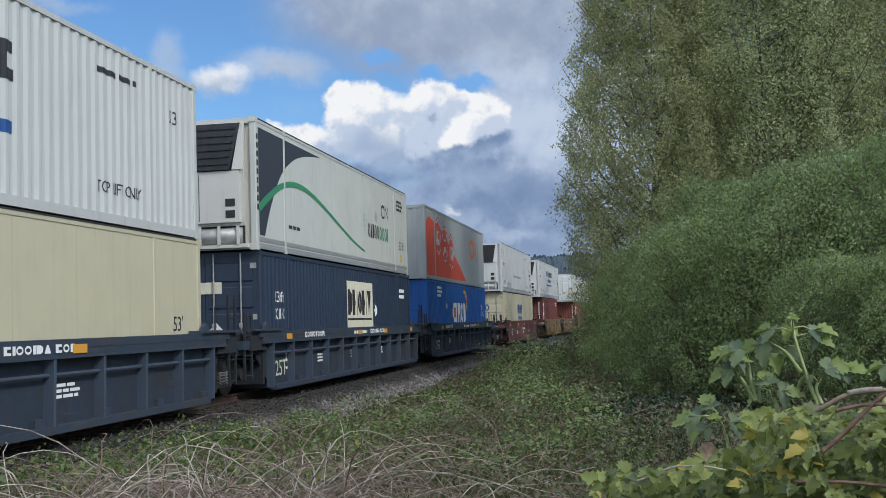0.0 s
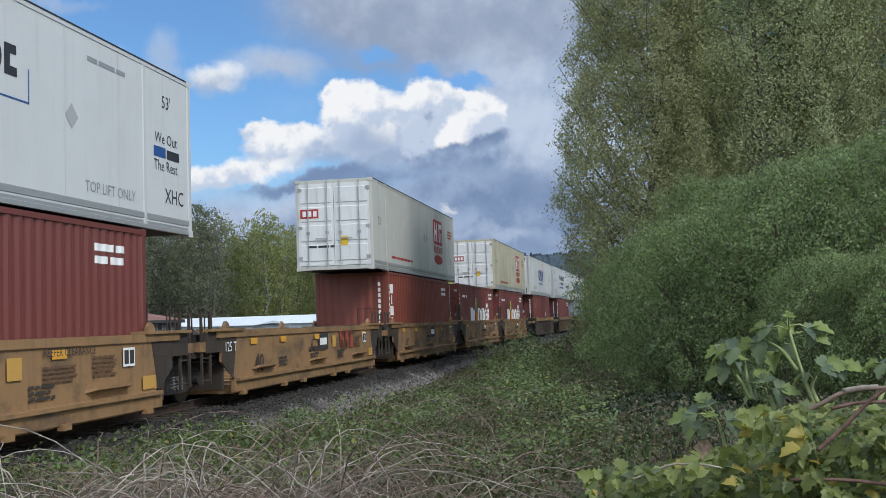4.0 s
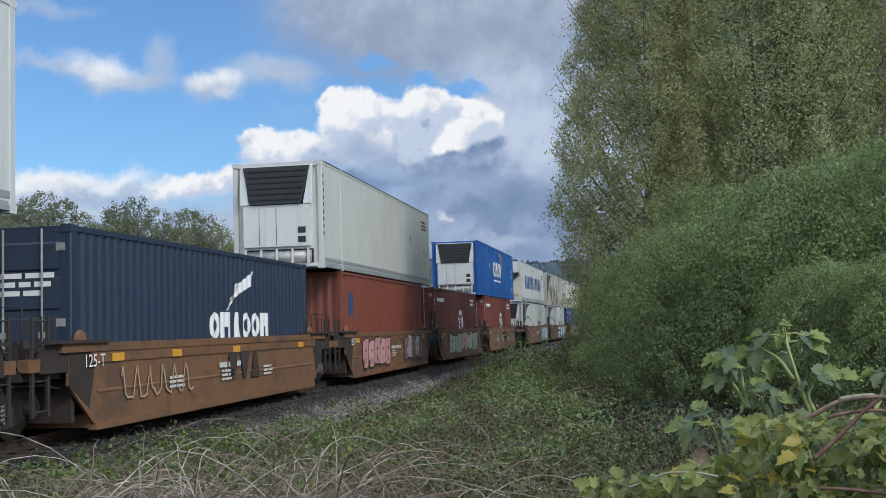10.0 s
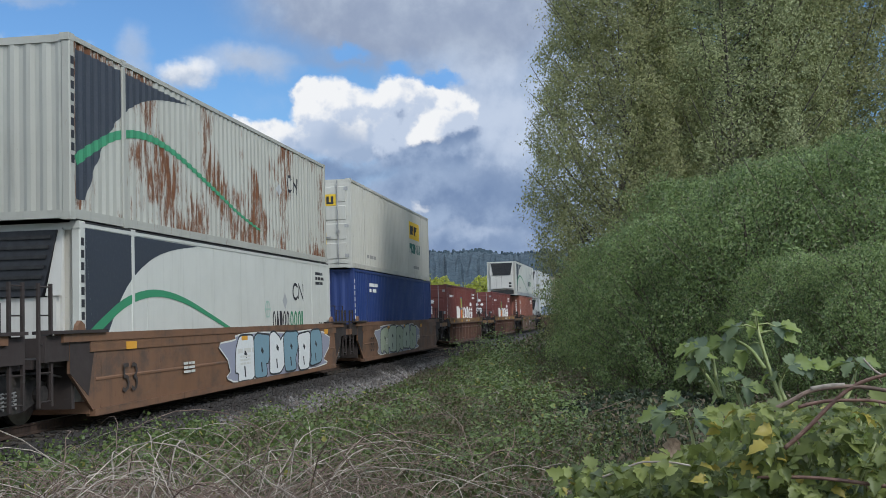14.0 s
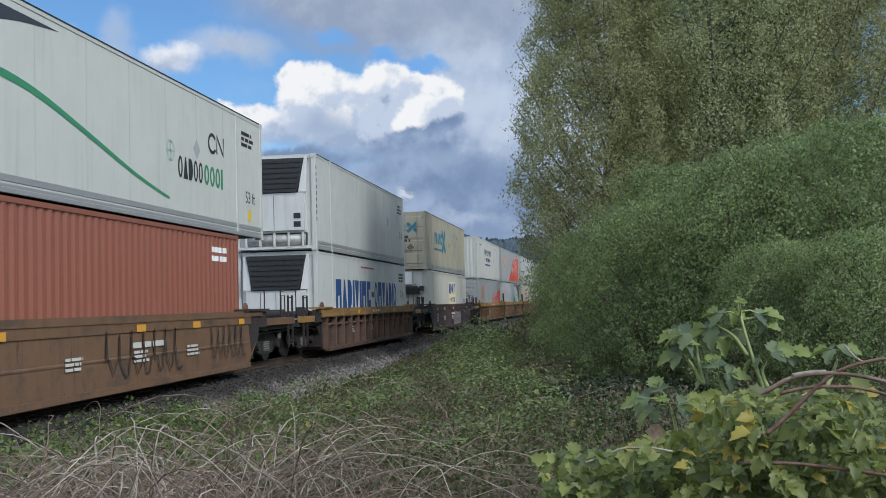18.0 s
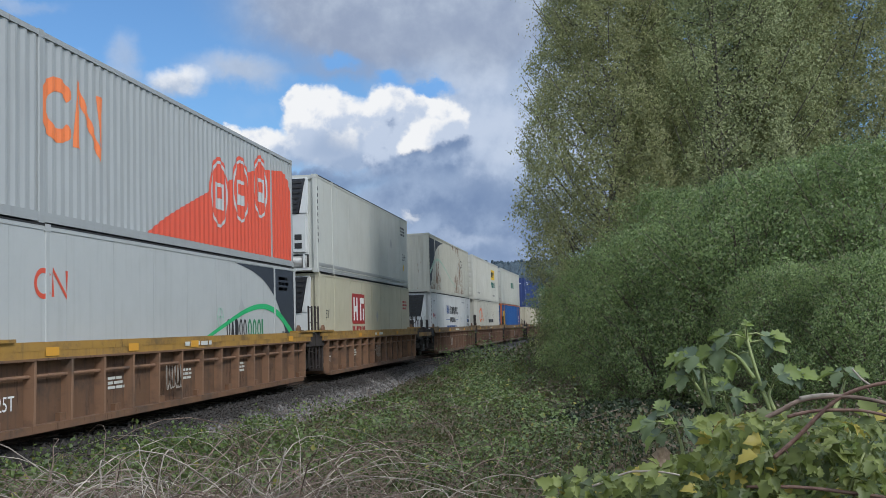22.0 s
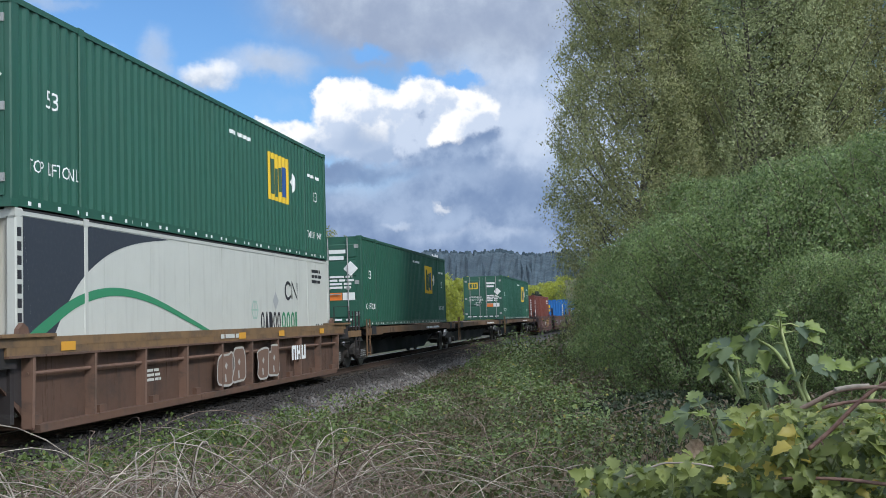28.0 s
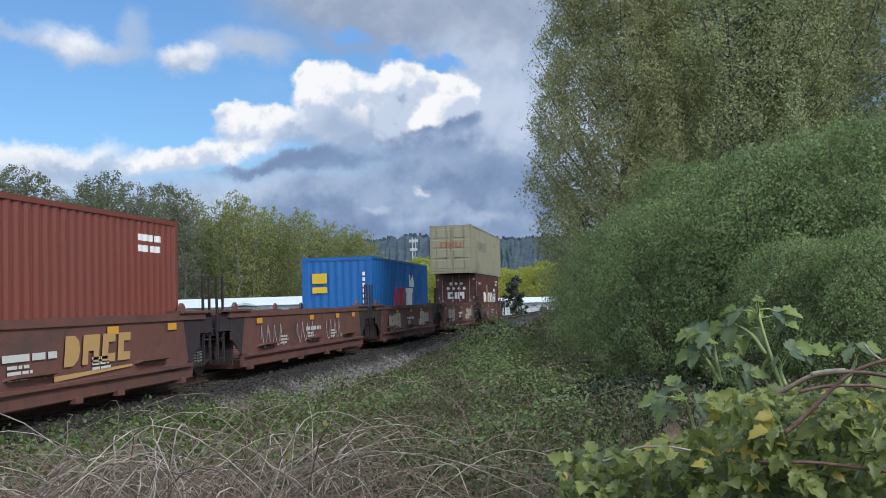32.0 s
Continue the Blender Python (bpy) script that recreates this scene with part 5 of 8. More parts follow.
def pro_reefer(s, z, label, plain_side=False, corrugated=False):
    box = ride(container(label, L53, (0.72, 0.73, 0.72) if not corrugated else (0.66, 0.66, 0.62), corrugated, "corr" if corrugated else "reefer", tall(z), 0.0, 0.3, rail=None if corrugated else SILVER), s, z)
    u = 5.6 if not corrugated else 5.2
    if not plain_side:
        marks(box, shapes("ddo", u, 1.82, 1.15, 0.5), SIGN_BLUE, "trade_name")
        marks(box, [rect(u + 1.2, 2.0, 0.16, 0.1)] + shapes("sodnvnos", u + 1.45, 1.82, 3.1, 0.44) + shapes("intsdnodvi", u + 1.3, 1.36, 2.2, 0.28), INK, "trade_name")
        marks(box, [rect(u - 0.3, 1.5, 1.4, 0.025), rect(u + 3.7, 1.5, 1.1, 0.025), rect(u - 0.3, 1.5, 0.025, 0.6), rect(u + 4.78, 1.5, 0.025, 0.5)], SIGN_BLUE, "frame_line")
    marks(box, bars(u, 1.0, 4.0, 0.22, 1, 24), SIGN_BLUE if not plain_side else (0.25, 0.27, 0.3), "writing_strip")
    marks(box, diamond(11.6, 1.55, 0.2), SILVER, "placard_holder")
    marks(box, bars(12.1, 2.5, 1.3, 0.13, 1, 25), (0.25, 0.26, 0.27), "writing_strip")
    if not corrugated:
        marks(box, text("TOP LIFT ONLY", 2.25, 0.45, 0.18) + text("TOP LIFT ONLY", 12.0, 0.45, 0.18), (0.25, 0.26, 0.27), "writing")
        marks(box, text("XHC", 0.95, 0.5, 0.26) + text("XHC", 14.95, 0.55, 0.28), INK, "writing")
        marks(box, text("We Out", 14.55, 1.62, 0.2) + text("The Rest", 14.5, 1.12, 0.2), INK, "writing")
        marks(box, [rect(14.5, 1.36, 0.5, 0.19)], SIGN_BLUE, "trade_name")
        marks(box, [rect(15.05, 1.36, 0.55, 0.17)], INK, "trade_name")
        marks(box, [rect(0.72, 1.62, 0.3, 0.2)] + [rect(1.1, 1.56 + 0.05 * i, 0.34, 0.02) for i in range(5)], SIGN_RED, "small_flag")
        marks(box, [rect(1.1, 1.7, 0.14, 0.1)], SIGN_BLUE, "small_flag")
        marks(box, text("53'", 14.85, 2.28, 0.24) + text("53'", 0.9, 2.3, 0.22), INK, "writing")
        marks(box, [rect(0.03, 2.5 - 0.2 * i, 0.1, 0.12) for i in range(9)], INK, "number_strip", lift=0.018)
    else:
        marks(box, [rect(0.03, 2.4 - 0.2 * i, 0.1, 0.13) for i in range(10)], INK, "number_strip", lift=0.018)
        marks(box, bars(2.3, 2.45, 1.0, 0.14, 1, 26), INK, "number_strip")
    return box


def plain_reefer(s, z, label, base=(0.69, 0.70, 0.65)):
    box = ride(container(label, L53, base, False, "reefer", tall(z), 0.0, 0.3, rail=SILVER), s, z)
    marks(box, diamond(12.2, 1.7, 0.24), SILVER, "placard_holder")
    marks(box, bars(14.5, 2.2, 1.2, 0.42, 3, 31), INK, "number_strip")
    marks(box, text("53 ft", 14.8, 1.15, 0.3), INK, "writing")
    marks(box, [rect(14.95, 0.72, 0.22, 0.24)], YELLOW, "caution_label")
    marks(box, [rect(0.03, 2.5 - 0.2 * i, 0.1, 0.12) for i in range(9)], INK, "number_strip", lift=0.018)
    return box


def amar(s, z, label, base, word, reefer=True, frame_col=None):
    box = ride(container(label, L53, base, not reefer, "reefer" if reefer else "corr", tall(z), 0.0, 0.25, rail=None if base != WHITE else SILVER), s, z)
    u = 6.0 if reefer else 5.9
    zz = 1.25 if reefer else 1.12
    marks(box, ring(u + 0.5, zz + 0.45, 0.5, 0.45, 0.2, 22) + [rect(u + 0.85, zz, 0.18, 0.9)] + shapes("nod", u + 1.25, zz, 2.5, 0.9), word, "trade_name", "trade name drawn as plain blocks")
    marks(box, ring(u + 3.4, zz + 0.75, 0.75, 0.8, 0.17, 26, -0.05, 0.36), ORANGE, "coloured_arc")
    marks(box, ring(u + 3.25, zz + 0.72, 0.72, 0.76, 0.09, 26, -0.02, 0.3), YELLOW, "coloured_arc", lift=0.009)
    marks(box, oval(u + 0.42, zz + 0.42, 0.17, 0.2) and [oval(u + 0.42, zz + 0.42, 0.17, 0.2)], ORANGE, "coloured_spot", lift=0.009)
    marks(box, bars(u + 0.2, zz - 0.32, 3.3, 0.16, 1, 35), word, "writing_strip")
    marks(box, diamond(4.4, 1.85, 0.22), SILVER, "placard_holder")
    marks(box, text("53 ft", 14.8, 1.75, 0.24) + text("XHC", 14.8, 1.42, 0.24), word if base != WHITE else INK, "writing")
    marks(box, [rect(15.0, 0.55, 0.25, 0.25)], YELLOW, "caution_label")
    if reefer and base == WHITE:
        marks(box, text("TOP LIFT ONLY", 2.3, 0.5, 0.2), SIGN_BLUE, "writing")
    if not reefer:
        marks(box, bars(2.2, 2.2, 1.2, 0.5, 3, 36), CHALK, "number_strip")
    return box


def hr(s, z, label, base, end="doors", at_u=11.0, where=0.9):
    box = ride(container(label, L53, base, False, end, tall(z), 0.03, 0.4, rail=SILVER, end_col=(0.68, 0.69, 0.68) if end == "doors" else None), s, z)
    red = SIGN_RED
    marks(box, [rect(at_u, where + 0.6, 2.0, 1.05), [(at_u - 0.08, where + 0.7), (at_u, where + 0.6), (at_u, where + 1.65), (at_u - 0.08, where + 1.55)]], red, "red_sign", "red trade sign with plain white bars")
    w = [rect(at_u + 0.15, where + 0.72, 0.2, 0.8), rect(at_u + 0.6, where + 0.72, 0.2, 0.8), rect(at_u + 0.35, where + 1.02, 0.25, 0.2), rect(at_u + 1.2, where + 0.72, 0.2, 0.8), rect(at_u + 1.65, where + 0.72, 0.2, 0.42), rect(at_u + 1.4, where + 1.32, 0.45, 0.2)]
    marks(box, w, CHALK, "sign_face", lift=0.009)
    marks(box, shapes("tdvnsdodt", at_u - 0.05, where + 0.22, 2.1, 0.3), red, "trade_name")
    if where > 0.8:
        marks(box, [oval(at_u + 1.0, where - 0.05, 1.0, 0.2)], red, "red_flourish")
    marks(box, diamond(8.9, 1.6, 0.22) + diamond(9.4, 1.6, 0.22)[:1 if where > 0.8 else 0], SILVER, "placard_holder")
    marks(box, bars(2.8, 0.45, 3.6, 0.14, 1, 42), SIGN_RED, "writing_strip")
    marks(box, text("53'", 0.8, 1.5, 0.28) + text("53'", 14.9, 0.75, 0.26), INK, "writing")
    marks(box, bars(14.5, 1.9, 1.2, 0.42, 3, 43), SIGN_RED, "number_strip")
    if end == "doors":
        marks(box, [rect(0.12, 1.72, 0.62, 0.3)], red, "red_sign", end=True)
        marks(box, [rect(0.2, 1.78, 0.12, 0.18), rect(0.38, 1.78, 0.12, 0.18), rect(0.56, 1.78, 0.12, 0.18)], CHALK, "sign_face", end=True, lift=0.046)
        marks(box, bars(0.35, 0.72, 0.9, 0.12, 1, 44), INK, "number_strip", end=True)
        marks(box, [rect(1.45, 0.8, 0.26, 0.3)], YELLOW, "caution_label", end=True)
    return box


def iso40(s, label, col, rust=0.05, end="doors", z=LOW):
    return ride(container(label, L40, col, True, end, 2.9, rust, 0.35), s, z)


def star(u, z, r):
    """A six-pointed star in six kites round its middle."""
    p = [(u + (r if k % 2 else 0.58 * r) * math.sin(math.pi * k / 6), z + (r if k % 2 else 0.58 * r) * math.cos(math.pi * k / 6)) for k in range(12)]
    return [[(u, z), p[k - 1], p[k], p[(k + 1) % 12]] for k in range(1, 12, 2)]


def stars(box, u, z, r=0.13):
    """Seven small stars in two rows."""
    q = [s for j, row in ((1, 3), (0, 4)) for k in [i + (0.5 if row == 3 else 0) for i in range(row)] for s in star(u + k * 0.34, z + j * 0.3, r * 1.2)]
    return q


def zed(s, label, factor=True, col=OXIDE, end="doors", low_text=True):
    box = iso40(s, label, col, 0.06, end)
    if factor:
        marks(box, shapes("tno", 3.5, 1.0, 1.5, 0.75), CHALK, "trade_name")
        marks(box, [rect(5.2, 1.0, 0.75, 1.3)], (0.04, 0.13, 0.30), "colour_panel")
        marks(box, [rect(5.25, 1.65, 0.3, 0.6), rect(5.6, 1.1, 0.3, 0.5)], YELLOW, "colour_panel", lift=0.009)
        marks(box, [rect(5.6, 1.72, 0.3, 0.5)], LEAF, "colour_panel", lift=0.009)
        marks(box, [rect(5.25, 1.1, 0.3, 0.45)], CORAL, "colour_panel", lift=0.009)
        marks(box, shapes("sooiod", 6.1, 1.0, 2.5, 0.75), CHALK, "trade_name")
        marks(box, stars(box, 9.1, 1.6) + shapes("sin", 9.0, 1.0, 1.5, 0.46), CHALK, "trade_name")
        marks(box, bars(1.2, 2.2, 1.4, 0.2, 1, 54), CHALK, "writing_strip")
    else:
        marks(box, bars(0.9, 2.25, 1.6, 0.26, 1, 55), CHALK, "writing_strip")
        marks(box, stars(box, 6.6, 1.55, 0.14) + shapes("sin", 6.6, 1.0, 1.4, 0.44), CHALK, "trade_name")
    marks(box, stars(box, 0.75, 2.0, 0.11) + shapes("sin", 0.7, 1.35, 1.15, 0.42), CHALK, "trade_name", end=True)
    marks(box, [rect(0.02, 2.3 - 0.2 * i, 0.1, 0.12) for i in range(8)] + bars(10.3, 2.2, 1.2, 0.4, 2, 58), CHALK, "number_strip", lift=0.018)
    return box


def lessor(s, label, col, rust=0.06, end="corr"):
    """A forty-foot box with white blocks stacked down its leading post."""
    box = iso40(s, label, col, rust, end)
    marks(box, [q for i in range(6) for q in blocks(0.35, 2.15 - 0.38 * i, 0.42, 0.32, 1, 0.9, seed=60 + i)], CHALK, "trade_name")
    marks(box, [rect(0.02, 2.3 - 0.2 * i, 0.1, 0.12) for i in range(8)], CHALK, "number_strip", lift=0.018)
    marks(box, [[(1.8, 0.35), (2.05, 0.35), (1.92, 0.62)]], YELLOW, "caution_label", end=True)
    marks(box, [rect(2.18, 2.4 - 0.19 * i, 0.09, 0.13) for i in range(10)], CHALK, "number_strip", end=True)
    marks(box, bars(10.4, 2.2, 1.2, 0.4, 2, 61), CHALK, "number_strip")
    return box


def red_corner(s, z, label, mirror=False, base=GREY, corrugated=True, small=False, rust=0.04):
    """Grey with a coral field, three round pictograms and a large emblem."""
    box = ride(container(label, L53, base, corrugated, "doors" if mirror else "corr", tall(z), rust, 0.4), s, z)
    f = (lambda q: [(L53 - u, w) for u, w in q]) if mirror else (lambda q: q)
    edge = sweep_curve([(0.12, 1.6), (0.2, 2.2), (0.8, 2.55), (1.6, 2.5), (3.2, 2.3), (5.0, 1.85), (7.0, 1.25), (9.0, 0.6), (10.0, 0.2)], 4)
    if small:
        edge = [(u * 0.75, w * 0.85) for u, w in edge]
    marks(box, [f([(a[0], 0.18), (b[0], 0.18), b, a]) for a, b in zip(edge, edge[1:])], CORAL, "coral_field")
    for k in range(3):
        c = 2.9 + 1.55 * k
        top = 2.62 - 0.25 * k if not small else 1.75
        marks(box, [f(q) for q in [oval(c, top - 0.75, 0.62, 0.85)]], CORAL, "coral_disc", lift=0.008)
        marks(box, [f(q) for q in ring(c, top - 0.75, 0.56, 0.76, 0.07)] + [f(rect(c - 0.28, top - 1.1, 0.56, 0.6))], base, "pictogram", lift=0.011)
        marks(box, [f(rect(c - 0.2, top - 0.85, 0.4, 0.26))], CORAL, "pictogram", lift=0.014)
    u = 2.6 if mirror else 12.0
    h = 0.62
    marks(box, ring(u, 1.85, 0.6, h * 0.85, 0.23, 20, 0.1, 0.8) + band([(u + 0.65, 1.34), (u + 0.65, 2.36), (u + 1.5, 1.34), (u + 1.5, 2.36)], 0.24), (0.8, 0.2, 0.06), "round_emblem")
    marks(box, text("53 ft", 0.5, 1.3, 0.34) + text("XHC", 0.5, 0.9, 0.34), INK, "writing", end=True)
    marks(box, bars(0.3, 2.3, 1.1, 0.36, 2, 66), INK, "number_strip", end=True)
    marks(box, diamond(10.6, 1.9, 0.2), SILVER, "placard_holder")
    return box


def hunt(s, z, label, end="corr", rust=0.1):
    box = ride(container(label, L53, (0.66, 0.65, 0.58), True, end, tall(z), rust, 0.45), s, z)
    marks(box, [rect(11.0, 1.72, 2.5, 0.75)], YELLOW, "yellow_sign", "yellow trade sign with plain bars")
    marks(box, shapes("idnnnt", 11.25, 1.9, 2.0, 0.4), INK, "sign_face", lift=0.009)
    marks(box, shapes("intodnodvi", 11.0, 1.1, 2.6, 0.42), (0.02, 0.12, 0.10), "trade_name")
    marks(box, bars(2.4, 0.4, 1.6, 0.2, 1, 73) + bars(12.0, 0.4, 1.4, 0.2, 1, 74), (0.25, 0.25, 0.24), "writing_strip")
    marks(box, [rect(0.15, 2.1, 1.9, 0.38)], YELLOW, "yellow_sign", end=True)
    marks(box, blocks(0.9, 2.15, 1.1, 0.26, 4, seed=75), INK, "sign_face", end=True, lift=0.046)
    marks(box, [rect(1.3, 0.8, 0.4, 0.4)], YELLOW, "caution_label", end=True)
    return box


def emp(s, z, label):
    box = ride(container(label, L53, GREEN, True, "doors", tall(z), 0.0, 0.2), s, z)
    marks(box, [rect(11.2, 1.25, 1.55, 1.15)], YELLOW, "yellow_sign", "yellow trade sign with plain bars")
    marks(box, [rect(11.3, 1.4, 0.3, 0.85), rect(11.7, 1.35, 0.16, 0.7), rect(12.0, 1.5, 0.16, 0.6)], (0.03, 0.09, 0.05), "sign_face", lift=0.009)
    marks(box, [rect(12.25, 1.4, 0.35, 0.75)], SIGN_BLUE, "sign_face", lift=0.009)
    marks(box, diamond(13.15, 1.85, 0.26), CHALK, "placard_holder")
    for u in (0.95, 14.9):
        marks(box, text("53", u, 1.55, 0.28), CHALK, "writing")
    marks(box, text("TOP LIFT ONLY", 0.5, 0.55, 0.2, 0.8) + text("TOP LIFT ONLY", 14.3, 0.55, 0.18, 0.8), CHALK, "writing")
    marks(box, bars(8.6, 2.4, 1.4, 0.14, 1, 81) + bars(14.4, 2.15, 1.2, 0.14, 1, 82), CHALK, "number_strip")
    marks(box, [rect(0.35 + 0.75 * i, 0.05, 0.42, 0.06) for i in range(21)], CHALK, "reflector_tape", lift=0.016)
    marks(box, [rect(0.3, 2.05, 0.62, 0.42)], YELLOW, "yellow_sign", end=True)
    marks(box, [rect(0.36, 2.1, 0.16, 0.3), rect(0.58, 2.1, 0.12, 0.28), rect(0.74, 2.14, 0.1, 0.24)], (0.03, 0.09, 0.05), "sign_face", end=True, lift=0.046)
    marks(box, text("HIGH CUBE", 0.3, 1.28, 0.13) + text("WARNING", 0.3, 1.45, 0.13) + text("53'", 0.72, 0.92, 0.26), CHALK, "writing", end=True)
    marks(box, bars(1.5, 2.1, 0.62, 0.4, 2, 83) + bars(1.5, 1.2, 0.8, 0.45, 4, 84) + diamond(2.2, 1.85, 0.24), CHALK, "number_strip", end=True)
    marks(box, [rect(1.5, 0.85, 0.4, 0.24)], ORANGE, "caution_label", end=True)
    marks(box, [rect(1.92, 0.85, 0.4, 0.24)], CHALK, "caution_label", end=True)
    marks(box, [rect(0.2 + 0.36 * i, 0.2, 0.24, 0.06) for i in range(6)], CHALK, "reflector_tape", end=True)
    return box


def mid(a, length):
    return a + length / 2


# place along the train of each leading end; the train's own numbers run from its head
# 1
b = ride(container("white corrugated 53 ft container with trade name", L53, (0.66, 0.67, 0.64), True, "corr", 3.0, 0.02, 0.4), mid(3.95, L53), UP)
marks(b, shapes("ddo-sodnvnos", 5.0, 1.75, 4.9, 0.55), INK, "trade_name")
marks(b, bars(6.2, 0.95, 3.6, 0.3, 1, 92), SIGN_BLUE, "writing_strip")
marks(b, bars(12.2, 2.4, 1.4, 0.16, 1, 93), INK, "writing_strip")
marks(b, text("TOP LIFT ONLY", 12.2, 0.5, 0.2, 0.8) + text("53", 14.9, 2.05, 0.26), INK, "writing")
b = ride(container("cream smooth-sided 53 ft container", L53, CREAM, False, "doors", 2.9, 0.0, 0.3, rail=SILVER), mid(4.05, L53), LOW)
marks(b, text("53'", 14.85, 1.15, 0.28), INK, "writing")
# 2
cool_reefer(mid(23.45, L53), UP, "white refrigerated container with green sweep and dark corner", low="rack")
b = ride(container("navy corrugated 53 ft container with cream sign", L53, NAVY, True, "doors", 2.9, 0.02, 0.25), mid(23.6, L53), LOW)
marks(b, [rect(7.4, 0.95, 3.1, 1.5)], (0.62, 0.58, 0.45), "cream_sign", "cream trade sign with plain bars")
marks(b, shapes("ddiodit", 7.6, 1.45, 2.7, 0.75) + [rect(7.5, 1.3, 2.9, 0.06)], INK, "sign_face", lift=0.009)
marks(b, diamond(10.9, 1.6, 0.22), CHALK, "placard_holder")
marks(b, text("53 ft", 1.0, 1.75, 0.26) + text("XHC", 1.0, 1.35, 0.26), CHALK, "writing")
marks(b, bars(14.4, 2.0, 1.0, 0.4, 2, 95), CHALK, "number_strip")
marks(b, [rect(0.9, 1.95, 0.75, 0.26)], (0.62, 0.58, 0.45), "cream_sign", end=True)
marks(b, diamond(1.5, 1.0, 0.3), CHALK, "placard_holder", end=True)
# 3
red_corner(mid(43.25, L53), UP, "grey corrugated container with coral corner and pictograms")
amar(mid(43.35, L53), LOW, "blue corrugated 53 ft container with white trade name", BLUE, CHALK, reefer=False)
# 4
pro_reefer(mid(66.95, L53), UP, "white refrigerated container with faded web address bars", plain_side=True)
b = ride(container("cream smooth-sided 53 ft container with blue trade sign", L53, CREAM, False, "doors", 2.9, 0.0, 0.35, rail=SILVER), mid(67.2, L53), LOW)
marks(b, shapes("ddiodit", 6.9, 1.55, 2.6, 0.62), SIGN_BLUE, "trade_name")
marks(b, [rect(6.8, 1.44, 2.8, 0.06)], (0.25, 0.45, 0.42), "sign_line")
marks(b, shapes("iooistios", 7.1, 1.14, 2.2, 0.24), SIGN_BLUE, "trade_name")
marks(b, text("53 ft", 1.0, 1.6, 0.24) + text("XHC", 1.0, 1.25, 0.24), INK, "writing")
marks(b, diamond(11.4, 1.55, 0.22), SILVER, "placard_holder")
marks(b, shapes("ddio", 0.6, 1.75, 1.1, 0.4), SIGN_BLUE, "trade_name", end=True)
# 5
pro_reefer(mid(88.75, L53), UP, "white refrigerated container with blue and black trade name")
lessor(96.75, "red oxide 40 ft container under a longer white one", OXIDE)
# 7
hr(mid(119.75, L53), UP, "white container with closed doors and red trade sign", (0.66, 0.66, 0.60))
lessor(127.9, "red oxide 40 ft container in a tan well", (0.21, 0.05, 0.032))
# 8, 9
zed(143.0, "red oxide 40 ft container with white and coloured blocks")
hr(mid(150.0, L53), UP, "cream container with red trade sign", (0.62, 0.57, 0.40))
zed(158.0, "red oxide 40 ft container under a cream one")
# 10
amar(mid(169.8, L53), UP, "white refrigerated container with blue trade name and orange arc", WHITE, SIGN_BLUE)
b = iso40(177.7, "red oxide 40 ft container with small blue and yellow square", OXIDE, end="corr")
marks(b, [rect(0.3, 1.95, 0.34, 0.42)], YELLOW, "caution_label", end=True)
marks(b, [[(0.95, 1.6), (1.2, 1.6), (1.075, 1.84)]], YELLOW, "caution_label", end=True)
marks(b, diamond(1.55, 1.62, 0.27), (0.5, 0.58, 0.62), "placard", end=True)
marks(b, [rect(2.2, 2.45 - 0.19 * i, 0.09, 0.13) for i in range(10)], CHALK, "number_strip", end=True)
marks(b, [rect(0.75, 1.75, 0.42, 0.62)], (0.03, 0.06, 0.16), "small_emblem")
marks(b, [[(0.8, 1.85), (1.1, 2.0), (1.1, 2.1), (0.8, 1.97)], [(0.8, 2.05), (1.1, 2.2), (1.1, 2.3), (0.8, 2.17)]], YELLOW, "small_emblem", lift=0.009)
marks(b, diamond(8.7, 1.4, 0.22), CHALK, "placard_holder")
# 11
pro_reefer(mid(189.0, L53), UP, "white refrigerated container with blue and black trade name")
b = lessor(197.1, "red oxide 40 ft container with white lettering bars on its end", OXIDE, end="corr")
marks(b, blocks(0.35, 2.0, 0.95, 0.35, 3, seed=99), CHALK, "trade_name", end=True)
# 12
maritime(mid(208.15, L53), UP, "white container with closed doors and large blue trade name")
b = iso40(216.3, "weathered pale grey 40 ft container with blue trade name", (0.40, 0.46, 0.50), 0.1, "corr")
marks(b, [q for i in range(5) for q in (ring(4.1 + i * 1.15, 1.6, 0.36, 0.48, 0.16, 18) if i != 2 else shapes("d", 5.98, 1.14, 0.86, 0.92))], (0.03, 0.07, 0.22), "trade_name")
marks(b, bars(0.8, 2.2, 1.5, 0.45, 2, 101), (0.03, 0.07, 0.22), "writing_strip")
marks(b, [rect(0.3, 2.0, 0.35, 0.35)] + [[(1.6, 1.55), (1.9, 1.55), (1.75, 1.85)]], YELLOW, "caution_label", end=True)
# 13
b = iso40(231.9, "dark blue 40 ft container with white emblem", NAVY, 0.02)
marks(b, shapes("onvoon", 5.6, 1.06, 3.7, 0.56), CHALK, "trade_name")
marks(b, [[(6.6, 1.75), (7.0, 2.15), (8.2, 2.55), (8.0, 2.2), (7.2, 2.0)], [(6.5, 1.65), (6.7, 1.7), (7.2, 2.2), (7.1, 2.25)]], CHALK, "white_emblem")
marks(b, bars(1.4, 1.8, 0.9, 0.4, 3, 103), CHALK, "number_strip", end=True)
# 14
plain_reefer(mid(239.7, L53), UP, "plain off-white refrigerated container with black grille")
b = iso40(247.6, "brown 40 ft container above graffiti", (0.20, 0.055, 0.035), end="corr")
marks(b, [rect(0.9, 1.6, 0.5, 0.7)], (0.03, 0.06, 0.14), "small_emblem")
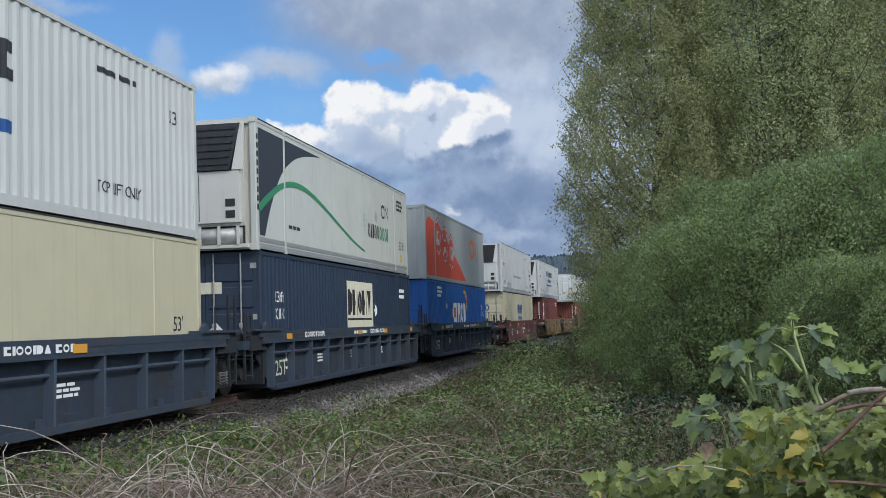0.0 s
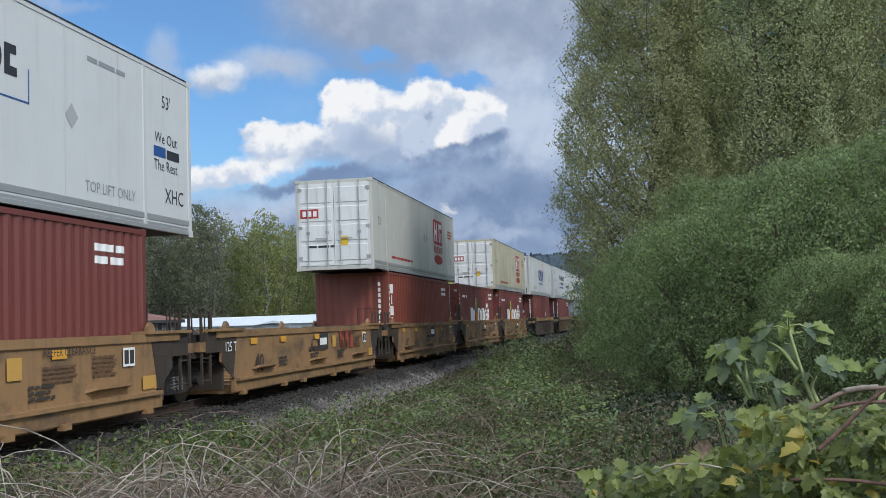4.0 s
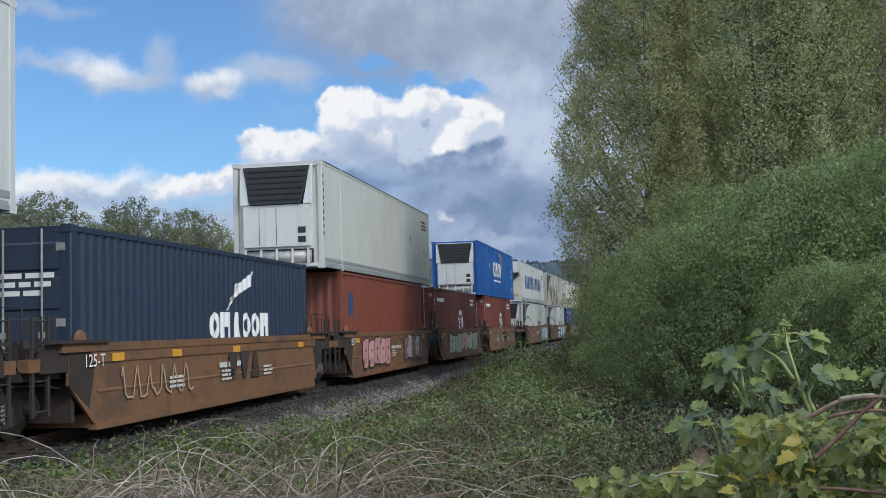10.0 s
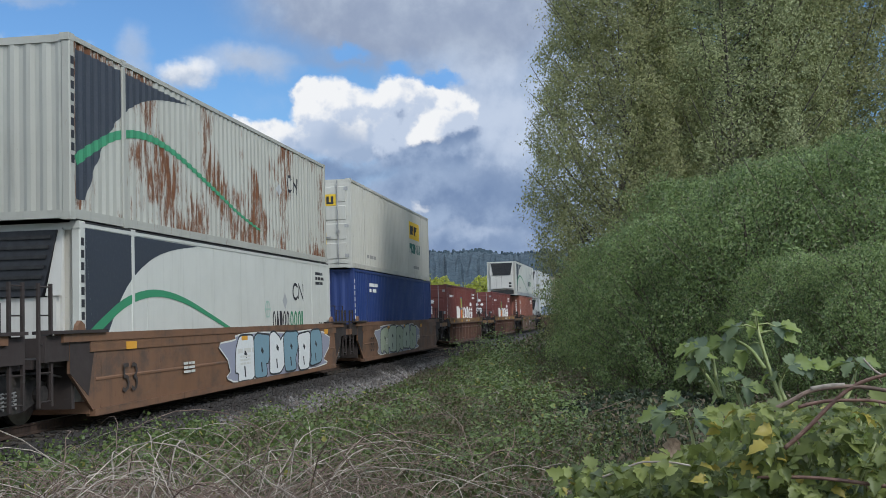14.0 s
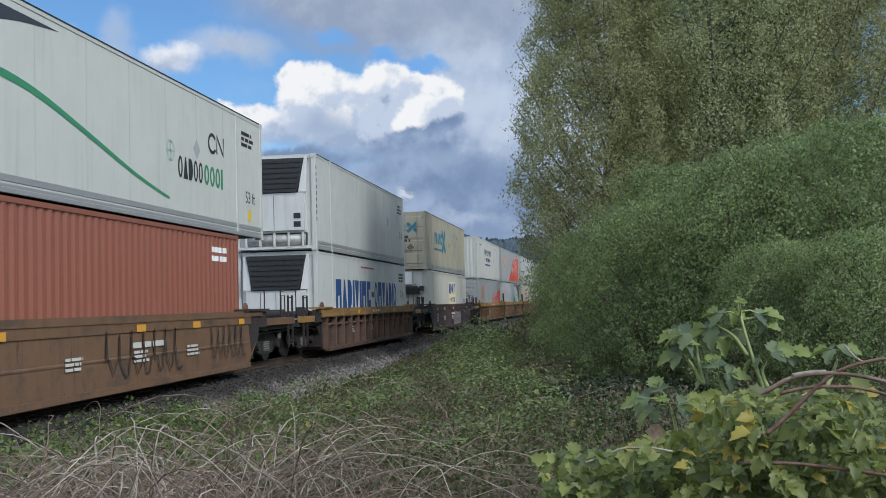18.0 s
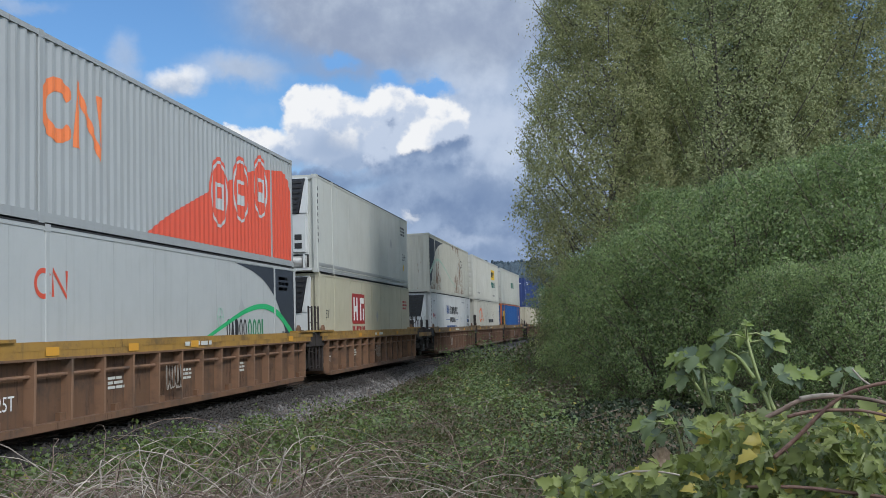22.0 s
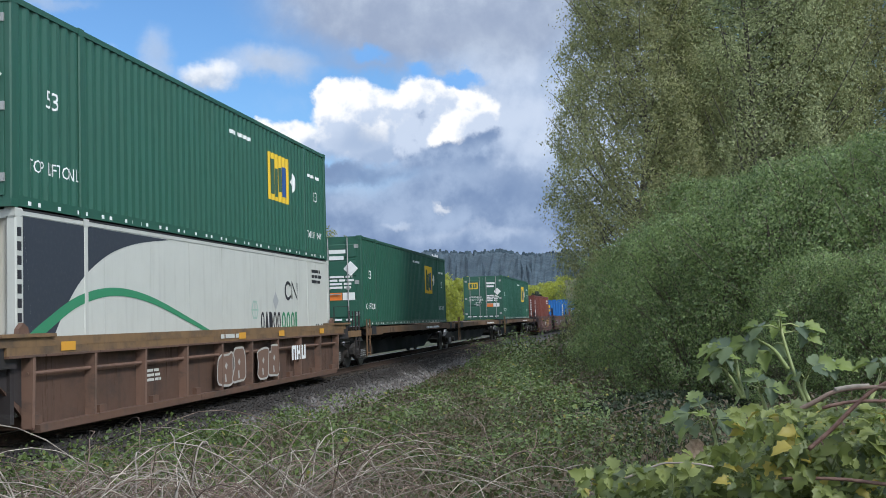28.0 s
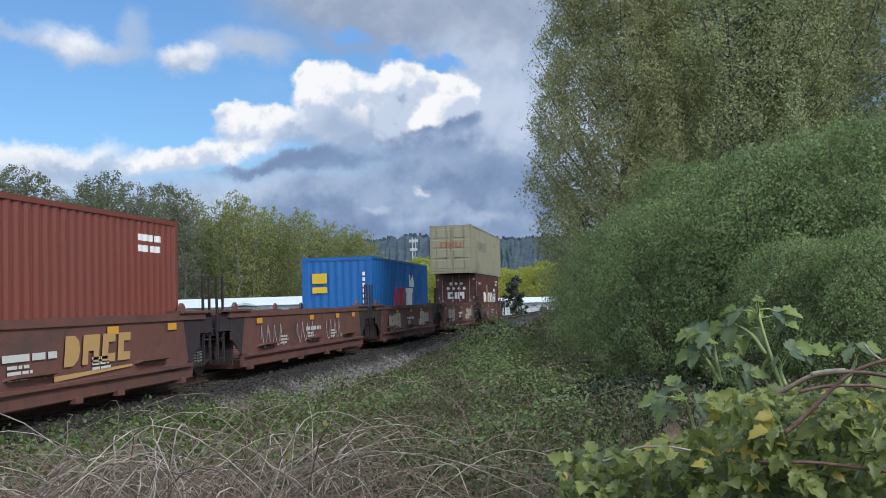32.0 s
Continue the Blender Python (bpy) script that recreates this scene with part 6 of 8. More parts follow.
# 15, 16
zed(262.8, "red oxide 40 ft container with white spots", factor=False)
amar(mid(270.5, L53), UP, "bright blue refrigerated container with white trade name", BLUE, CHALK)
zed(278.4, "red oxide 40 ft container under a blue one", factor=False)
# 17
maritime(mid(291.75, L53), UP, "white refrigerated container with blue trade name and bulging unit", end="reefer", style=2)
cool_reefer(mid(291.9, L53), LOW, "white refrigerated container with green sweep above graffiti")
# 18
cool_reefer(mid(311.1, L53), UP, "rust-stained pale corrugated container with green sweep", corrugated=True, rust=0.75, base=(0.5, 0.5, 0.44), end="corr", dirt=0.6)
cool_reefer(mid(311.4, L53), LOW, "white refrigerated container with dark corner and green sweep")
# 19
hunt(mid(330.6, L53), UP, "off-white corrugated container with yellow sign and doors", end="doors", rust=0.12)
b = ride(container("royal blue corrugated 53 ft container", L53, ROYAL, True, "corr", 2.9, 0.0, 0.2), mid(330.8, L53), LOW)
marks(b, bars(2.4, 2.1, 1.5, 0.4, 2, 104) + [rect(0.03, 2.4 - 0.2 * i, 0.1, 0.13) for i in range(9)], CHALK, "number_strip", lift=0.018)
marks(b, text("53", 0.9, 0.5, 0.26) + text("53", 14.9, 0.5, 0.26), CHALK, "writing")
# 20, 21
zed(358.2, "red oxide 40 ft container with white spots on its doors")
zed(379.5, "red oxide 40 ft container alone on its car")
# 22
cool_reefer(mid(391.4, L53), UP, "white refrigerated container with green sweep and black bumper", low="black")
lessor(399.4, "brick red 40 ft container", BRICK, 0.05, "corr")
# 24
plain_reefer(mid(413.15, L53), UP, "plain white refrigerated container", (0.70, 0.71, 0.68))
maritime(mid(413.2, L53), LOW, "white refrigerated container with dark blue trade name", end="reefer")
# 25
b = ride(container("cream weathered container with teal trade name and doors", L53, (0.56, 0.51, 0.37), False, "doors", 3.0, 0.16, 1.0, rail=SILVER), mid(435.9, L53), UP)
teal = (0.03, 0.20, 0.28)
marks(b, shapes("tdvns", 3.0, 1.5, 3.0, 0.6, 0.12), teal, "trade_name")
marks(b, band([(5.9, 1.1), (7.2, 2.3)], 0.45), teal, "trade_name")
marks(b, band([(5.9, 2.3), (6.33, 1.9)], 0.45) + band([(6.77, 1.5), (7.2, 1.1)], 0.45), teal, "trade_name", lift=0.009)
marks(b, bars(3.0, 1.1, 2.8, 0.18, 1, 106), teal, "writing_strip")
for k in range(3):
    marks(b, ring(11.5 + 0.25 * k, 1.0 + 0.1 * k, 2.0 - 0.3 * k, 1.5 - 0.2 * k, 0.03, 40, 0.0, 0.5), teal, "fine_arc")
    marks(b, band(sweep_curve([(9.8 + k, 0.4), (11.2 + k * 0.4, 1.6), (12.6 - k * 0.2, 2.3)]), 0.03), teal, "fine_arc")
marks(b, diamond(8.6, 1.6, 0.2) + diamond(9.1, 1.65, 0.2), (0.35, 0.28, 0.15), "placard_holder")
marks(b, shapes("tdvns", 0.25, 2.0, 1.3, 0.32) + band([(1.6, 1.95), (2.1, 2.4)], 0.16), teal, "trade_name", end=True)
marks(b, band([(1.6, 2.4), (1.76, 2.25)], 0.16) + band([(1.94, 2.1), (2.1, 1.95)], 0.16), teal, "trade_name", end=True, lift=0.046)
marks(b, bars(0.3, 1.4, 1.7, 0.4, 2, 108), INK, "writing_strip", end=True)
marks(b, [rect(1.15, 0.9, 0.28, 0.34)], YELLOW, "caution_label", end=True)
marks(b, diamond(0.55, 1.15, 0.2) + diamond(1.75, 1.15, 0.2), (0.2, 0.13, 0.08), "placard_holder", end=True)
b = ride(container("off-white corrugated container with cream trade sign", L53, (0.62, 0.61, 0.54), True, "reefer", 2.9, 0.04, 0.45, low="none", style=2), mid(436.1, L53), LOW)
marks(b, [rect(8.0, 0.9, 3.0, 1.5)], (0.70, 0.62, 0.38), "cream_sign")
marks(b, shapes("ddiodit", 8.2, 1.7, 2.6, 0.6) + shapes("iooistios", 8.3, 1.2, 2.4, 0.28), SIGN_BLUE, "sign_face", lift=0.009)
marks(b, text("53 ft", 14.8, 1.2, 0.26) + text("XHC", 14.8, 0.85, 0.26), INK, "writing")
# 26
pro_reefer(mid(459.0, L53), UP, "white corrugated container with blue and black trade name", corrugated=True)
red_corner(mid(459.1, L53), LOW, "grey smooth-sided container with coral emblem and pictograms", mirror=True, corrugated=False, base=(0.40, 0.42, 0.42), small=True)
# 27
red_corner(mid(477.1, L53), UP, "grey corrugated container with coral corner at its far end", mirror=True)
cool_reefer(mid(477.3, L53), LOW, "pale grey container with dark far corner and green sweep", mirror=True, base=(0.55, 0.57, 0.56), end="doors", swoosh=(0.02, 0.4, 0.14))
# 28
plain_reefer(mid(496.0, L53), UP, "plain pale refrigerated container above a cream one", (0.66, 0.67, 0.62))
hr(mid(496.1, L53), LOW, "cream refrigerated container with red trade sign low on its side", (0.62, 0.58, 0.43), end="reefer", at_u=4.6, where=0.72)
# 29
cool_reefer(mid(518.6, L53), UP, "rust-stained corrugated container with dark corner", corrugated=True, rust=0.6, base=(0.55, 0.54, 0.46), end="corr", dirt=0.55, swoosh=(0.3, 0.42, 0.34))
pro_reefer(mid(518.8, L53), LOW, "white refrigerated container with trade name above brown car")
# 30
hunt(mid(537.0, L53), UP, "off-white ribbed-end container with yellow sign", end="louvre")
b = ride(container("rust-stained off-white corrugated container with orange emblem", L53, (0.60, 0.58, 0.50), True, "corr", 2.9, 0.4, 0.5), mid(537.2, L53), LOW)
marks(b, ring(3.6, 1.85, 0.6, 0.5, 0.17, 20, 0.1, 0.8) + band([(4.3, 1.4), (4.3, 2.3), (5.3, 1.4), (5.3, 2.3)], 0.18), (0.7, 0.16, 0.05), "round_emblem")
marks(b, bars(8.5, 1.25, 3.2, 0.4, 1, 111), INK, "writing_strip")
# 31
b = ride(container("off-white corrugated container with small dark emblem", L53, (0.60, 0.60, 0.54), True, "doors", 3.0, 0.08, 0.45), mid(555.6, L53), UP)
marks(b, blocks(8.0, 1.5, 2.6, 0.5, 6, seed=112), (0.04, 0.13, 0.1), "trade_name")
b = ride(container("blue corrugated container with orange posts", L53, (0.015, 0.09, 0.30), True, "corr", 2.9, 0.0, 0.25, post=(0.5, 0.13, 0.05)), mid(555.5, L53), LOW)
marks(b, [rect(1.2, 1.0, 1.3, 1.3)], YELLOW, "yellow_sign")
marks(b, text("53", 14.5, 1.35, 0.6), CHALK, "writing")
# 32
b = ride(container("royal blue corrugated container with white emblem on its end", L53, ROYAL, True, "corr", 3.0, 0.0, 0.2), mid(577.6, L53), UP)
marks(b, ring(0.55, 2.4, 0.22, 0.22, 0.05, 20) + bars(0.95, 2.32, 1.2, 0.16, 1, 113), CHALK, "round_emblem", end=True)
marks(b, text("53'", 1.05, 1.45, 0.26), CHALK, "writing", end=True)
marks(b, text("53", 0.9, 1.5, 0.26) + text("53", 14.9, 1.3, 0.26), CHALK, "writing")
marks(b, [rect(0.03, 2.5 - 0.2 * i, 0.1, 0.13) for i in range(10)] + bars(2.3, 2.35, 1.4, 0.28, 2, 114), CHALK, "number_strip", lift=0.018)
b = ride(container("cream corrugated 53 ft container", L53, (0.66, 0.58, 0.43), True, "corr", 2.9, 0.03, 0.35), mid(577.2, L53), LOW)
marks(b, bars(0.9, 2.1, 1.0, 0.4, 2, 115), INK, "number_strip", end=True)
marks(b, diamond(0.6, 1.9, 0.22), (0.3, 0.2, 0.1), "placard_holder", end=True)
marks(b, diamond(8.8, 1.6, 0.24), (0.3, 0.25, 0.15), "placard_holder")
# 33
emp(mid(600.4, L53), UP, "dark green corrugated container with yellow sign on a white one")
cool_reefer(mid(600.5, L53), LOW, "white refrigerated container with green sweep under a green one")
# 34, 35
emp(mid(620.6, L53), DECK, "dark green corrugated container on a low spine car")
emp(mid(658.8, L53), DECK, "dark green corrugated container near the end of the train")
# 36
lessor(685.6, "red oxide 40 ft container with white block lettering", (0.19, 0.05, 0.035))
# 38
b = iso40(715.8, "bright blue 40 ft container with white and red shapes", (0.01, 0.16, 0.50), 0.0, "corr")
marks(b, [rect(0.35, 1.95, 0.55, 0.36), rect(0.35, 1.6, 0.55, 0.22)], YELLOW, "caution_label", end=True)
marks(b, [rect(2.2, 2.2 - 0.2 * i, 0.1, 0.13) for i in range(9)], CHALK, "number_strip", end=True)
marks(b, blocks(4.2, 0.95, 2.2, 0.85, 3, seed=116), (0.55, 0.03, 0.02), "trade_name")
marks(b, blocks(6.6, 0.95, 1.9, 0.85, 3, seed=117) + [[(7.4, 1.85), (8.6, 1.85), (8.4, 2.5), (8.0, 2.05), (7.6, 2.4)]], CHALK, "trade_name")
# 39
b = ride(container("weathered tan container with closed doors at the train's end", L53, TAN, True, "doors", 3.0, 0.3, 0.6), 746.5, UP)
marks(b, blocks(0.6, 1.6, 1.4, 0.35, 3, seed=118), (0.35, 0.14, 0.08), "trade_name", end=True)
marks(b, blocks(3.0, 1.5, 4.5, 0.6, 5, seed=119), (0.2, 0.19, 0.15), "trade_name")
zed(746.3, "dark maroon 40 ft container on the last unit", factor=True, col=(0.10, 0.03, 0.025))


# the cars under them: (middle of the well, well length, front, back platforms, trucks ...)
def unit(label, s, well, front, back, trucks, **more):
    return ride(well_unit(label, more.pop("col"), well, front - s, back - s, trucks=[t - s for t in trucks], **more), s)


W53, W40 = 16.55, 12.5
YEL = (0.62, 0.30, 0.03)


def lading(car, col, seed, size="53", n=3):
    """Stencils and yellow reflectors along a car."""
    well, high, style = CAR_WALLS[car.name]
    x = 1.572 if style == "ribbed" else 1.556
    marks_z = high - (0.21 if style == "ribbed" else 0.3)
    car_marks(car, [rect(well * (k + 0.4 + 0.12 * math.sin(seed + 2.0 * k)) / 5, marks_z, 0.42, 0.13) for k in range(5) if (seed + k) % 4], YEL, "reflector", "yellow reflector", x)
    car_marks(car, bars(well * 0.44, high - 0.62 if style != "ribbed" else marks_z, 1.5, 0.17 if style != "ribbed" else 0.14, 1, seed), col, "number_strip", x=1.57 if style == "ribbed" else 1.556)
    deep = 1.406 if style == "ribbed" else 1.557
    if size:
        car_marks(car, text(size, 1.5, 0.45, 0.42), col, "writing", x=deep)
    for k in range(n):
        car_marks(car, bars(well * (0.25 + 0.6 * k / n), 0.5, 0.7, 0.24, 3, seed + k), col, "writing_strip", x=deep)


PALE, DARK = (0.55, 0.55, 0.5), (0.04, 0.03, 0.025)
fec = dict(col=FEC_BLUE, style="ribbed", rust=0.02, ribs=12)
for s, front, back, tr in ((12.1, 1.9, 21.6, (1.9,)), (31.65, 21.9, 41.2, (21.75,)), (51.4, 41.5, 61.9, (41.35, 60.6))):
    c = unit("dark blue articulated well car with orange reflectors", s, W53, front, back, tr, **fec)
    lading(c, CHALK, int(s), "53")
    car_marks(c, shapes("sooiotoon", 2.6, 1.17, 1.7, 0.13) + shapes("siooidv sod", 9.2, 1.17, 1.9, 0.12), CHALK, "trade_name", x=1.568)
    car_marks(c, text("25T", 0.35, 0.35, 0.36), (0.6, 0.58, 0.4), "writing", x=1.557)
c = unit("maroon 53 ft well car with yellow reflectors", 75.3, W53, 64.2, 86.2, (65.4, 85.1), col=MAROON, style="smooth", rust=0.15)
lading(c, PALE, 5)
ttx = dict(col=TTX_TAN, style="ttx40", rust=0.18)
five = (96.75, 112.3, 127.9, 143.0, 158.0)
for i, s in enumerate(five):
    front = s - 9.4 if i == 0 else (five[i - 1] + s) / 2 + 0.15
    back = s + 9.4 if i == 4 else (five[i + 1] + s) / 2 - 0.15
    tr = [front + 1.3 if i == 0 else front - 0.15] + ([back - 1.3] if i == 4 else [])
    c = unit("tan articulated 40 ft well car" + (" with an empty well" if i == 1 else ""), s, W40, front, back, tr, brake_wheel=(i == 0), **ttx)
    lading(c, DARK, 20 + i, "40")
    car_marks(c, text("REEFER CLEARANCE", 8.5, 1.1, 0.12), DARK, "writing", x=1.557)
    car_marks(c, [rect(10.9, 0.86, 0.42, 0.3)], CHALK, "placard", "white placard with dark squares", x=1.557)
    car_marks(c, [rect(10.94, 0.9, 0.15, 0.22), rect(11.13, 0.9, 0.15, 0.22)], DARK, "placard_face", x=1.56)
    car_marks(c, [rect(6.3, 0.78, 0.9, 0.42)], (0.03, 0.03, 0.03), "number_panel", "black panel with pale bars", x=1.554)
    car_marks(c, [rect(7.6, 0.82, 0.36, 0.3), rect(11.6, 0.45, 0.5, 0.22)], (0.5, 0.28, 0.06), "fresh_patch", "brighter ochre paint patch", x=1.554)
    car_marks(c, bars(8.5, 0.72, 1.0, 0.26, 4, 300 + i) + bars(9.9, 0.74, 0.8, 0.34, 5, 310 + i), (0.12, 0.06, 0.03), "writing_strip", x=1.557)
    car_marks(c, text("ABCDE"[(i + 1) % 5], 5.7, 0.85, 0.26), DARK, "writing", x=1.557)
    car_marks(c, bars(6.42, 0.84, 0.66, 0.3, 1, 320 + i), CHALK, "number_strip", x=1.56)
    if i == 1:
        car_marks(c, shapes("ttv", 8.3, 0.75, 1.6, 0.5), (0.30, 0.05, 0.03), "trade_name", x=1.557)
        car_marks(c, text("125 T", -0.25, 0.95, 0.2), CHALK, "writing", x=1.557)
for s, seed in ((177.7, 31), (197.1, 32)):
    c = unit("weathered brown 40 ft well car with yellow top chord", s, 12.8, s - 9.6, s + 9.6, (s - 8.3, s + 8.3), col=(0.085, 0.052, 0.038) if seed == 31 else (0.16, 0.085, 0.045), style="ribbed", chord=(0.38, 0.2, 0.055), rust=0.4, ribs=11, brake_wheel=True)
    lading(c, PALE if seed == 31 else DARK, seed, "40")
five = (216.3, 231.9, 247.6, 262.8, 278.4)
paints = {216.3: ([(0.45, 0.42, 0.25), (0.3, 0.3, 0.22)], 8.6, 3.2), 247.6: ([(0.5, 0.25, 0.24), (0.55, 0.3, 0.3)], 1.5, 3.8), 262.8: ([(0.45, 0.42, 0.33), (0.32, 0.4, 0.28), (0.5, 0.28, 0.25)], 2.2, 8.5)}
for i, s in enumerate(five):
    front = s - 9.3 if i == 0 else (five[i - 1] + s) / 2 + 0.15
    back = s + 9.3 if i == 4 else (five[i + 1] + s) / 2 - 0.15
    tr = [front + 1.3 if i == 0 else front - 0.15] + ([back - 1.3] if i == 4 else [])
    c = unit("rusty brown articulated well car" + (" covered with spray paint" if s in paints else ""), s, W40, front, back, tr, col=(0.25, 0.105, 0.04), style="smooth", rust=0.3, brake_wheel=(i == 0))
    lading(c, PALE, 40 + i, "")
    car_marks(c, text("125-T", 0.05, 1.0, 0.2), CHALK, "writing", x=1.557)
    if s in paints:
        graffiti(c, paints[s][1], 0.25, paints[s][2], 0.95, paints[s][0], DARK, int(s), 5)
    if s == 247.6:
        graffiti(c, 7.6, 0.3, 3.4, 0.9, [(0.22, 0.12, 0.13), (0.42, 0.38, 0.38)], DARK, 9, 5)
    if s in (231.9, 278.4):
        car_marks(c, shapes("ttv", 6.0, 0.5, 2.0, 0.55), DARK, "trade_name", x=1.557)
        scrawl(c, 1.2, 0.4, 3.0, 0.6, (0.4, 0.3, 0.2), int(s))
three = (299.9, 319.2, 338.8)
tags = {299.9: ([(0.42, 0.52, 0.52), (0.5, 0.58, 0.57)], 11.0, 4.6, 5), 319.2: ([(0.62, 0.64, 0.62), (0.16, 0.27, 0.32)], 7.2, 7.2, 6), 338.8: ([(0.33, 0.38, 0.28), (0.38, 0.43, 0.34)], 3.2, 7.2, 5)}
for i, s in enumerate(three):
    front = s - 11.2 if i == 0 else (three[i - 1] + s) / 2 + 0.15
    back = s + 11.0 if i == 2 else (three[i + 1] + s) / 2 - 0.15
    tr = [front + 1.4 if i == 0 else front - 0.15] + ([back - 1.4] if i == 2 else [])
    c = unit("brown 53 ft articulated well car with large spray paint", s, W53, front, back, tr, col=(0.225, 0.10, 0.045), style="smooth", rust=0.22)
    lading(c, PALE, 50 + i, "")
    car_marks(c, text("53", 1.4, 0.35, 0.5), DARK, "writing", x=1.557)
    graffiti(c, tags[s][1], 0.12, tags[s][2], 1.1, tags[s][0], (0.03, 0.035, 0.04), int(s), tags[s][3], (0.26, 0.27, 0.33))
for s, seed in ((358.2, 61), (379.5, 62)):
    c = unit("dark brown 40 ft well car with stub ribs", s, 12.8, s - 9.7, s + 9.7, (s - 8.4, s + 8.4), col=(0.14, 0.06, 0.035), style="ribbed", chord=(0.30, 0.14, 0.045), rust=0.35, ribs=11, brake_wheel=True)
    lading(c, PALE, seed, "")
c = unit("orange-brown 40 ft well car with black spray paint", 399.4, 13.0, 389.2, 409.7, (390.6, 408.3), col=(0.21, 0.1, 0.045), style="smooth", rust=0.3)
lading(c, PALE, 63, "")
scrawl(c, 4.6, 0.25, 3.6, 0.9, DARK, 3, 7)
scrawl(c, 9.8, 0.3, 2.4, 0.8, DARK, 4, 6)
ribbed = dict(style="ribbed", rust=0.35, ribs=15)
c = unit("rusty brown ribbed 53 ft well car", 421.3, W53, 410.6, 432.4, (412.0, 431.0), col=(0.13, 0.062, 0.035), chord=(0.4, 0.19, 0.045), **ribbed)
lading(c, PALE, 64, "")
c = unit("dark maroon smooth 53 ft well car", 444.1, W53, 433.0, 455.4, (434.3, 454.1), col=(0.06, 0.022, 0.02), style="smooth", rust=0.12)
lading(c, PALE, 65, "53")
graffiti(c, 8.2, 0.2, 3.0, 0.7, [(0.16, 0.13, 0.13)], (0.3, 0.27, 0.26), 5, 4)
runs = (((467.1, 485.3, 504.1), (0.22, 0.10, 0.045), (0.48, 0.235, 0.04)), ((526.8, 545.2, 563.6), (0.17, 0.08, 0.042), (0.3, 0.16, 0.06)))
for trio, col, edge in runs:
    for i, s in enumerate(trio):
        front = s - 10.8 if i == 0 else (trio[i - 1] + s) / 2 + 0.12
        back = s + 10.8 if i == 2 else (trio[i + 1] + s) / 2 - 0.12
        tr = [front + 1.3 if i == 0 else front - 0.12] + ([back - 1.3] if i == 2 else [])
        c = unit("rust-brown ribbed articulated 53 ft well car", s, W53, front, back, tr, col=col, chord=edge, brake_wheel=(i == 0), **ribbed)
        lading(c, PALE, int(s), "")
        car_marks(c, text("25T", 0.62, 0.4, 0.22), CHALK, "writing", x=1.406)
        scrawl(c, 5.15 + 1.15 * i, 0.35, 0.85, 0.5, (0.3, 0.26, 0.22), int(s))
for s, seed in ((585.4, 66), (608.5, 67)):
    c = unit("rust-brown ribbed 53 ft well car with yellow reflectors", s, W53, s - 11.0, s + 11.0, (s - 9.7, s + 9.7), col=(0.16, 0.075, 0.042), chord=(0.27, 0.14, 0.055), brake_wheel=True, **{**ribbed, "ribs": 10})
    lading(c, PALE, seed, "")
    if seed == 67:
        for k in range(2):
            graffiti(c, 7.2 + 2.3 * k, 0.2, 1.5, 0.75, [(0.17, 0.10, 0.07)], (0.4, 0.38, 0.34), 8 + k, 2)
        car_marks(c, blocks(12.0, 0.55, 1.2, 0.35, 3, seed=4), CHALK, "trade_name", x=1.557)
for s, front, back, tr in ((629.0, 620.0, 638.6, (621.3, 638.7)), (648.0, 638.9, 657.3, (657.4,)), (667.0, 657.6, 676.4, (675.0,))):
    c = ride(flat_unit("low spine car with worn ochre deck" + (", empty" if s == 648.0 else ""), front - s, back - s, [t - s for t in tr]), s)
    car_marks(c, bars((back - front) / 2 + 2.0, 1.04, 3.0, 0.14, 1, int(s)), CHALK, "number_strip", x=1.425)
last = (685.6, 700.7, 715.8, 730.9, 746.3)
for i, s in enumerate(last):
    front = s - 8.6 if i == 0 else (last[i - 1] + s) / 2 + 0.15
    back = s + 8.6 if i == 4 else (last[i + 1] + s) / 2 - 0.15
    tr = [front + 1.2 if i == 0 else front - 0.15] + ([back - 1.2] if i == 4 else [])
    c = unit("brown articulated 40 ft well car with faded yellow marks" + (", empty" if i in (1, 3) else ""), s, W40, front, back, tr, col=BN_BROWN, style="ttx40", rust=0.15, brake_wheel=(i == 0))
    lading(c, PALE, 70 + i, "")
    if i == 0:
        car_marks(c, shapes("dnss", 7.2, 0.62, 2.4, 0.46, 0.15) + [[(6.9, 0.42), (9.6, 0.5), (9.6, 0.54), (6.9, 0.5)]], (0.45, 0.27, 0.1), "trade_name", x=1.557)
    if i == 1:
        for k in range(3):
            scrawl(c, 1.5 + 3.0 * k, 0.45, 2.0, 0.6, (0.4, 0.36, 0.36), 80 + k, 4)
    if i in (2, 3):
        graffiti(c, 1.8, 0.4, 2.2, 0.7, [(0.42, 0.36, 0.28)], (0.2, 0.12, 0.1), 12 + i, 2)
        graffiti(c, 8.5, 0.4, 2.2, 0.7, [(0.42, 0.36, 0.28), (0.3, 0.33, 0.28)], (0.2, 0.12, 0.1), 15 + i, 2)

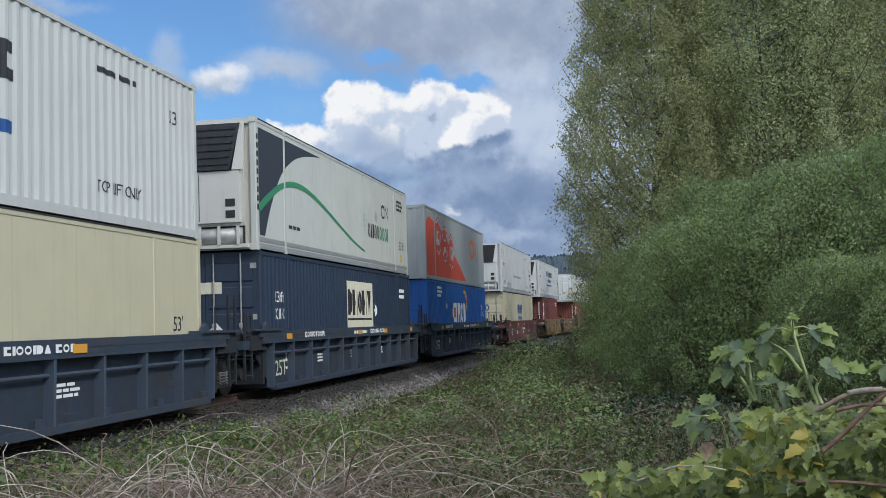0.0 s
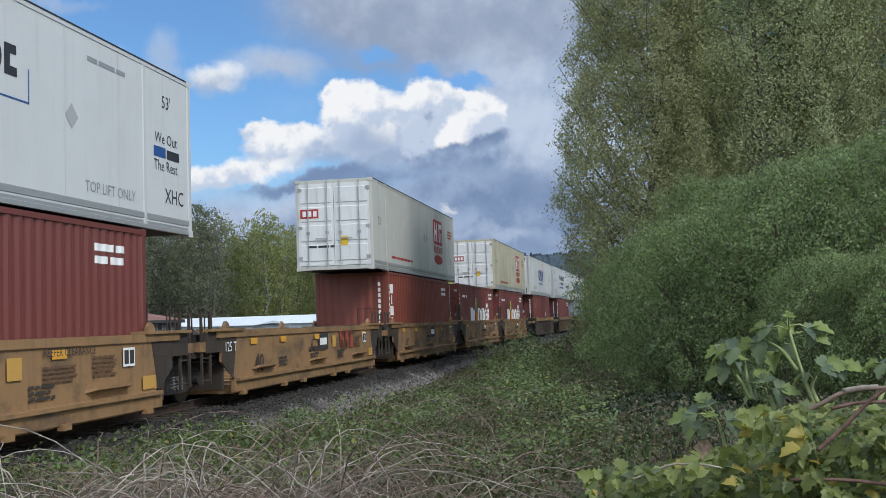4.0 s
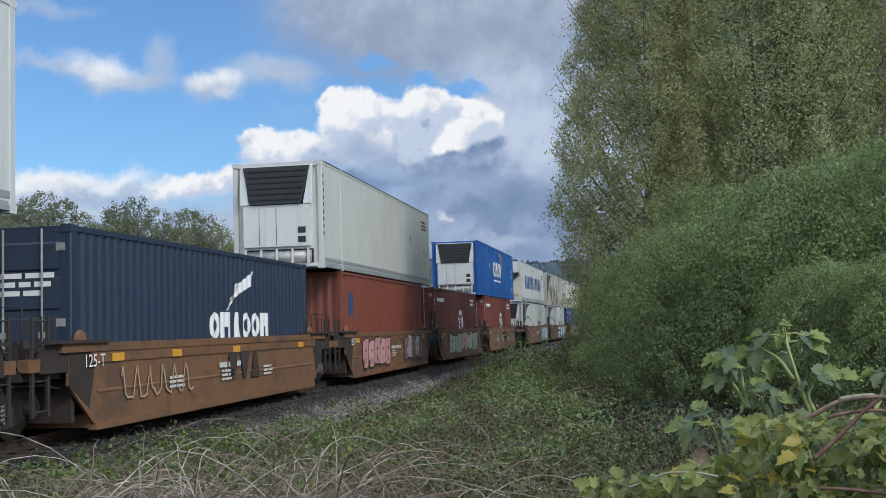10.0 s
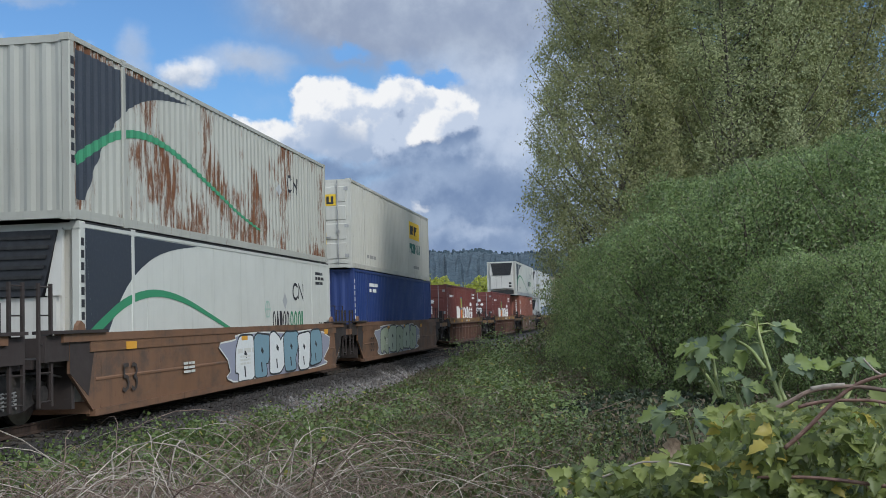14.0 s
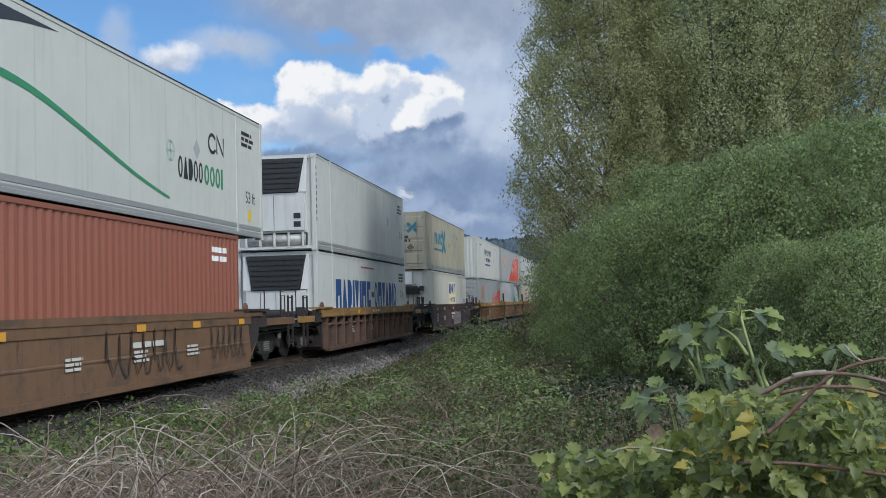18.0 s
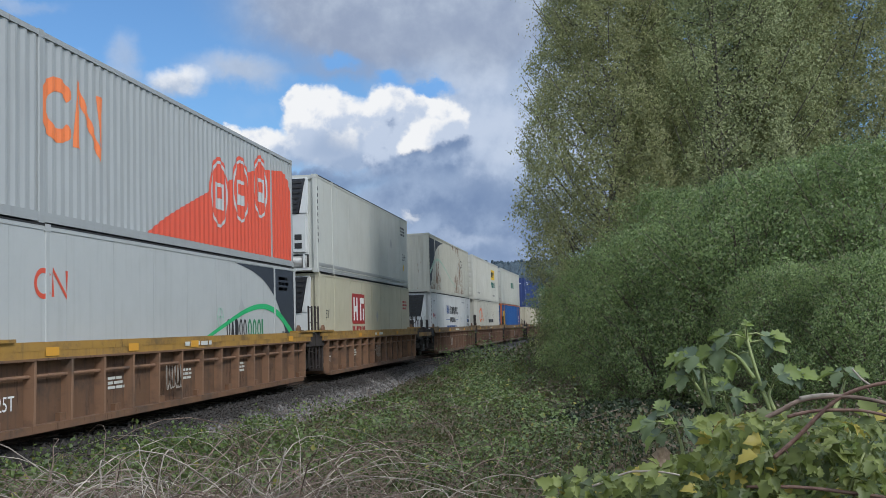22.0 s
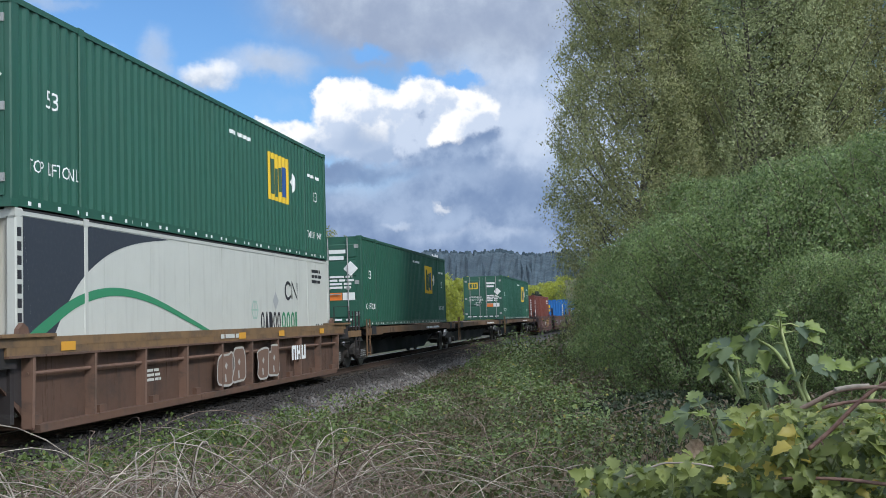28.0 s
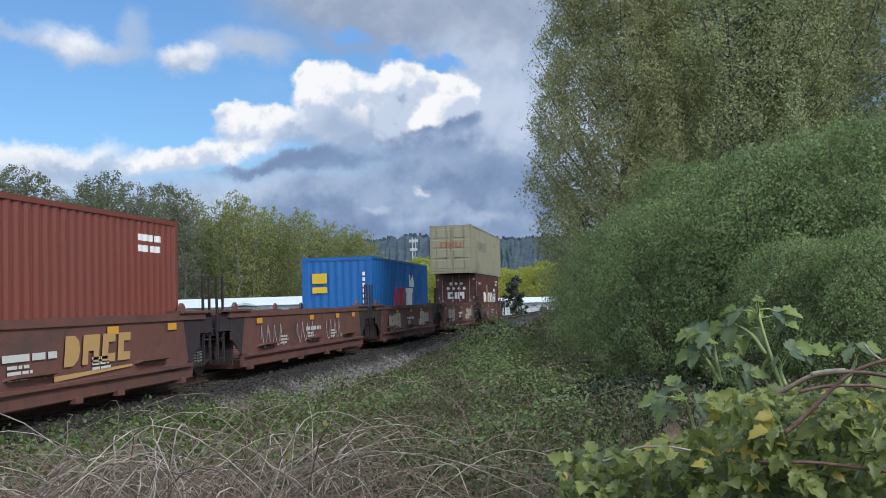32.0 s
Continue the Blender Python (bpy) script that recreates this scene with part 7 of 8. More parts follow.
# ---------------------------------------------------------------- plants
BARK = bark_mat((0.08, 0.07, 0.055), (0.2, 0.185, 0.155))
TWIG = bark_mat((0.075, 0.06, 0.045), (0.17, 0.14, 0.105), 30)
STRAW = plain("dry_bramble_cane", (0.14, 0.118, 0.098), (0.44, 0.385, 0.32), 7, 0.8, 0, (1, 1, 1), 0.2)
RUSSET = plain("brown_bramble_cane", (0.07, 0.046, 0.036), (0.24, 0.17, 0.13), 9, 0.7)
STEM = plain("pale_green_stem", (0.16, 0.2, 0.06), (0.3, 0.33, 0.14), 9, 0.55)
COTTONWOOD = leaf_mat("cottonwood_leaves", (0.15, 0.165, 0.085), (0.48, 0.485, 0.24), (0.28, 0.24, 0.13), 0.05, 0.6, 0.6)
POPLAR = leaf_mat("light_poplar_leaves", (0.17, 0.2, 0.105), (0.52, 0.56, 0.3), (0.28, 0.26, 0.13), 0.03, 0.6, 0.6)
WILLOW = leaf_mat("willow_leaves", (0.05, 0.09, 0.035), (0.28, 0.38, 0.145), (0.3, 0.31, 0.18), 0.09, 0.5, 0.45)
HERB = leaf_mat("undergrowth_leaves", (0.03, 0.046, 0.018), (0.09, 0.115, 0.042), (0.125, 0.085, 0.06), 0.45, 0.55, 0.3)
BRAMBLE = leaf_mat("bramble_leaves", (0.045, 0.075, 0.026), (0.24, 0.28, 0.075), (0.42, 0.33, 0.06), 0.06, 0.5, 0.38)
IVY = leaf_mat("shade_dark_ivy", (0.01, 0.019, 0.01), (0.034, 0.055, 0.024), (0.04, 0.032, 0.022), 0.05, 0.75, 0.1)
SPRIG = leaf_mat("young_bramble_leaves", (0.05, 0.09, 0.03), (0.165, 0.225, 0.068), (0.3, 0.26, 0.06), 0.03, 0.5, 0.35)
SHOOT = leaf_mat("fresh_shoot_leaves", (0.075, 0.115, 0.068), (0.15, 0.2, 0.1), (0.19, 0.25, 0.06), 0.2, 0.55, 0.3)
TIP = leaf_mat("young_tip_leaves", (0.17, 0.24, 0.05), (0.25, 0.33, 0.08), (0.2, 0.26, 0.06), 0.0, 0.5, 0.4)
SPRING = leaf_mat("fresh_spring_leaves", (0.105, 0.12, 0.075), (0.2, 0.215, 0.125), (0.18, 0.16, 0.115), 0.15, 0.7, 0.45)
GREYGREEN = leaf_mat("thin_grey_green_leaves", (0.105, 0.12, 0.085), (0.19, 0.205, 0.14), (0.17, 0.155, 0.125), 0.25, 0.7, 0.45)
# sunlight on part of the wood is put into this leaf colour
SUNLIT_LEAF = leaf_mat("sunlit_spring_leaves", (0.15, 0.175, 0.06), (0.29, 0.31, 0.11), (0.25, 0.22, 0.1), 0.05, 0.65, 0.45)
OLIVE = leaf_mat("olive_leaves", (0.085, 0.105, 0.065), (0.155, 0.18, 0.105), (0.14, 0.125, 0.09), 0.15, 0.7, 0.45)
YELLOWING = leaf_mat("yellow_green_catkins", (0.3, 0.33, 0.05), (0.48, 0.5, 0.09), (0.3, 0.28, 0.08), 0.05, 0.6, 0.45)
CONIFER = leaf_mat("dark_needles", (0.012, 0.022, 0.014), (0.03, 0.05, 0.03), (0.04, 0.04, 0.02), 0.05, 0.6, 0.1)


def rand_dirs(rng, n, up=0.0):
    d = rng.normal(size=(n, 3))
    d[:, 2] += up
    return d / np.linalg.norm(d, axis=1)[:, None]


def unit(v):
    return v / (np.linalg.norm(v, axis=1)[:, None] + 1e-9)


def leaf_mesh(name, mat, centre, size, rng, slim=0.6, out=None, fold=0.12, single=False):
    """Many small leaves, folded in two or (single) one small blade each; out: where they turn their faces."""
    n = len(centre)
    nrm = rand_dirs(rng, n, 0.7) if out is None else unit(out + rng.normal(size=(n, 3)) * 0.5)
    a = rand_dirs(rng, n, -0.15)
    a = unit(a - nrm * (a * nrm).sum(1)[:, None])
    b = np.cross(nrm, a)
    size = np.asarray(size)[:, None]
    if single:
        v = np.stack([centre - a * size * 0.2, centre + a * size * 0.35 + b * size * slim * 0.6, centre + a * size * 0.8 - b * size * slim * 0.35], 1).reshape(-1, 3)
        tri = np.arange(3 * n)
    else:
        m = centre + a * size * 0.45
        v = np.stack([centre, m + b * size * slim * 0.5 + nrm * size * fold, centre + a * size, m - b * size * slim * 0.5 + nrm * size * fold], 1).reshape(-1, 3)
        k = np.arange(n)[:, None] * 4
        tri = np.concatenate([k, k + 1, k + 2, k, k + 2, k + 3], 1).reshape(-1)
    me = bpy.data.meshes.new(name)
    me.vertices.add(len(v))
    me.vertices.foreach_set("co", v.astype(np.float32).ravel())
    me.loops.add(len(tri))
    me.loops.foreach_set("vertex_index", tri.astype(np.int32))
    me.polygons.add(len(tri) // 3)
    me.polygons.foreach_set("loop_start", np.arange(0, len(tri), 3, dtype=np.int32))
    me.polygons.foreach_set("loop_total", np.full(len(tri) // 3, 3, dtype=np.int32))
    me.update(calc_edges=True)
    me.materials.append(mat)
    return me


def grow(seed, tall, wide, limbs, tips, per_tip, leaf, mat, bark, spread=0.35, low=0.12, thick=0.16, lean=0.5, name="tree", label="", stems=1, shell=0):
    """A tree: tapered trunk, limbs, and a crown of leaf clumps set along the limbs."""
    rng = np.random.default_rng(seed)
    rnd = random.Random(seed)
    tree = thing(name, label, "tree" if name == "tree" else "shrub", "trees and shrubs by the line")
    wood, limb_shape, pts = Shape(), Shape(), []
    for st in range(stems):
        ang = 2 * math.pi * st / stems + rnd.uniform(0, 1)
        off = 0.0 if stems == 1 else wide * 0.25
        top = Vector((math.cos(ang) * off * 2.2, math.sin(ang) * off * 2.2, tall * rnd.uniform(0.85, 1.0)))
        foot = Vector((math.cos(ang) * off * 0.25, math.sin(ang) * off * 0.25, -0.3))
        spine = [foot.lerp(top, i / 8) + Vector((rnd.uniform(-1, 1), rnd.uniform(-1, 1), 0)) * (0.02 * tall if 0 < i < 8 else 0) for i in range(9)]
        wood.path([tuple(p) for p in spine], thick, 9, thick * 0.12)
        for i in range(limbs // stems):
            h = low + (0.97 - low) * (i + rnd.random()) / (limbs // stems)
            k = min(7, int(h * 8))
            start = spine[k].lerp(spine[k + 1], h * 8 - k)
            a = rnd.uniform(0, 2 * math.pi)
            # widest in the middle heights
            reach = wide * (0.35 + 0.75 * math.sin(math.pi * min(1.0, 0.16 + 0.84 * h)) ** 0.7) * rnd.uniform(0.65, 1.12) * (1.0 if stems == 1 else 0.7)
            rise = reach * lean * rnd.uniform(0.6, 1.5) * (1.25 - 0.5 * h)
            end = start + Vector((math.cos(a) * reach, math.sin(a) * reach, rise))
            bend = start.lerp(end, 0.5) + Vector((0, 0, -0.12 * reach))
            limb_shape.path([tuple(start), tuple(bend), tuple(end), tuple(end + (end - bend) * 0.22)], thick * 0.3 * (1.1 - h * 0.7), 5, 0.008)
            for j in range(tips):
                t = 0.3 + 0.74 * ((j + rnd.random()) / tips) ** 0.8
                p = start.lerp(bend, min(1, 2 * t)) if t < 0.5 else bend.lerp(end, 2 * t - 1)
                pts.append(p + Vector((rnd.gauss(0, 1), rnd.gauss(0, 1), rnd.gauss(0, 0.8))) * reach * 0.12)
    if stems > 1:
        for i in range(70):
            a, h = rnd.uniform(0, 2 * math.pi), rnd.uniform(0.1, 0.95)
            reach = wide * (0.35 + 0.75 * math.sin(math.pi * min(1.0, 0.16 + 0.84 * h)) ** 0.7) * rnd.uniform(0.9, 1.08)
            end = Vector((math.cos(a) * reach, math.sin(a) * reach, h * tall))
            start = Vector((end.x * 0.35, end.y * 0.35, max(0.1, end.z - reach * rnd.uniform(0.5, 1.1))))
            knee = start.lerp(end, 0.55) + Vector((rnd.gauss(0, 0.1), rnd.gauss(0, 0.1), 0.12 * reach))
            limb_shape.path([tuple(start), tuple(knee), tuple(end)], 0.014, 3, 0.005)
    part("trunk", wood, bark, tree, smooth=True)
    part("branchwork", limb_shape, bark, tree)
    pts = np.array([tuple(p) for p in pts])
    pts = pts[rng.random(len(pts)) > 0.05]
    m = len(pts) * per_tip
    ball = rand_dirs(rng, m) * (rng.random(m) ** 0.45)[:, None]
    size = (spread * rng.uniform(0.7, 1.4, (len(pts), 1))).repeat(per_tip, 0)
    centres = np.repeat(pts, per_tip, 0) + ball * size * (1, 1, 0.8)
    axis = centres * (1, 1, 0)
    face = ball * 0.6 + unit(axis) * 0.6 + np.array((0, 0, 0.25))
    if shell:
        # the outer leaves: sprays over a lobed envelope
        k = 9
        count = shell // k
        h = low + (1.02 - low) * rng.random(count)
        turn = rng.uniform(0, 2 * math.pi, count)
        reach = wide * (0.35 + 0.75 * np.sin(math.pi * np.minimum(1.0, 0.16 + 0.84 * h)) ** 0.7)
        lobes = np.array([noise.noise(Vector((math.cos(t) * wide, math.sin(t) * wide, q * tall)) * (1.9 / wide ** 0.5) + Vector((seed, 0, 0))) for t, q in zip(turn, h)])
        reach = reach * (0.96 + (0.34 if wide > 2.5 else 0.6) * lobes - 0.22 * rng.random(count) ** 2)
        hub = np.stack([np.cos(turn) * reach, np.sin(turn) * reach, h * tall], 1)
        ball2 = rand_dirs(rng, count * k) * (rng.random(count * k) ** 0.5)[:, None]
        centres = np.concatenate([centres, np.repeat(hub, k, 0) + ball2 * spread * 0.62])
        face = np.concatenate([face, ball2 * 0.5 + np.repeat(unit(hub * (1, 1, 0)), k, 0) * 0.95 + np.array((0, 0, 0.15))])
        m = len(centres)
    crown = new("crown", leaf_mesh("crown", mat, centres, leaf * rng.uniform(0.6, 1.3, m), rng, slim=0.75, out=face, single=True))
    crown.parent = tree
    tagged(crown, kind="stuff")
    return tree


def plant(tree, x, y, turn, size=1.0, sink=0.0, label=""):
    ob = copy_thing(tree, pose(x, y, ground_z(x, y) - sink, 0, 0, turn))
    ob.scale = (size, size, size)
    if label:
        tagged(ob, label)
    return ob


def grove(first, places):
    """The first stands at the first place, its copies at the others."""
    x, y, turn, size = places[0]
    for x2, y2, turn2, size2 in places[1:]:
        plant(first, x2, y2, turn2, size2)
    first.matrix_basis = pose(x, y, ground_z(x, y), 0, 0, turn) @ Matrix.Diagonal((size, size, size, 1))


tall_label = "tall cottonwood with dense small spring leaves"
a = grow(1, 15.0, 2.75, 140, 8, 34, 0.092, COTTONWOOD, BARK, 0.5, 0.03, 0.13, 0.8, label=tall_label, shell=126000)
b = grow(2, 20.0, 3.4, 140, 8, 34, 0.096, POPLAR, BARK, 0.55, 0.03, 0.15, 0.75, label=tall_label, shell=156000)
grove(a, [(0.55, 37.0, 20, 0.95), (8.5, 41.0, 140, 1.14)])
grove(b, [(4.3, 38.5, 0, 0.98), (6.4, 45.0, 120, 1.12)])
bush_label = "bushy willow with fine green leaves"
a = grow(11, 4.0, 1.9, 64, 8, 38, 0.064, WILLOW, TWIG, 0.3, 0.02, 0.045, 0.7, "shrub", bush_label, 4, shell=30000)
b = grow(12, 4.9, 2.2, 66, 8, 38, 0.066, WILLOW, TWIG, 0.34, 0.02, 0.05, 0.75, "shrub", bush_label, 5, shell=36000)
grove(a, [(1.3, 22.0, 0, 0.86), (0.55, 26.5, 80, 0.85), (0.1, 31.5, 160, 0.8), (-0.3, 38.0, 220, 0.8), (2.9, 18.0, 300, 0.6), (4.0, 16.8, 40, 0.62)])
grove(b, [(3.0, 21.0, 0, 0.86), (4.8, 20.2, 90, 0.92), (2.1, 26.5, 200, 0.95), (5.2, 26.5, 150, 1.05)])


# ------------------------------------------------ undergrowth, brambles, dry canes
def cover(x, y):
    """Height of the plant cover over the ground."""
    edge = x - (line_x(y) + (2.2 if y < 12 else 2.75))
    grow_in = min(1.0, max(0.0, edge / 1.5))
    wave_ = 0.5 + 0.5 * math.sin(0.9 * x + 0.35 * y + 1.3) * math.cos(0.55 * y - 0.6 * x)
    return grow_in * (0.24 + 0.36 * wave_ + 0.28 * min(1.0, max(0.0, (x + 2.5) / 3.0)))


def undergrowth():
    rng = np.random.default_rng(5)
    rnd = random.Random(5)
    for label, count, y0, y1, leaf in (("low green undergrowth and bramble leaves beside the track", 56000, 8.0, 20.0, 0.05), ("low green undergrowth along the line", 42000, 20.0, 46.0, 0.085), ("rank weeds along the bend of the line", 9000, 46.0, 135.0, 0.24)):
        pts = []
        while len(pts) < count:
            y = y0 + (y1 - y0) * rnd.random() ** 1.15
            x = rnd.uniform(line_x(y) + (2.3 if y < 12 else 2.9), 3.5 + 0.12 * y if y < 46 else line_x(y) + 11)
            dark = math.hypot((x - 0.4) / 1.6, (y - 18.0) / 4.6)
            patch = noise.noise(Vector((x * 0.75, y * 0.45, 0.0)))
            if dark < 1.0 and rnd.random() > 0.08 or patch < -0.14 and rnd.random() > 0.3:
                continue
            h = cover(x, y) * (0.75 + 0.8 * max(-0.3, patch)) * (1.0 if y < 46 else 1.6)
            for k in range(rnd.randrange(3, 8)):
                pts.append((x + rnd.gauss(0, 0.09), y + rnd.gauss(0, 0.09), ground_z(x, y) + h * (1 - 0.75 * rnd.random() ** 1.6) + rnd.gauss(0, 0.03)))
        pts = np.array(pts[:count])
        ob = new("undergrowth", leaf_mesh("undergrowth", HERB, pts, leaf * rng.uniform(0.55, 1.4, count), rng, 0.65))
        tagged(ob, label, "plants", kind="stuff")


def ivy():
    """Low leaves in the hollow under the willows, coloured dark for the overhang's shade."""
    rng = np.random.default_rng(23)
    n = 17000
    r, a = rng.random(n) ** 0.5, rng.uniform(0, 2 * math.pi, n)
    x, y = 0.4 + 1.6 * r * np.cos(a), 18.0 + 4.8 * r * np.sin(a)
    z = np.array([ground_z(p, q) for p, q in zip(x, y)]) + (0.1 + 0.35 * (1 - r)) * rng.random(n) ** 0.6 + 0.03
    tagged(new("ivy", leaf_mesh("ivy", IVY, np.stack([x, y, z], 1), 0.075 * rng.uniform(0.6, 1.3, n), rng, 0.8)), "glossy ivy in the hollow under the willows, shade painted into its colour", "ivy", kind="stuff")


def mounds():
    """Low rounded bramble bushes."""
    rng = np.random.default_rng(17)
    rnd = random.Random(17)
    for x, y, wide, high in ((-6.3, 16.4, 0.75, 0.75), (-5.0, 18.5, 0.8, 0.7), (-6.6, 20.5, 0.7, 0.6), (-4.6, 14.6, 0.7, 0.6), (-2.2, 22.0, 1.2, 0.9), (-1.6, 11.6, 0.9, 0.75), (-0.6, 12.6, 1.0, 0.8), (-2.6, 13.4, 1.0, 0.7), (-1.2, 15.0, 1.2, 0.9), (-3.2, 16.8, 1.2, 0.8), (-1.6, 19.0, 1.4, 1.0), (-2.6, 25.0, 1.6, 1.1), (-4.2, 11.8, 0.8, 0.65), (-5.3, 10.4, 0.7, 0.6), (-6.2, 13.5, 0.7, 0.5), (-3.0, 30.0, 2.0, 1.5), (-4.0, 38.0, 2.2, 1.6)):
        n = int(2700 * wide * min(1.0, 13.0 / y + 0.25))
        d = rand_dirs(rng, n)
        d[:, 2] = np.abs(d[:, 2])
        lump = np.array([0.8 + 0.7 * noise.noise(Vector((q[0] * 2.8 + x, q[1] * 2.8 + y, q[2] * 2.8))) for q in d])
        r = lump * (1 - 0.3 * rng.random(n) ** 2)
        pts = d * r[:, None] * (wide, wide, high) + (x, y, ground_z(x, y) - 0.05)
        bush = thing("bramble_bush", "low rounded bramble bush in fresh leaf", "bramble", "low bramble bushes")
        s = Shape()
        for k in range(9):
            a, q = rnd.uniform(0, 2 * math.pi), rnd.uniform(0.6, 1.05)
            tip = Vector((x + math.cos(a) * wide * q, y + math.sin(a) * wide * q, ground_z(x, y) + high * rnd.uniform(0.4, 0.95)))
            s.path([(x, y, ground_z(x, y) - 0.05), tuple(Vector((x, y, ground_z(x, y))).lerp(tip, 0.5) + Vector((0, 0, 0.3 * high))), tuple(tip)], 0.006, 4, 0.003)
        tagged(part("cane_tangle", s, RUSSET, bush, "brown arching canes"), kind="stuff")
        ob = new("foliage", leaf_mesh("foliage", SPRIG, pts, 0.052 * (0.7 + 0.022 * y) * rng.uniform(0.6, 1.3, n), rng, 0.7, d * 0.9 + np.array((0, -0.1, 0.4))))
        ob.parent = bush
        tagged(ob, kind="stuff")


def arch(rnd, x, y, reach, top, bend):
    """An arching cane, from the ground over and down."""
    a = rnd.uniform(0, 2 * math.pi)
    z = ground_z(x, y)
    out = []
    kink = rnd.uniform(0.25, 0.8)
    for i in range(14):
        t = i / 13
        side = bend * math.sin(math.pi * t) + 0.22 * reach * max(0.0, t - kink) * (1 if bend > 0 else -1) + rnd.gauss(0, 0.012)
        out.append((x + math.cos(a) * reach * t - math.sin(a) * side, y + math.sin(a) * reach * t + math.cos(a) * side, z + top * math.sin(math.pi * min(1, 0.06 + 0.9 * t)) ** 0.85))
    return out


def canes():
    rnd = random.Random(8)
    for name, mat, label, count, thick, low, high in (("dry_canes", STRAW, "tangle of bleached dry bramble canes", 240, 0.0056, 0.55, 1.12), ("brown_canes", RUSSET, "brown arching bramble canes", 420, 0.0046, 0.45, 1.06), ("thin_canes", RUSSET, "mat of thin brown dead stems", 760, 0.0028, 0.3, 0.92)):
        s = Shape()
        for k in range(count):
            if rnd.random() < 0.84:
                x, y = rnd.gauss(-3.35, 0.9), rnd.gauss(6.9, 0.85)
                top = rnd.uniform(low, high) * (1.0 if x > -4.2 else 0.78) * (1.18 if k % 7 == 0 else 1.0)
            else:
                x, y = rnd.uniform(-5.8, -0.8), rnd.uniform(8.0, 20.0)
                top = rnd.uniform(0.3, 0.85)
            if x < -6.2 or math.hypot(x, y) < 4.6 or x > -0.9 and y < 8 or math.hypot((x - 0.4) / 2.2, (y - 17.0) / 5.0) < 1.0:
                continue
            reach = rnd.uniform(0.9, 3.2) if k % 3 else rnd.uniform(0.5, 1.4)
            s.path(arch(rnd, x, y, reach, top, rnd.gauss(0, 0.3)), thick * rnd.uniform(0.5, 1.3), 4 if thick > 0.004 else 3, 0.0018)
        solid(name, s, mat, label, "canes", kind="stuff")
    # dead upright stalks among the green
    s = Shape()
    for k in range(3600):
        y = 8.0 + 30.0 * rnd.random() ** 1.4
        x = rnd.uniform(line_x(y) + 3.0, 1.5)
        if noise.noise(Vector((x * 0.6, y * 0.35, 3.0))) < -0.05 or math.hypot((x - 0.4) / 1.7, (y - 18.0) / 5.0) < 1.0:
            continue
        z = ground_z(x, y)
        h = rnd.uniform(0.15, 0.55) * (0.5 + cover(x, y))
        s.tube((x, y, z), (x + rnd.gauss(0, 0.16), y + rnd.gauss(0, 0.16), z + h + 0.1), 0.005, 3, 0.002, caps=False)
    solid("dead_stalks", s, RUSSET, "reddish brown dead stalks", "stalks", kind="stuff")
    # young bramble shoots at the foot of the ballast
    rng = np.random.default_rng(3)
    pts = []
    for k in range(200):
        x, y = rnd.uniform(-7.2, -3.0), 8.3 + 16.0 * rnd.random() ** 1.5
        if x < -6.7 and y > 11:
            continue
        z = ground_z(x, y) + rnd.uniform(0.2, 0.62)
        pts += [(x + rnd.gauss(0, 0.15), y + rnd.gauss(0, 0.15), z + rnd.gauss(0, 0.08)) for j in range(40)]
    for k in range(210):
        x, y = rnd.uniform(-7.75, -5.8), 8.6 + 8.5 * rnd.random() ** 1.2
        z = ground_z(x, y) + rnd.uniform(0.15, 0.5)
        pts += [(x + rnd.gauss(0, 0.16), y + rnd.gauss(0, 0.16), z + rnd.gauss(0, 0.09)) for j in range(36)]
    pts = np.array(pts)
    tagged(new("young_brambles", leaf_mesh("young_brambles", SPRIG, pts, 0.07 * rng.uniform(0.6, 1.3, len(pts)), rng, 0.75)), "fresh green bramble shoots by the ballast", "brambles", kind="stuff")


def leaflet_shape(length, wide, seed, n=8):
    """A toothed leaf, pleated along its side veins, with a sunken midrib, lying along +y."""
    rnd = random.Random(seed)
    s = Shape()
    bow = rnd.uniform(0.15, 0.6)
    curl = rnd.uniform(0.1, 0.7)
    cols = 5
    for i in range(n + 1):
        t = i / n
        w = wide * 0.5 * (math.sin(math.pi * t ** 0.62) ** 0.85 if 0 < i < n else 0.0)
        tooth = 1.0 + (0.22 if i % 2 else -0.14)
        for c in range(cols):
            k = (c - 2) / 2
            pleat = (0.035 if i % 2 else -0.035) * wide * abs(k)
            s.v.append((w * k * (tooth if abs(k) == 1 else 1.0), length * t - 0.12 * length * abs(k) * (1 - t) + (0.05 * length if i % 2 and abs(k) == 1 else 0), -bow * length * t * t + curl * w * k * k + pleat))
    s.f = [(i * cols + c, i * cols + c + 1, (i + 1) * cols + c + 1, (i + 1) * cols + c) for i in range(n) for c in range(cols - 1)]
    return s


def bramble_leaf(seed, n=8):
    """A leaf of three toothed leaflets on a short stalk, lying along +y."""
    rnd = random.Random(seed)
    s = Shape()
    for turn, size, out in ((0, 1.0, 0.022), (rnd.uniform(48, 70), rnd.uniform(0.72, 0.88), 0.004), (-rnd.uniform(48, 70), rnd.uniform(0.72, 0.88), 0.004)):
        leaf = leaflet_shape(0.074 * size, 0.062 * size, rnd.randrange(999), n)
        m = pose(0, 0, 0, rnd.uniform(-14, 10), rnd.uniform(-16, 16), turn) @ Matrix.Translation((0, out, 0))
        o = len(s.v)
        s.v += [tuple(m @ Vector(v)) for v in leaf.v]
        s.f += [tuple(o + i for i in f) for f in leaf.f]
    s.tube((0, -0.03, -0.004), (0, 0.022, 0), 0.0012, 3, caps=False)
    return s


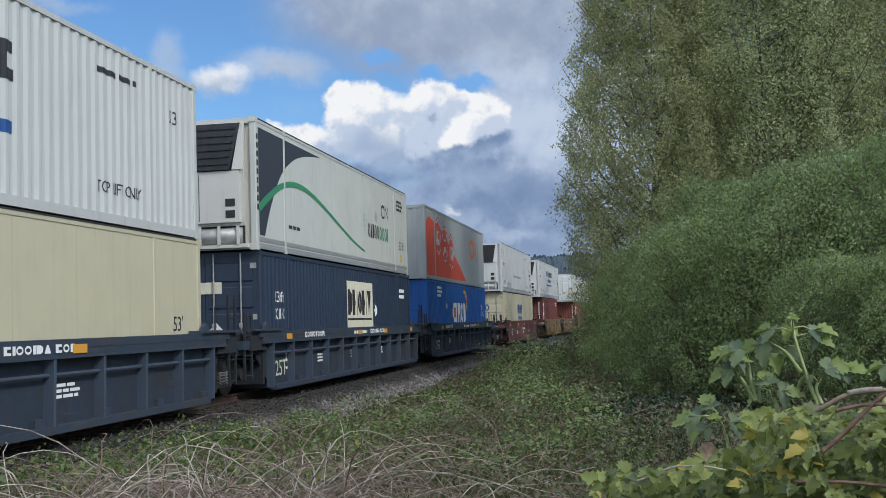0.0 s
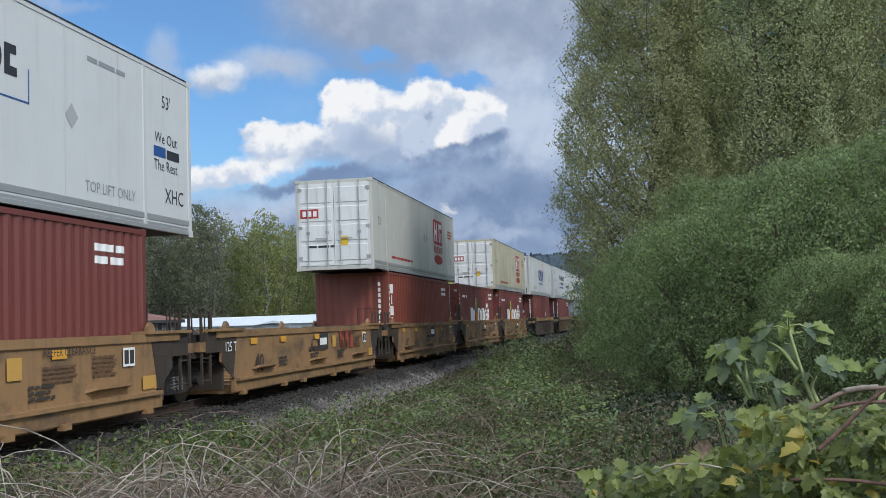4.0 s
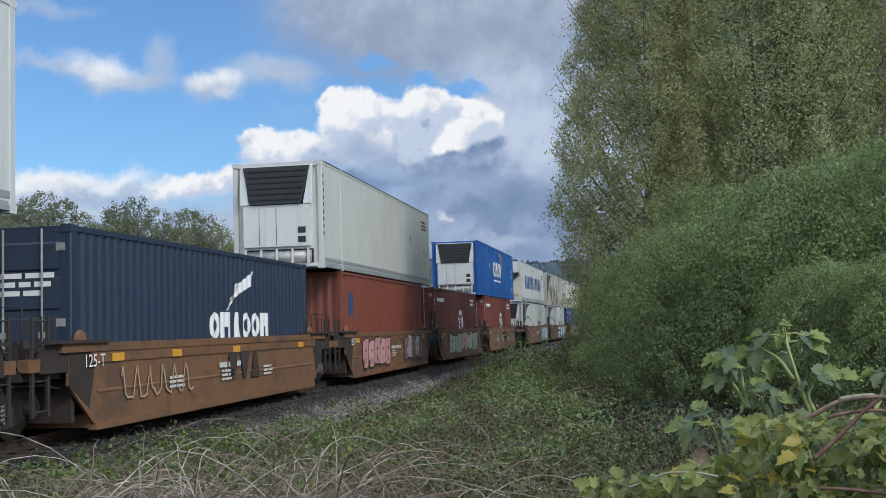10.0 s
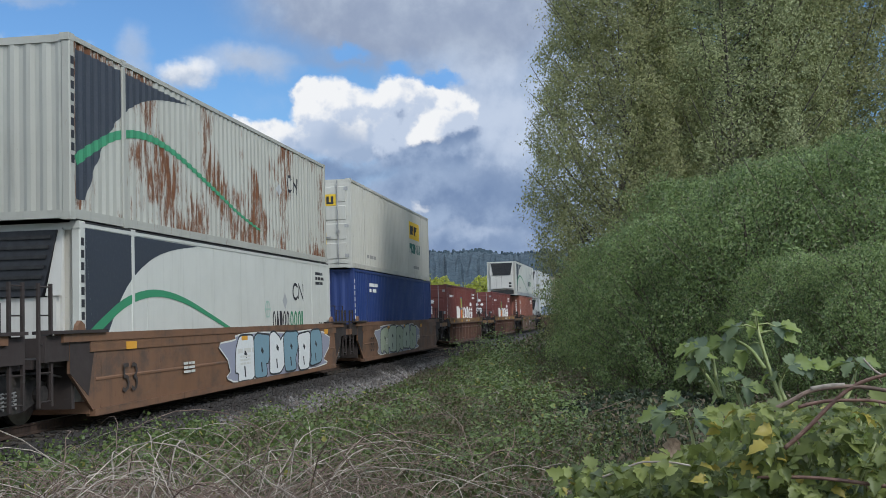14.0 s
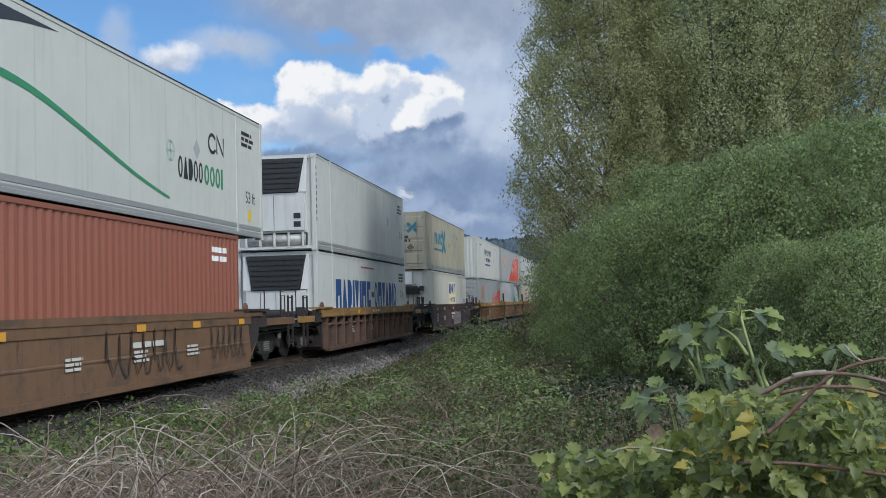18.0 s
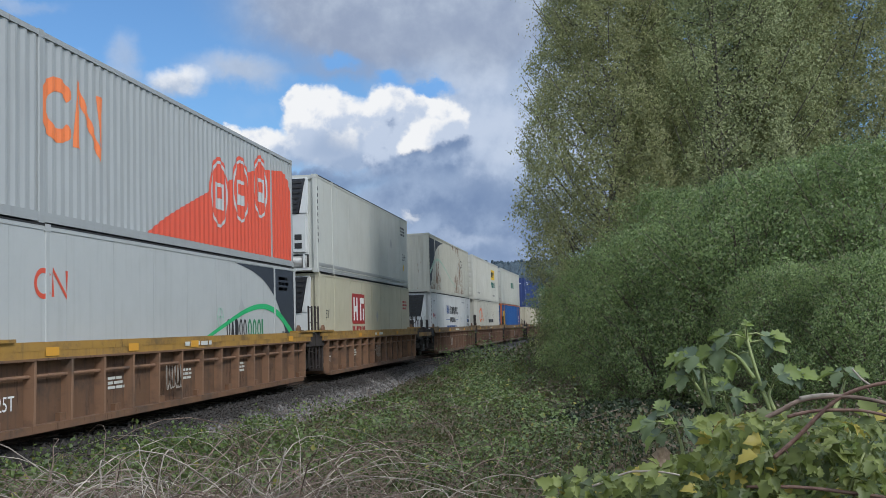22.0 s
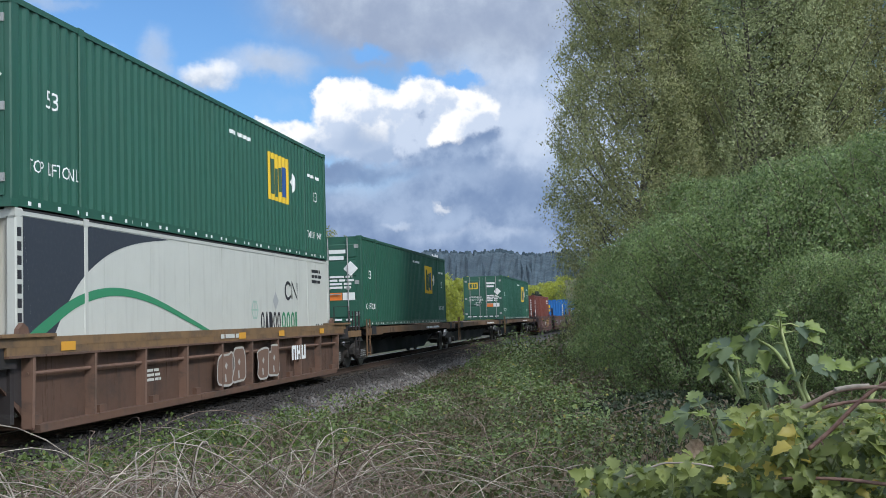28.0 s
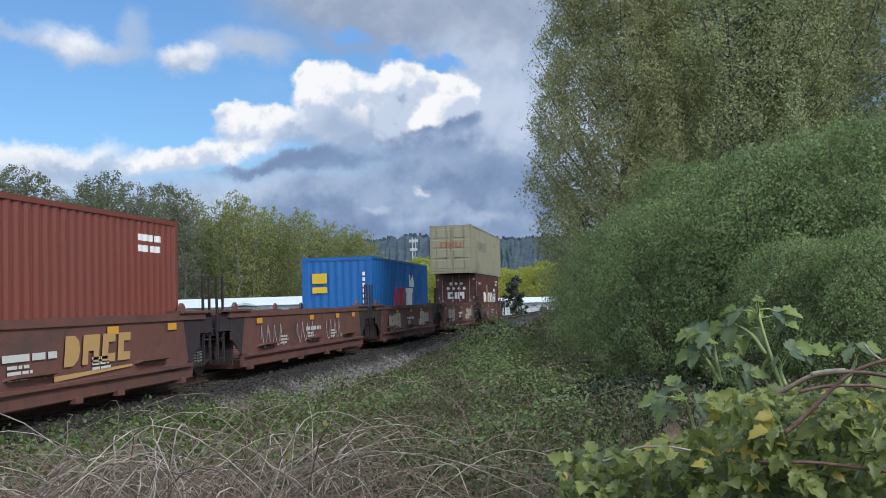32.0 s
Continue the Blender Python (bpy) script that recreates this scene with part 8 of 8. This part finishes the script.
def leaf_pose(rnd, place, scale, droop=0.0):
    """A leaf that turns its face to the light and to the open side."""
    n_ = (Vector((-0.1, -0.5, 0.85)) + Vector((rnd.gauss(0, 0.5), rnd.gauss(0, 0.45), rnd.gauss(0, 0.4)))).normalized()
    a = rnd.uniform(0, 2 * math.pi)
    return leaf_at(place, scale, Vector((math.cos(a), 0.25 * math.sin(a), 0.8 * math.sin(a) - droop)), n_)


def leaf_at(place, scale, along, face):
    y_ = (along - face * along.dot(face)).normalized()
    m = Matrix((y_.cross(face), y_, face)).transposed().to_4x4()
    return Matrix.Translation(place) @ m @ Matrix.Diagonal((scale, scale, scale, 1))


def spot(az, el, r):
    return Vector((0, 0, EYE)) + compass(az, el) * r


# the tall shoots: azimuth and elevation of their stems, foot to tip, and of their leaves with turn (degrees) and size
TALL_SHOOTS = (
    (((8.44, -4.9), (7.97, -3.57), (7.57, -2.07), (7.35, -1.05), (7.31, -0.44)),
     ((7.32, -0.35, 80, 0.5), (7.2, -0.8, 250, 0.6), (6.4, -0.9, 130, 0.95), (8.2, -0.95, 0, 1.0), (8.4, -1.3, 320, 0.75), (6.8, -1.9, 265, 1.1))),
    (((7.6, -3.02), (6.98, -2.07), (6.4, -1.65)), ((5.95, -1.55, 175, 1.25),)),
    (((5.42, -4.4), (5.25, -3.54), (5.15, -2.72), (5.08, -2.1)), ((4.75, -1.85, 160, 1.1), (4.2, -1.7, 195, 0.9))),
    (((5.36, -4.4), (4.92, -3.54), (4.56, -3.01)), ((4.2, -2.85, 190, 0.9), (4.5, -2.4, 60, 0.8))),
    (((4.04, -7.2), (3.93, -6.25), (3.69, -5.43)), ((3.3, -4.7, 110, 1.0), (2.6, -5.1, 160, 1.2), (4.2, -5.4, 10, 1.1), (3.4, -5.2, 90, 0.6), (2.9, -5.7, 215, 0.9))),
    (((8.51, -4.6), (8.28, -3.84), (8.5, -3.3)), ((8.8, -2.85, 20, 1.0), (9.5, -2.9, 350, 1.0), (7.98, -3.2, 170, 0.8))),
    (((11.27, -4.6), (11.68, -3.72), (11.83, -3.1)), ((11.6, -2.75, 140, 0.9), (12.1, -2.8, 20, 0.8))),
    (((6.5, -5.2), (6.3, -4.4), (6.1, -3.9)), ((6.1, -3.55, 100, 0.9), (6.6, -3.9, 0, 0.9), (5.6, -3.95, 190, 0.8))),
)


def near_bramble():
    rnd = random.Random(21)
    kinds = [bramble_leaf(k) for k in range(9)]
    fresh = [s.mesh("leaf", SHOOT, True) for s in kinds[:6]]
    tips = [s.mesh("leaf", TIP, True) for s in kinds[6:8]]
    label = "fresh green bramble shoot with toothed leaves"
    for i, (line, leaves) in enumerate(TALL_SHOOTS):
        plant_ = thing("bramble", label, "bramble", "brambles by the camera")
        r = 3.2
        pts = sweep_curve([tuple(spot(az, el, r + 0.02 * k)) for k, (az, el) in enumerate(line)], 4)
        s = Shape().path(pts, 0.0062, 6, 0.0034)
        for az, el, turn, size in leaves:
            q = spot(az, el, r + rnd.uniform(-0.06, 0.1))
            near = min(pts, key=lambda p: (Vector(p) - q).length)
            s.path([near, tuple(Vector(near).lerp(q, 0.55) + Vector((0, 0, 0.008))), tuple(q)], 0.0022, 5)
            t = radians(turn)
            m = leaf_at(q, size * 0.78, Vector((math.cos(t), -0.15, math.sin(t))), (Vector((-0.1 + 0.25 * math.cos(t), -0.55, 0.8)) + Vector((rnd.gauss(0, 0.15), rnd.gauss(0, 0.15), 0))).normalized())
            ob = new("leaf", rnd.choice(tips if size <= 0.6 else fresh))
            ob.parent, ob.matrix_basis = plant_, m
        part("stem", s, STEM, plant_, "pale hairy stem", True)
    for k in range(30):
        az = rnd.uniform(4.3, 14.0) if k % 5 else rnd.uniform(-2.4, 3.0)
        el = -5.0 - 0.025 * (az - 9) ** 2 - rnd.random() * 2.2 if az > 4 else -7.4 - rnd.random() * 0.9
        tip = spot(az, el, rnd.uniform(2.9, 3.5))
        foot = tip + Vector((rnd.gauss(0, 0.12), rnd.uniform(0.0, 0.3), -0.75))
        plant_ = thing("bramble", label, "bramble", "brambles by the camera")
        knee = foot.lerp(tip, 0.5) + Vector((rnd.gauss(0, 0.05), rnd.gauss(0, 0.04), 0))
        s = Shape().path([tuple(foot), tuple(knee), tuple(tip)], 0.0046, 6, 0.0026)
        for j in range(6):
            p = knee.lerp(tip, 1.0 - 0.13 * j)
            a = rnd.uniform(0, 6.28)
            out = Vector((math.cos(a), 0.5 * math.sin(a), rnd.uniform(0.0, 0.6))).normalized()
            q = p + out * (rnd.uniform(0.03, 0.08) if j else 0.01)
            s.path([tuple(p), tuple(q)], 0.0018, 4)
            ob = new("leaf", rnd.choice(tips if j == 0 else fresh))
            ob.parent = plant_
            ob.matrix_basis = leaf_at(q, rnd.uniform(0.38, 0.62) * (0.6 if j == 0 else 1.0), out + Vector((0, -0.2, 0)), (Vector((0, -0.45, 0.9)) + Vector((rnd.gauss(0, 0.3), rnd.gauss(0, 0.3), 0))).normalized())
        part("stem", s, STEM, plant_, "pale hairy stem", True)
    # the dense foliage lower down, too thick to tell leaf from leaf
    base = [bramble_leaf(40 + k, 7) for k in range(8)]
    s = Shape()
    for k in range(1180):
        if k % 5 == 0:
            az = rnd.uniform(-2.8, 4.2)
            el = -7.75 + 0.1 * az - rnd.random() * 2.2
        else:
            az = rnd.uniform(3.6, 15.0)
            top = -4.75 - 0.02 * (az - 9.5) ** 2 - (1.6 if az < 5.2 else 0.0) + 0.35 * noise.noise(Vector((az * 0.9, 0, 0)))
            el = top - 5.0 * rnd.random() ** 0.85
        m = leaf_pose(rnd, spot(az, el, rnd.uniform(2.8, 4.1)), rnd.uniform(0.34, 0.76), 0.3)
        b_ = rnd.choice(base)
        o = len(s.v)
        s.v += [tuple(m @ Vector(v)) for v in b_.v]
        s.f += [tuple(o + i for i in f) for f in b_.f]
    solid("bramble_foliage", s, BRAMBLE, "dense green bramble leaves with a few yellow ones", "brambles", kind="stuff", smooth=True)
    # old brown canes that cross in front of them
    reddish = plain("reddish_bramble_cane", (0.09, 0.045, 0.035), (0.2, 0.115, 0.085), 25, 0.6)
    for pts, r, mat, label in (
            (((8.34, -6.9), (9.42, -5.97), (10.75, -4.64), (11.8, -3.85), (13.07, -3.4), (14.6, -3.15)), 0.0058, reddish, "reddish thorny cane slanting across the brambles"),
            (((7.9, -5.04), (8.7, -4.64), (9.76, -4.11), (11.29, -3.92), (12.79, -4.05), (14.6, -4.5)), 0.0062, RUSSET, "thick grey-brown cane arching over the brambles"),
            (((9.08, -4.91), (10.25, -4.64), (11.51, -4.58), (12.76, -4.64), (14.6, -5.1)), 0.0045, reddish, "brown cane among the bramble leaves"),
            (((9.7, -4.05), (10.5, -3.9), (11.3, -3.84)), 0.0066, STRAW, "pale dry sheath peeling from a cane"),
            (((13.0, -3.4), (12.6, -3.1), (12.2, -2.6)), 0.003, STRAW, "short broken pale twig"),
            (((-0.6, -8.3), (1.09, -7.65), (1.91, -7.56), (2.87, -7.59), (3.81, -7.75)), 0.003, STRAW, "thin dry twig under the dried leaf"),
            (((14.5, -8.8), (10.0, -8.3), (7.0, -8.3)), 0.005, reddish, "low brown cane under the bramble leaves")):
        path = sweep_curve([tuple(spot(az, el, 2.85)) for az, el in pts], 5)
        cane = thing("old_cane", label, "cane", "old canes by the camera")
        part("stalk", Shape().path(path, r, 7, r * 0.75), mat, cane, smooth=True)
        for k in range(3, len(path) - 2, 4):
            if mat == reddish:
                a = Vector(path[k])
                part("thorn", Shape().tube(tuple(a), tuple(a + Vector((rnd.uniform(-0.008, 0.012), -0.006, rnd.choice((-1, 1)) * 0.016))), 0.0026, 4, 0.0004), mat, cane)
    dried = leaflet_shape(0.075, 0.05, 9).mesh("dried_leaf", plain("dried_leaf", (0.25, 0.17, 0.12), (0.45, 0.36, 0.28), 20, 0.9))
    ob = tagged(new("dried_leaf", dried), "curled dry brown leaf on a cane", "leaf")
    ob.matrix_basis = Matrix.Translation(spot(3.1, -6.5, 3.3)) @ pose(0, 0, 0, -80, 20, 15)


undergrowth()
ivy()
mounds()
canes()
near_bramble()

# ---------------------------------------------------------------- beyond the line
def far_tree(seed, tall, wide, mat, name, label, leaf=0.31, tips=4, per=16, low=0.12):
    return grow(seed, tall, wide, 26, tips, per, leaf, mat, BARK, 0.85, low, 0.26, 0.7, name, label, shell=3400)


def ring_place(az, r):
    return r * math.sin(radians(az)), r * math.cos(radians(az))


def woods():
    rnd = random.Random(31)
    kinds = [far_tree(41, 18.5, 3.0, GREYGREEN, "tree", "tall deciduous tree in thin spring leaf"), far_tree(42, 17.0, 3.2, SPRING, "tree", "deciduous tree in olive green leaf"), far_tree(43, 18.0, 2.8, OLIVE, "tree", "dark green tree at the wood's edge")]
    fresh = far_tree(46, 17.0, 3.3, SUNLIT_LEAF, "tree", "yellow-green tree in spring leaf, coloured as sunlit")
    gold = far_tree(44, 13.0, 4.6, YELLOWING, "tree", "yellow-green flowering tree in sunlight", 0.5)
    spots = []
    az = -36.0
    while az < -12.5:
        r = 150 + (az + 36) * 2.6 + rnd.uniform(-12, 12)
        spots.append((az, r, rnd.uniform(1.08, 1.36) * (1.0 - 0.012 * max(0, az + 26))))
        spots.append((az + 0.4, r + 16, rnd.uniform(1.12, 1.34) * (1.0 - 0.01 * max(0, az + 26))))
        az += rnd.uniform(0.74, 1.02)
    used = set()
    for k, (az, r, size) in enumerate(spots):
        tree = fresh if az > -21.5 else kinds[rnd.choice((0, 0, 1, 1, 2))]
        x, y = ring_place(az, r)
        if tree.name not in used:
            used.add(tree.name)
            tree.matrix_basis = pose(x, y, ground_z(x, y), 0, 0, rnd.uniform(0, 360)) @ Matrix.Diagonal((size, size, size, 1))
        else:
            plant(tree, x, y, rnd.uniform(0, 360), size)
    first = True
    az = -13.5
    while az < -1.5:
        r = 310 + rnd.uniform(-20, 40)
        size = rnd.uniform(0.9, 1.1) * (1.08 if az < -9 else 0.95)
        x, y = ring_place(az, r)
        if first:
            gold.matrix_basis = pose(x, y, ground_z(x, y), 0, 0, 0) @ Matrix.Diagonal((size, size, size, 1))
            first = False
        else:
            plant(gold, x, y, rnd.uniform(0, 360), size)
        az += rnd.uniform(0.42, 0.62)
    # unseen trees, added inside the bend behind the cottonwoods to shade the line
    for k in range(14):
        y = 50.0 + 6.0 * k
        plant(kinds[k % 3], 2.6 + 0.035 * (y - 50) + rnd.uniform(-0.8, 1.2) + (3.5 if k % 2 else 0.0), y, rnd.uniform(0, 360), rnd.uniform(0.82, 1.0))
    # a small dark conifer at the end of the open line
    fir = grow(45, 5.0, 1.1, 30, 4, 26, 0.25, CONIFER, BARK, 0.25, 0.05, 0.12, 0.1, "tree", "small dark conifer beside the track")
    x, y = ring_place(-4.75, 118)
    fir.matrix_basis = pose(x, y, ground_z(x, y))


def hill():
    """A wooded ridge with a ragged skyline."""
    s = Shape()
    rnd = random.Random(6)
    cols, rows_ = 420, 7
    for i in range(cols):
        az = -40 + 60 * i / (cols - 1)
        top = 3.3 + 0.12 * math.sin(az * 0.5) + 0.06 * math.sin(az * 1.7)
        for j in range(rows_):
            k = j / (rows_ - 1)
            r = 2300 + 700 * k
            el = -0.3 + (top + 0.3) * math.sin(k * math.pi / 2)
            x, y = ring_place(az, r)
            s.v.append((x, y, EYE + r * math.tan(radians(el)) + rnd.uniform(-1, 1) * (6 if j else 0)))
    s.f = [((i) * rows_ + j, (i + 1) * rows_ + j, (i + 1) * rows_ + j + 1, i * rows_ + j + 1) for i in range(cols - 1) for j in range(rows_ - 1)]
    # blue of the distance haze is mixed into the forest colour
    m, n, bsdf = material("haze_tinted_forest")
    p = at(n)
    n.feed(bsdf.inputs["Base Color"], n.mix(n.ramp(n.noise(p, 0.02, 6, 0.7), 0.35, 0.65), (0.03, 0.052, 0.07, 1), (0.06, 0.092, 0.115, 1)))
    bsdf.inputs["Roughness"].default_value = 1.0
    bump(n, bsdf, n.noise(p, 0.05, 5, 0.7), 1.0, 12.0)
    solid("backdrop_hill", s, m, "distant wooded ridge with haze blue in its colour", "hill", kind="structure")
    # single tree tops along the skyline
    t = Shape()
    for i in range(700):
        az = rnd.uniform(-40, 20)
        top = 3.3 + 0.12 * math.sin(az * 0.5) + 0.06 * math.sin(az * 1.7)
        x, y = ring_place(az, 2980)
        z = EYE + 3000 * math.tan(radians(top)) - 14
        t.tube((x, y, z), (x, y, z + rnd.uniform(13, 21)), rnd.uniform(6, 11), 5, 2.5)
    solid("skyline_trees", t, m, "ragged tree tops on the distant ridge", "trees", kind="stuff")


def buildings():
    roof = plain("faded_red_brown_roofing", (0.14, 0.062, 0.052), (0.22, 0.115, 0.095), 1.2, 0.9)
    board = plain("grey_weathered_boards", (0.07, 0.072, 0.075), (0.2, 0.2, 0.2), 5, 0.9, 0, (1, 1, 0.2))
    white = plain("white_metal_cladding", (0.55, 0.58, 0.60), (0.68, 0.70, 0.72), 2.5, 0.5)
    pale = plain("pale_grey_roof", (0.50, 0.55, 0.60), (0.62, 0.66, 0.70), 1.5, 0.6)
    dark = plain("dark_opening", (0.02, 0.022, 0.025), (0.04, 0.042, 0.045), 3, 0.4)
    g = -1.6
    barn = thing("storage_barn", "long low barn with red-brown hipped roof and board walls", "building")
    x0, x1, y0, y1, ez, rz = -74.0, -27.3, 64.0, 78.0, 1.98, 3.95
    part("wall", Shape().box(x0 + 0.4, x1 - 0.4, y0 + 0.4, y1 - 0.4, g, ez), dark, barn)
    s = Shape()
    s.v = [(x0, y0, ez), (x1, y0, ez), (x1, y1, ez), (x0, y1, ez), (x0 + 9, 71, rz), (x1 - 9.5, 71, rz), (x0, y0, ez - 0.18), (x1, y0, ez - 0.18), (x1, y1, ez - 0.18), (x0, y1, ez - 0.18)]
    s.f = [(0, 1, 5, 4), (1, 2, 5), (2, 3, 4, 5), (3, 0, 4), (6, 7, 1, 0), (7, 8, 2, 1), (8, 9, 3, 2), (9, 6, 0, 3), (9, 8, 7, 6)]
    part("roof", s, roof, barn, "faded red-brown hipped roof")
    slat = Shape().box(-0.14, 0.14, -0.05, 0.05, g, ez - 0.25).mesh("wall_board", board)
    for k in range(88):
        ob = new("wall_board", slat)
        ob.parent = barn
        ob.location = (x1 - 0.7 - 0.52 * k, y0 + 0.33, 0)
    part("eave_board", Shape().box(x0, x1, y0 - 0.03, y0, ez - 0.2, ez - 0.02), dark, barn)
    barn.matrix_basis = Matrix.Translation((x1, y0, 0)) @ pose(0, 0, 0, 0, 0, 26) @ Matrix.Translation((-x1, -y0, 0))

    def shed(cx, cy, w, d, eave, ridge, label, doors=3, along_x=True):
        h = thing("white_shed", label, "building", "white sheds beyond the line")
        part("wall", Shape().box(cx - w / 2, cx + w / 2, cy - d / 2, cy + d / 2, g, eave), white, h)
        s = Shape()
        if along_x:
            s.prism([(cx - w / 2 - 0.4, cy - d / 2 - 0.5, eave), (cx - w / 2 - 0.4, cy, ridge), (cx - w / 2 - 0.4, cy + d / 2 + 0.5, eave), (cx - w / 2 - 0.4, cy, ridge - 0.25)][::-1], (w + 0.8, 0, 0))
        else:
            s.prism([(cx - w / 2 - 0.4, cy - d / 2 - 0.4, eave), (cx, cy - d / 2 - 0.4, ridge - 0.25), (cx + w / 2 + 0.4, cy - d / 2 - 0.4, eave), (cx, cy - d / 2 - 0.4, ridge)], (0, d + 0.8, 0))
            part("gable", Shape().prism([(cx - w / 2, cy - d / 2, eave), (cx + w / 2, cy - d / 2, eave), (cx, cy - d / 2, ridge - 0.25)], (0, 0.2, 0)), white, h)
        part("roof", s, pale, h, "pale metal roof")
        for k in range(doors):
            x = cx - w / 2 + w * (k + 0.5) / doors
            part("opening", Shape().box(x - 0.5, x + 0.5, cy - d / 2 - 0.06, cy - d / 2 + 0.1, eave - 1.6, eave - 0.7), dark, h, "dark window")
            part("frame", Shape().box(x - 0.62, x + 0.62, cy - d / 2 - 0.09, cy - d / 2 - 0.05, eave - 0.7, eave - 0.6), pale, h)

    shed(-44.0, 118.0, 26.0, 14.0, 1.6, 2.5, "long white shed with pale low roof", 9)
    shed(-28.0, 128.0, 10.0, 12.0, 1.3, 2.5, "white gabled shed beyond the line", 3, False)
    shed(-37.0, 100.0, 5.5, 9.0, 1.5, 1.9, "small white cabin with flat roof", 2)
    shed(-12.0, 170.0, 9.0, 9.0, 1.0, 1.8, "small white building near the track", 2)
    steel = plain("galvanised_tower_steel", (0.4, 0.42, 0.44), (0.55, 0.57, 0.6), 3, 0.5)
    x, y = ring_place(-10.0, 640)
    mast = thing("radio_tower", "slim lattice radio tower with small dishes", "tower")
    z1 = EYE + 640 * math.tan(radians(3.36))
    s = Shape()
    for a in range(3):
        dx, dy = 1.6 * math.cos(a * 2.094), 1.6 * math.sin(a * 2.094)
        part("leg", Shape().tube((x + dx, y + dy, -2), (x + dx * 0.7, y + dy * 0.7, z1), 0.16, 5), steel, mast)
    for k in range(12):
        z = 3 + (z1 - 4) * k / 12
        a, b = k * 2.094, (k + 1) * 2.094
        part("brace", Shape().tube((x + 1.4 * math.cos(a), y + 1.4 * math.sin(a), z), (x + 1.4 * math.cos(b), y + 1.4 * math.sin(b), z + 2.8), 0.1, 4), steel, mast)
    for dz, w in ((-1.0, 2.6), (-6.0, 2.2)):
        part("antenna", Shape().box(x - w, x + w, y - 0.4, y + 0.4, z1 + dz - 1.6, z1 + dz), steel, mast, "panel antennas")


woods()
hill()
buildings()


# ---------------------------------------------------------------- what moves
SPEEDS = ((0, 21.37), (8, 20.78), (16, 21.42), (24, 20.27), (32, 21.44))   # metres a second along the clip


def run(t):
    """How far the train has come at t."""
    d = 0.0
    for (t0, v0), (t1, v1) in zip(SPEEDS, SPEEDS[1:]):
        k = min(max(t - t0, 0.0), t1 - t0)
        d += v0 * k + (v1 - v0) / (t1 - t0) * k * k / 2
    return d


def motions():
    for ob, s, z in RIDERS:
        walk(ob, [(t, on_line(s - run(t), z)) for t in range(0, 33, 2)])


motions()
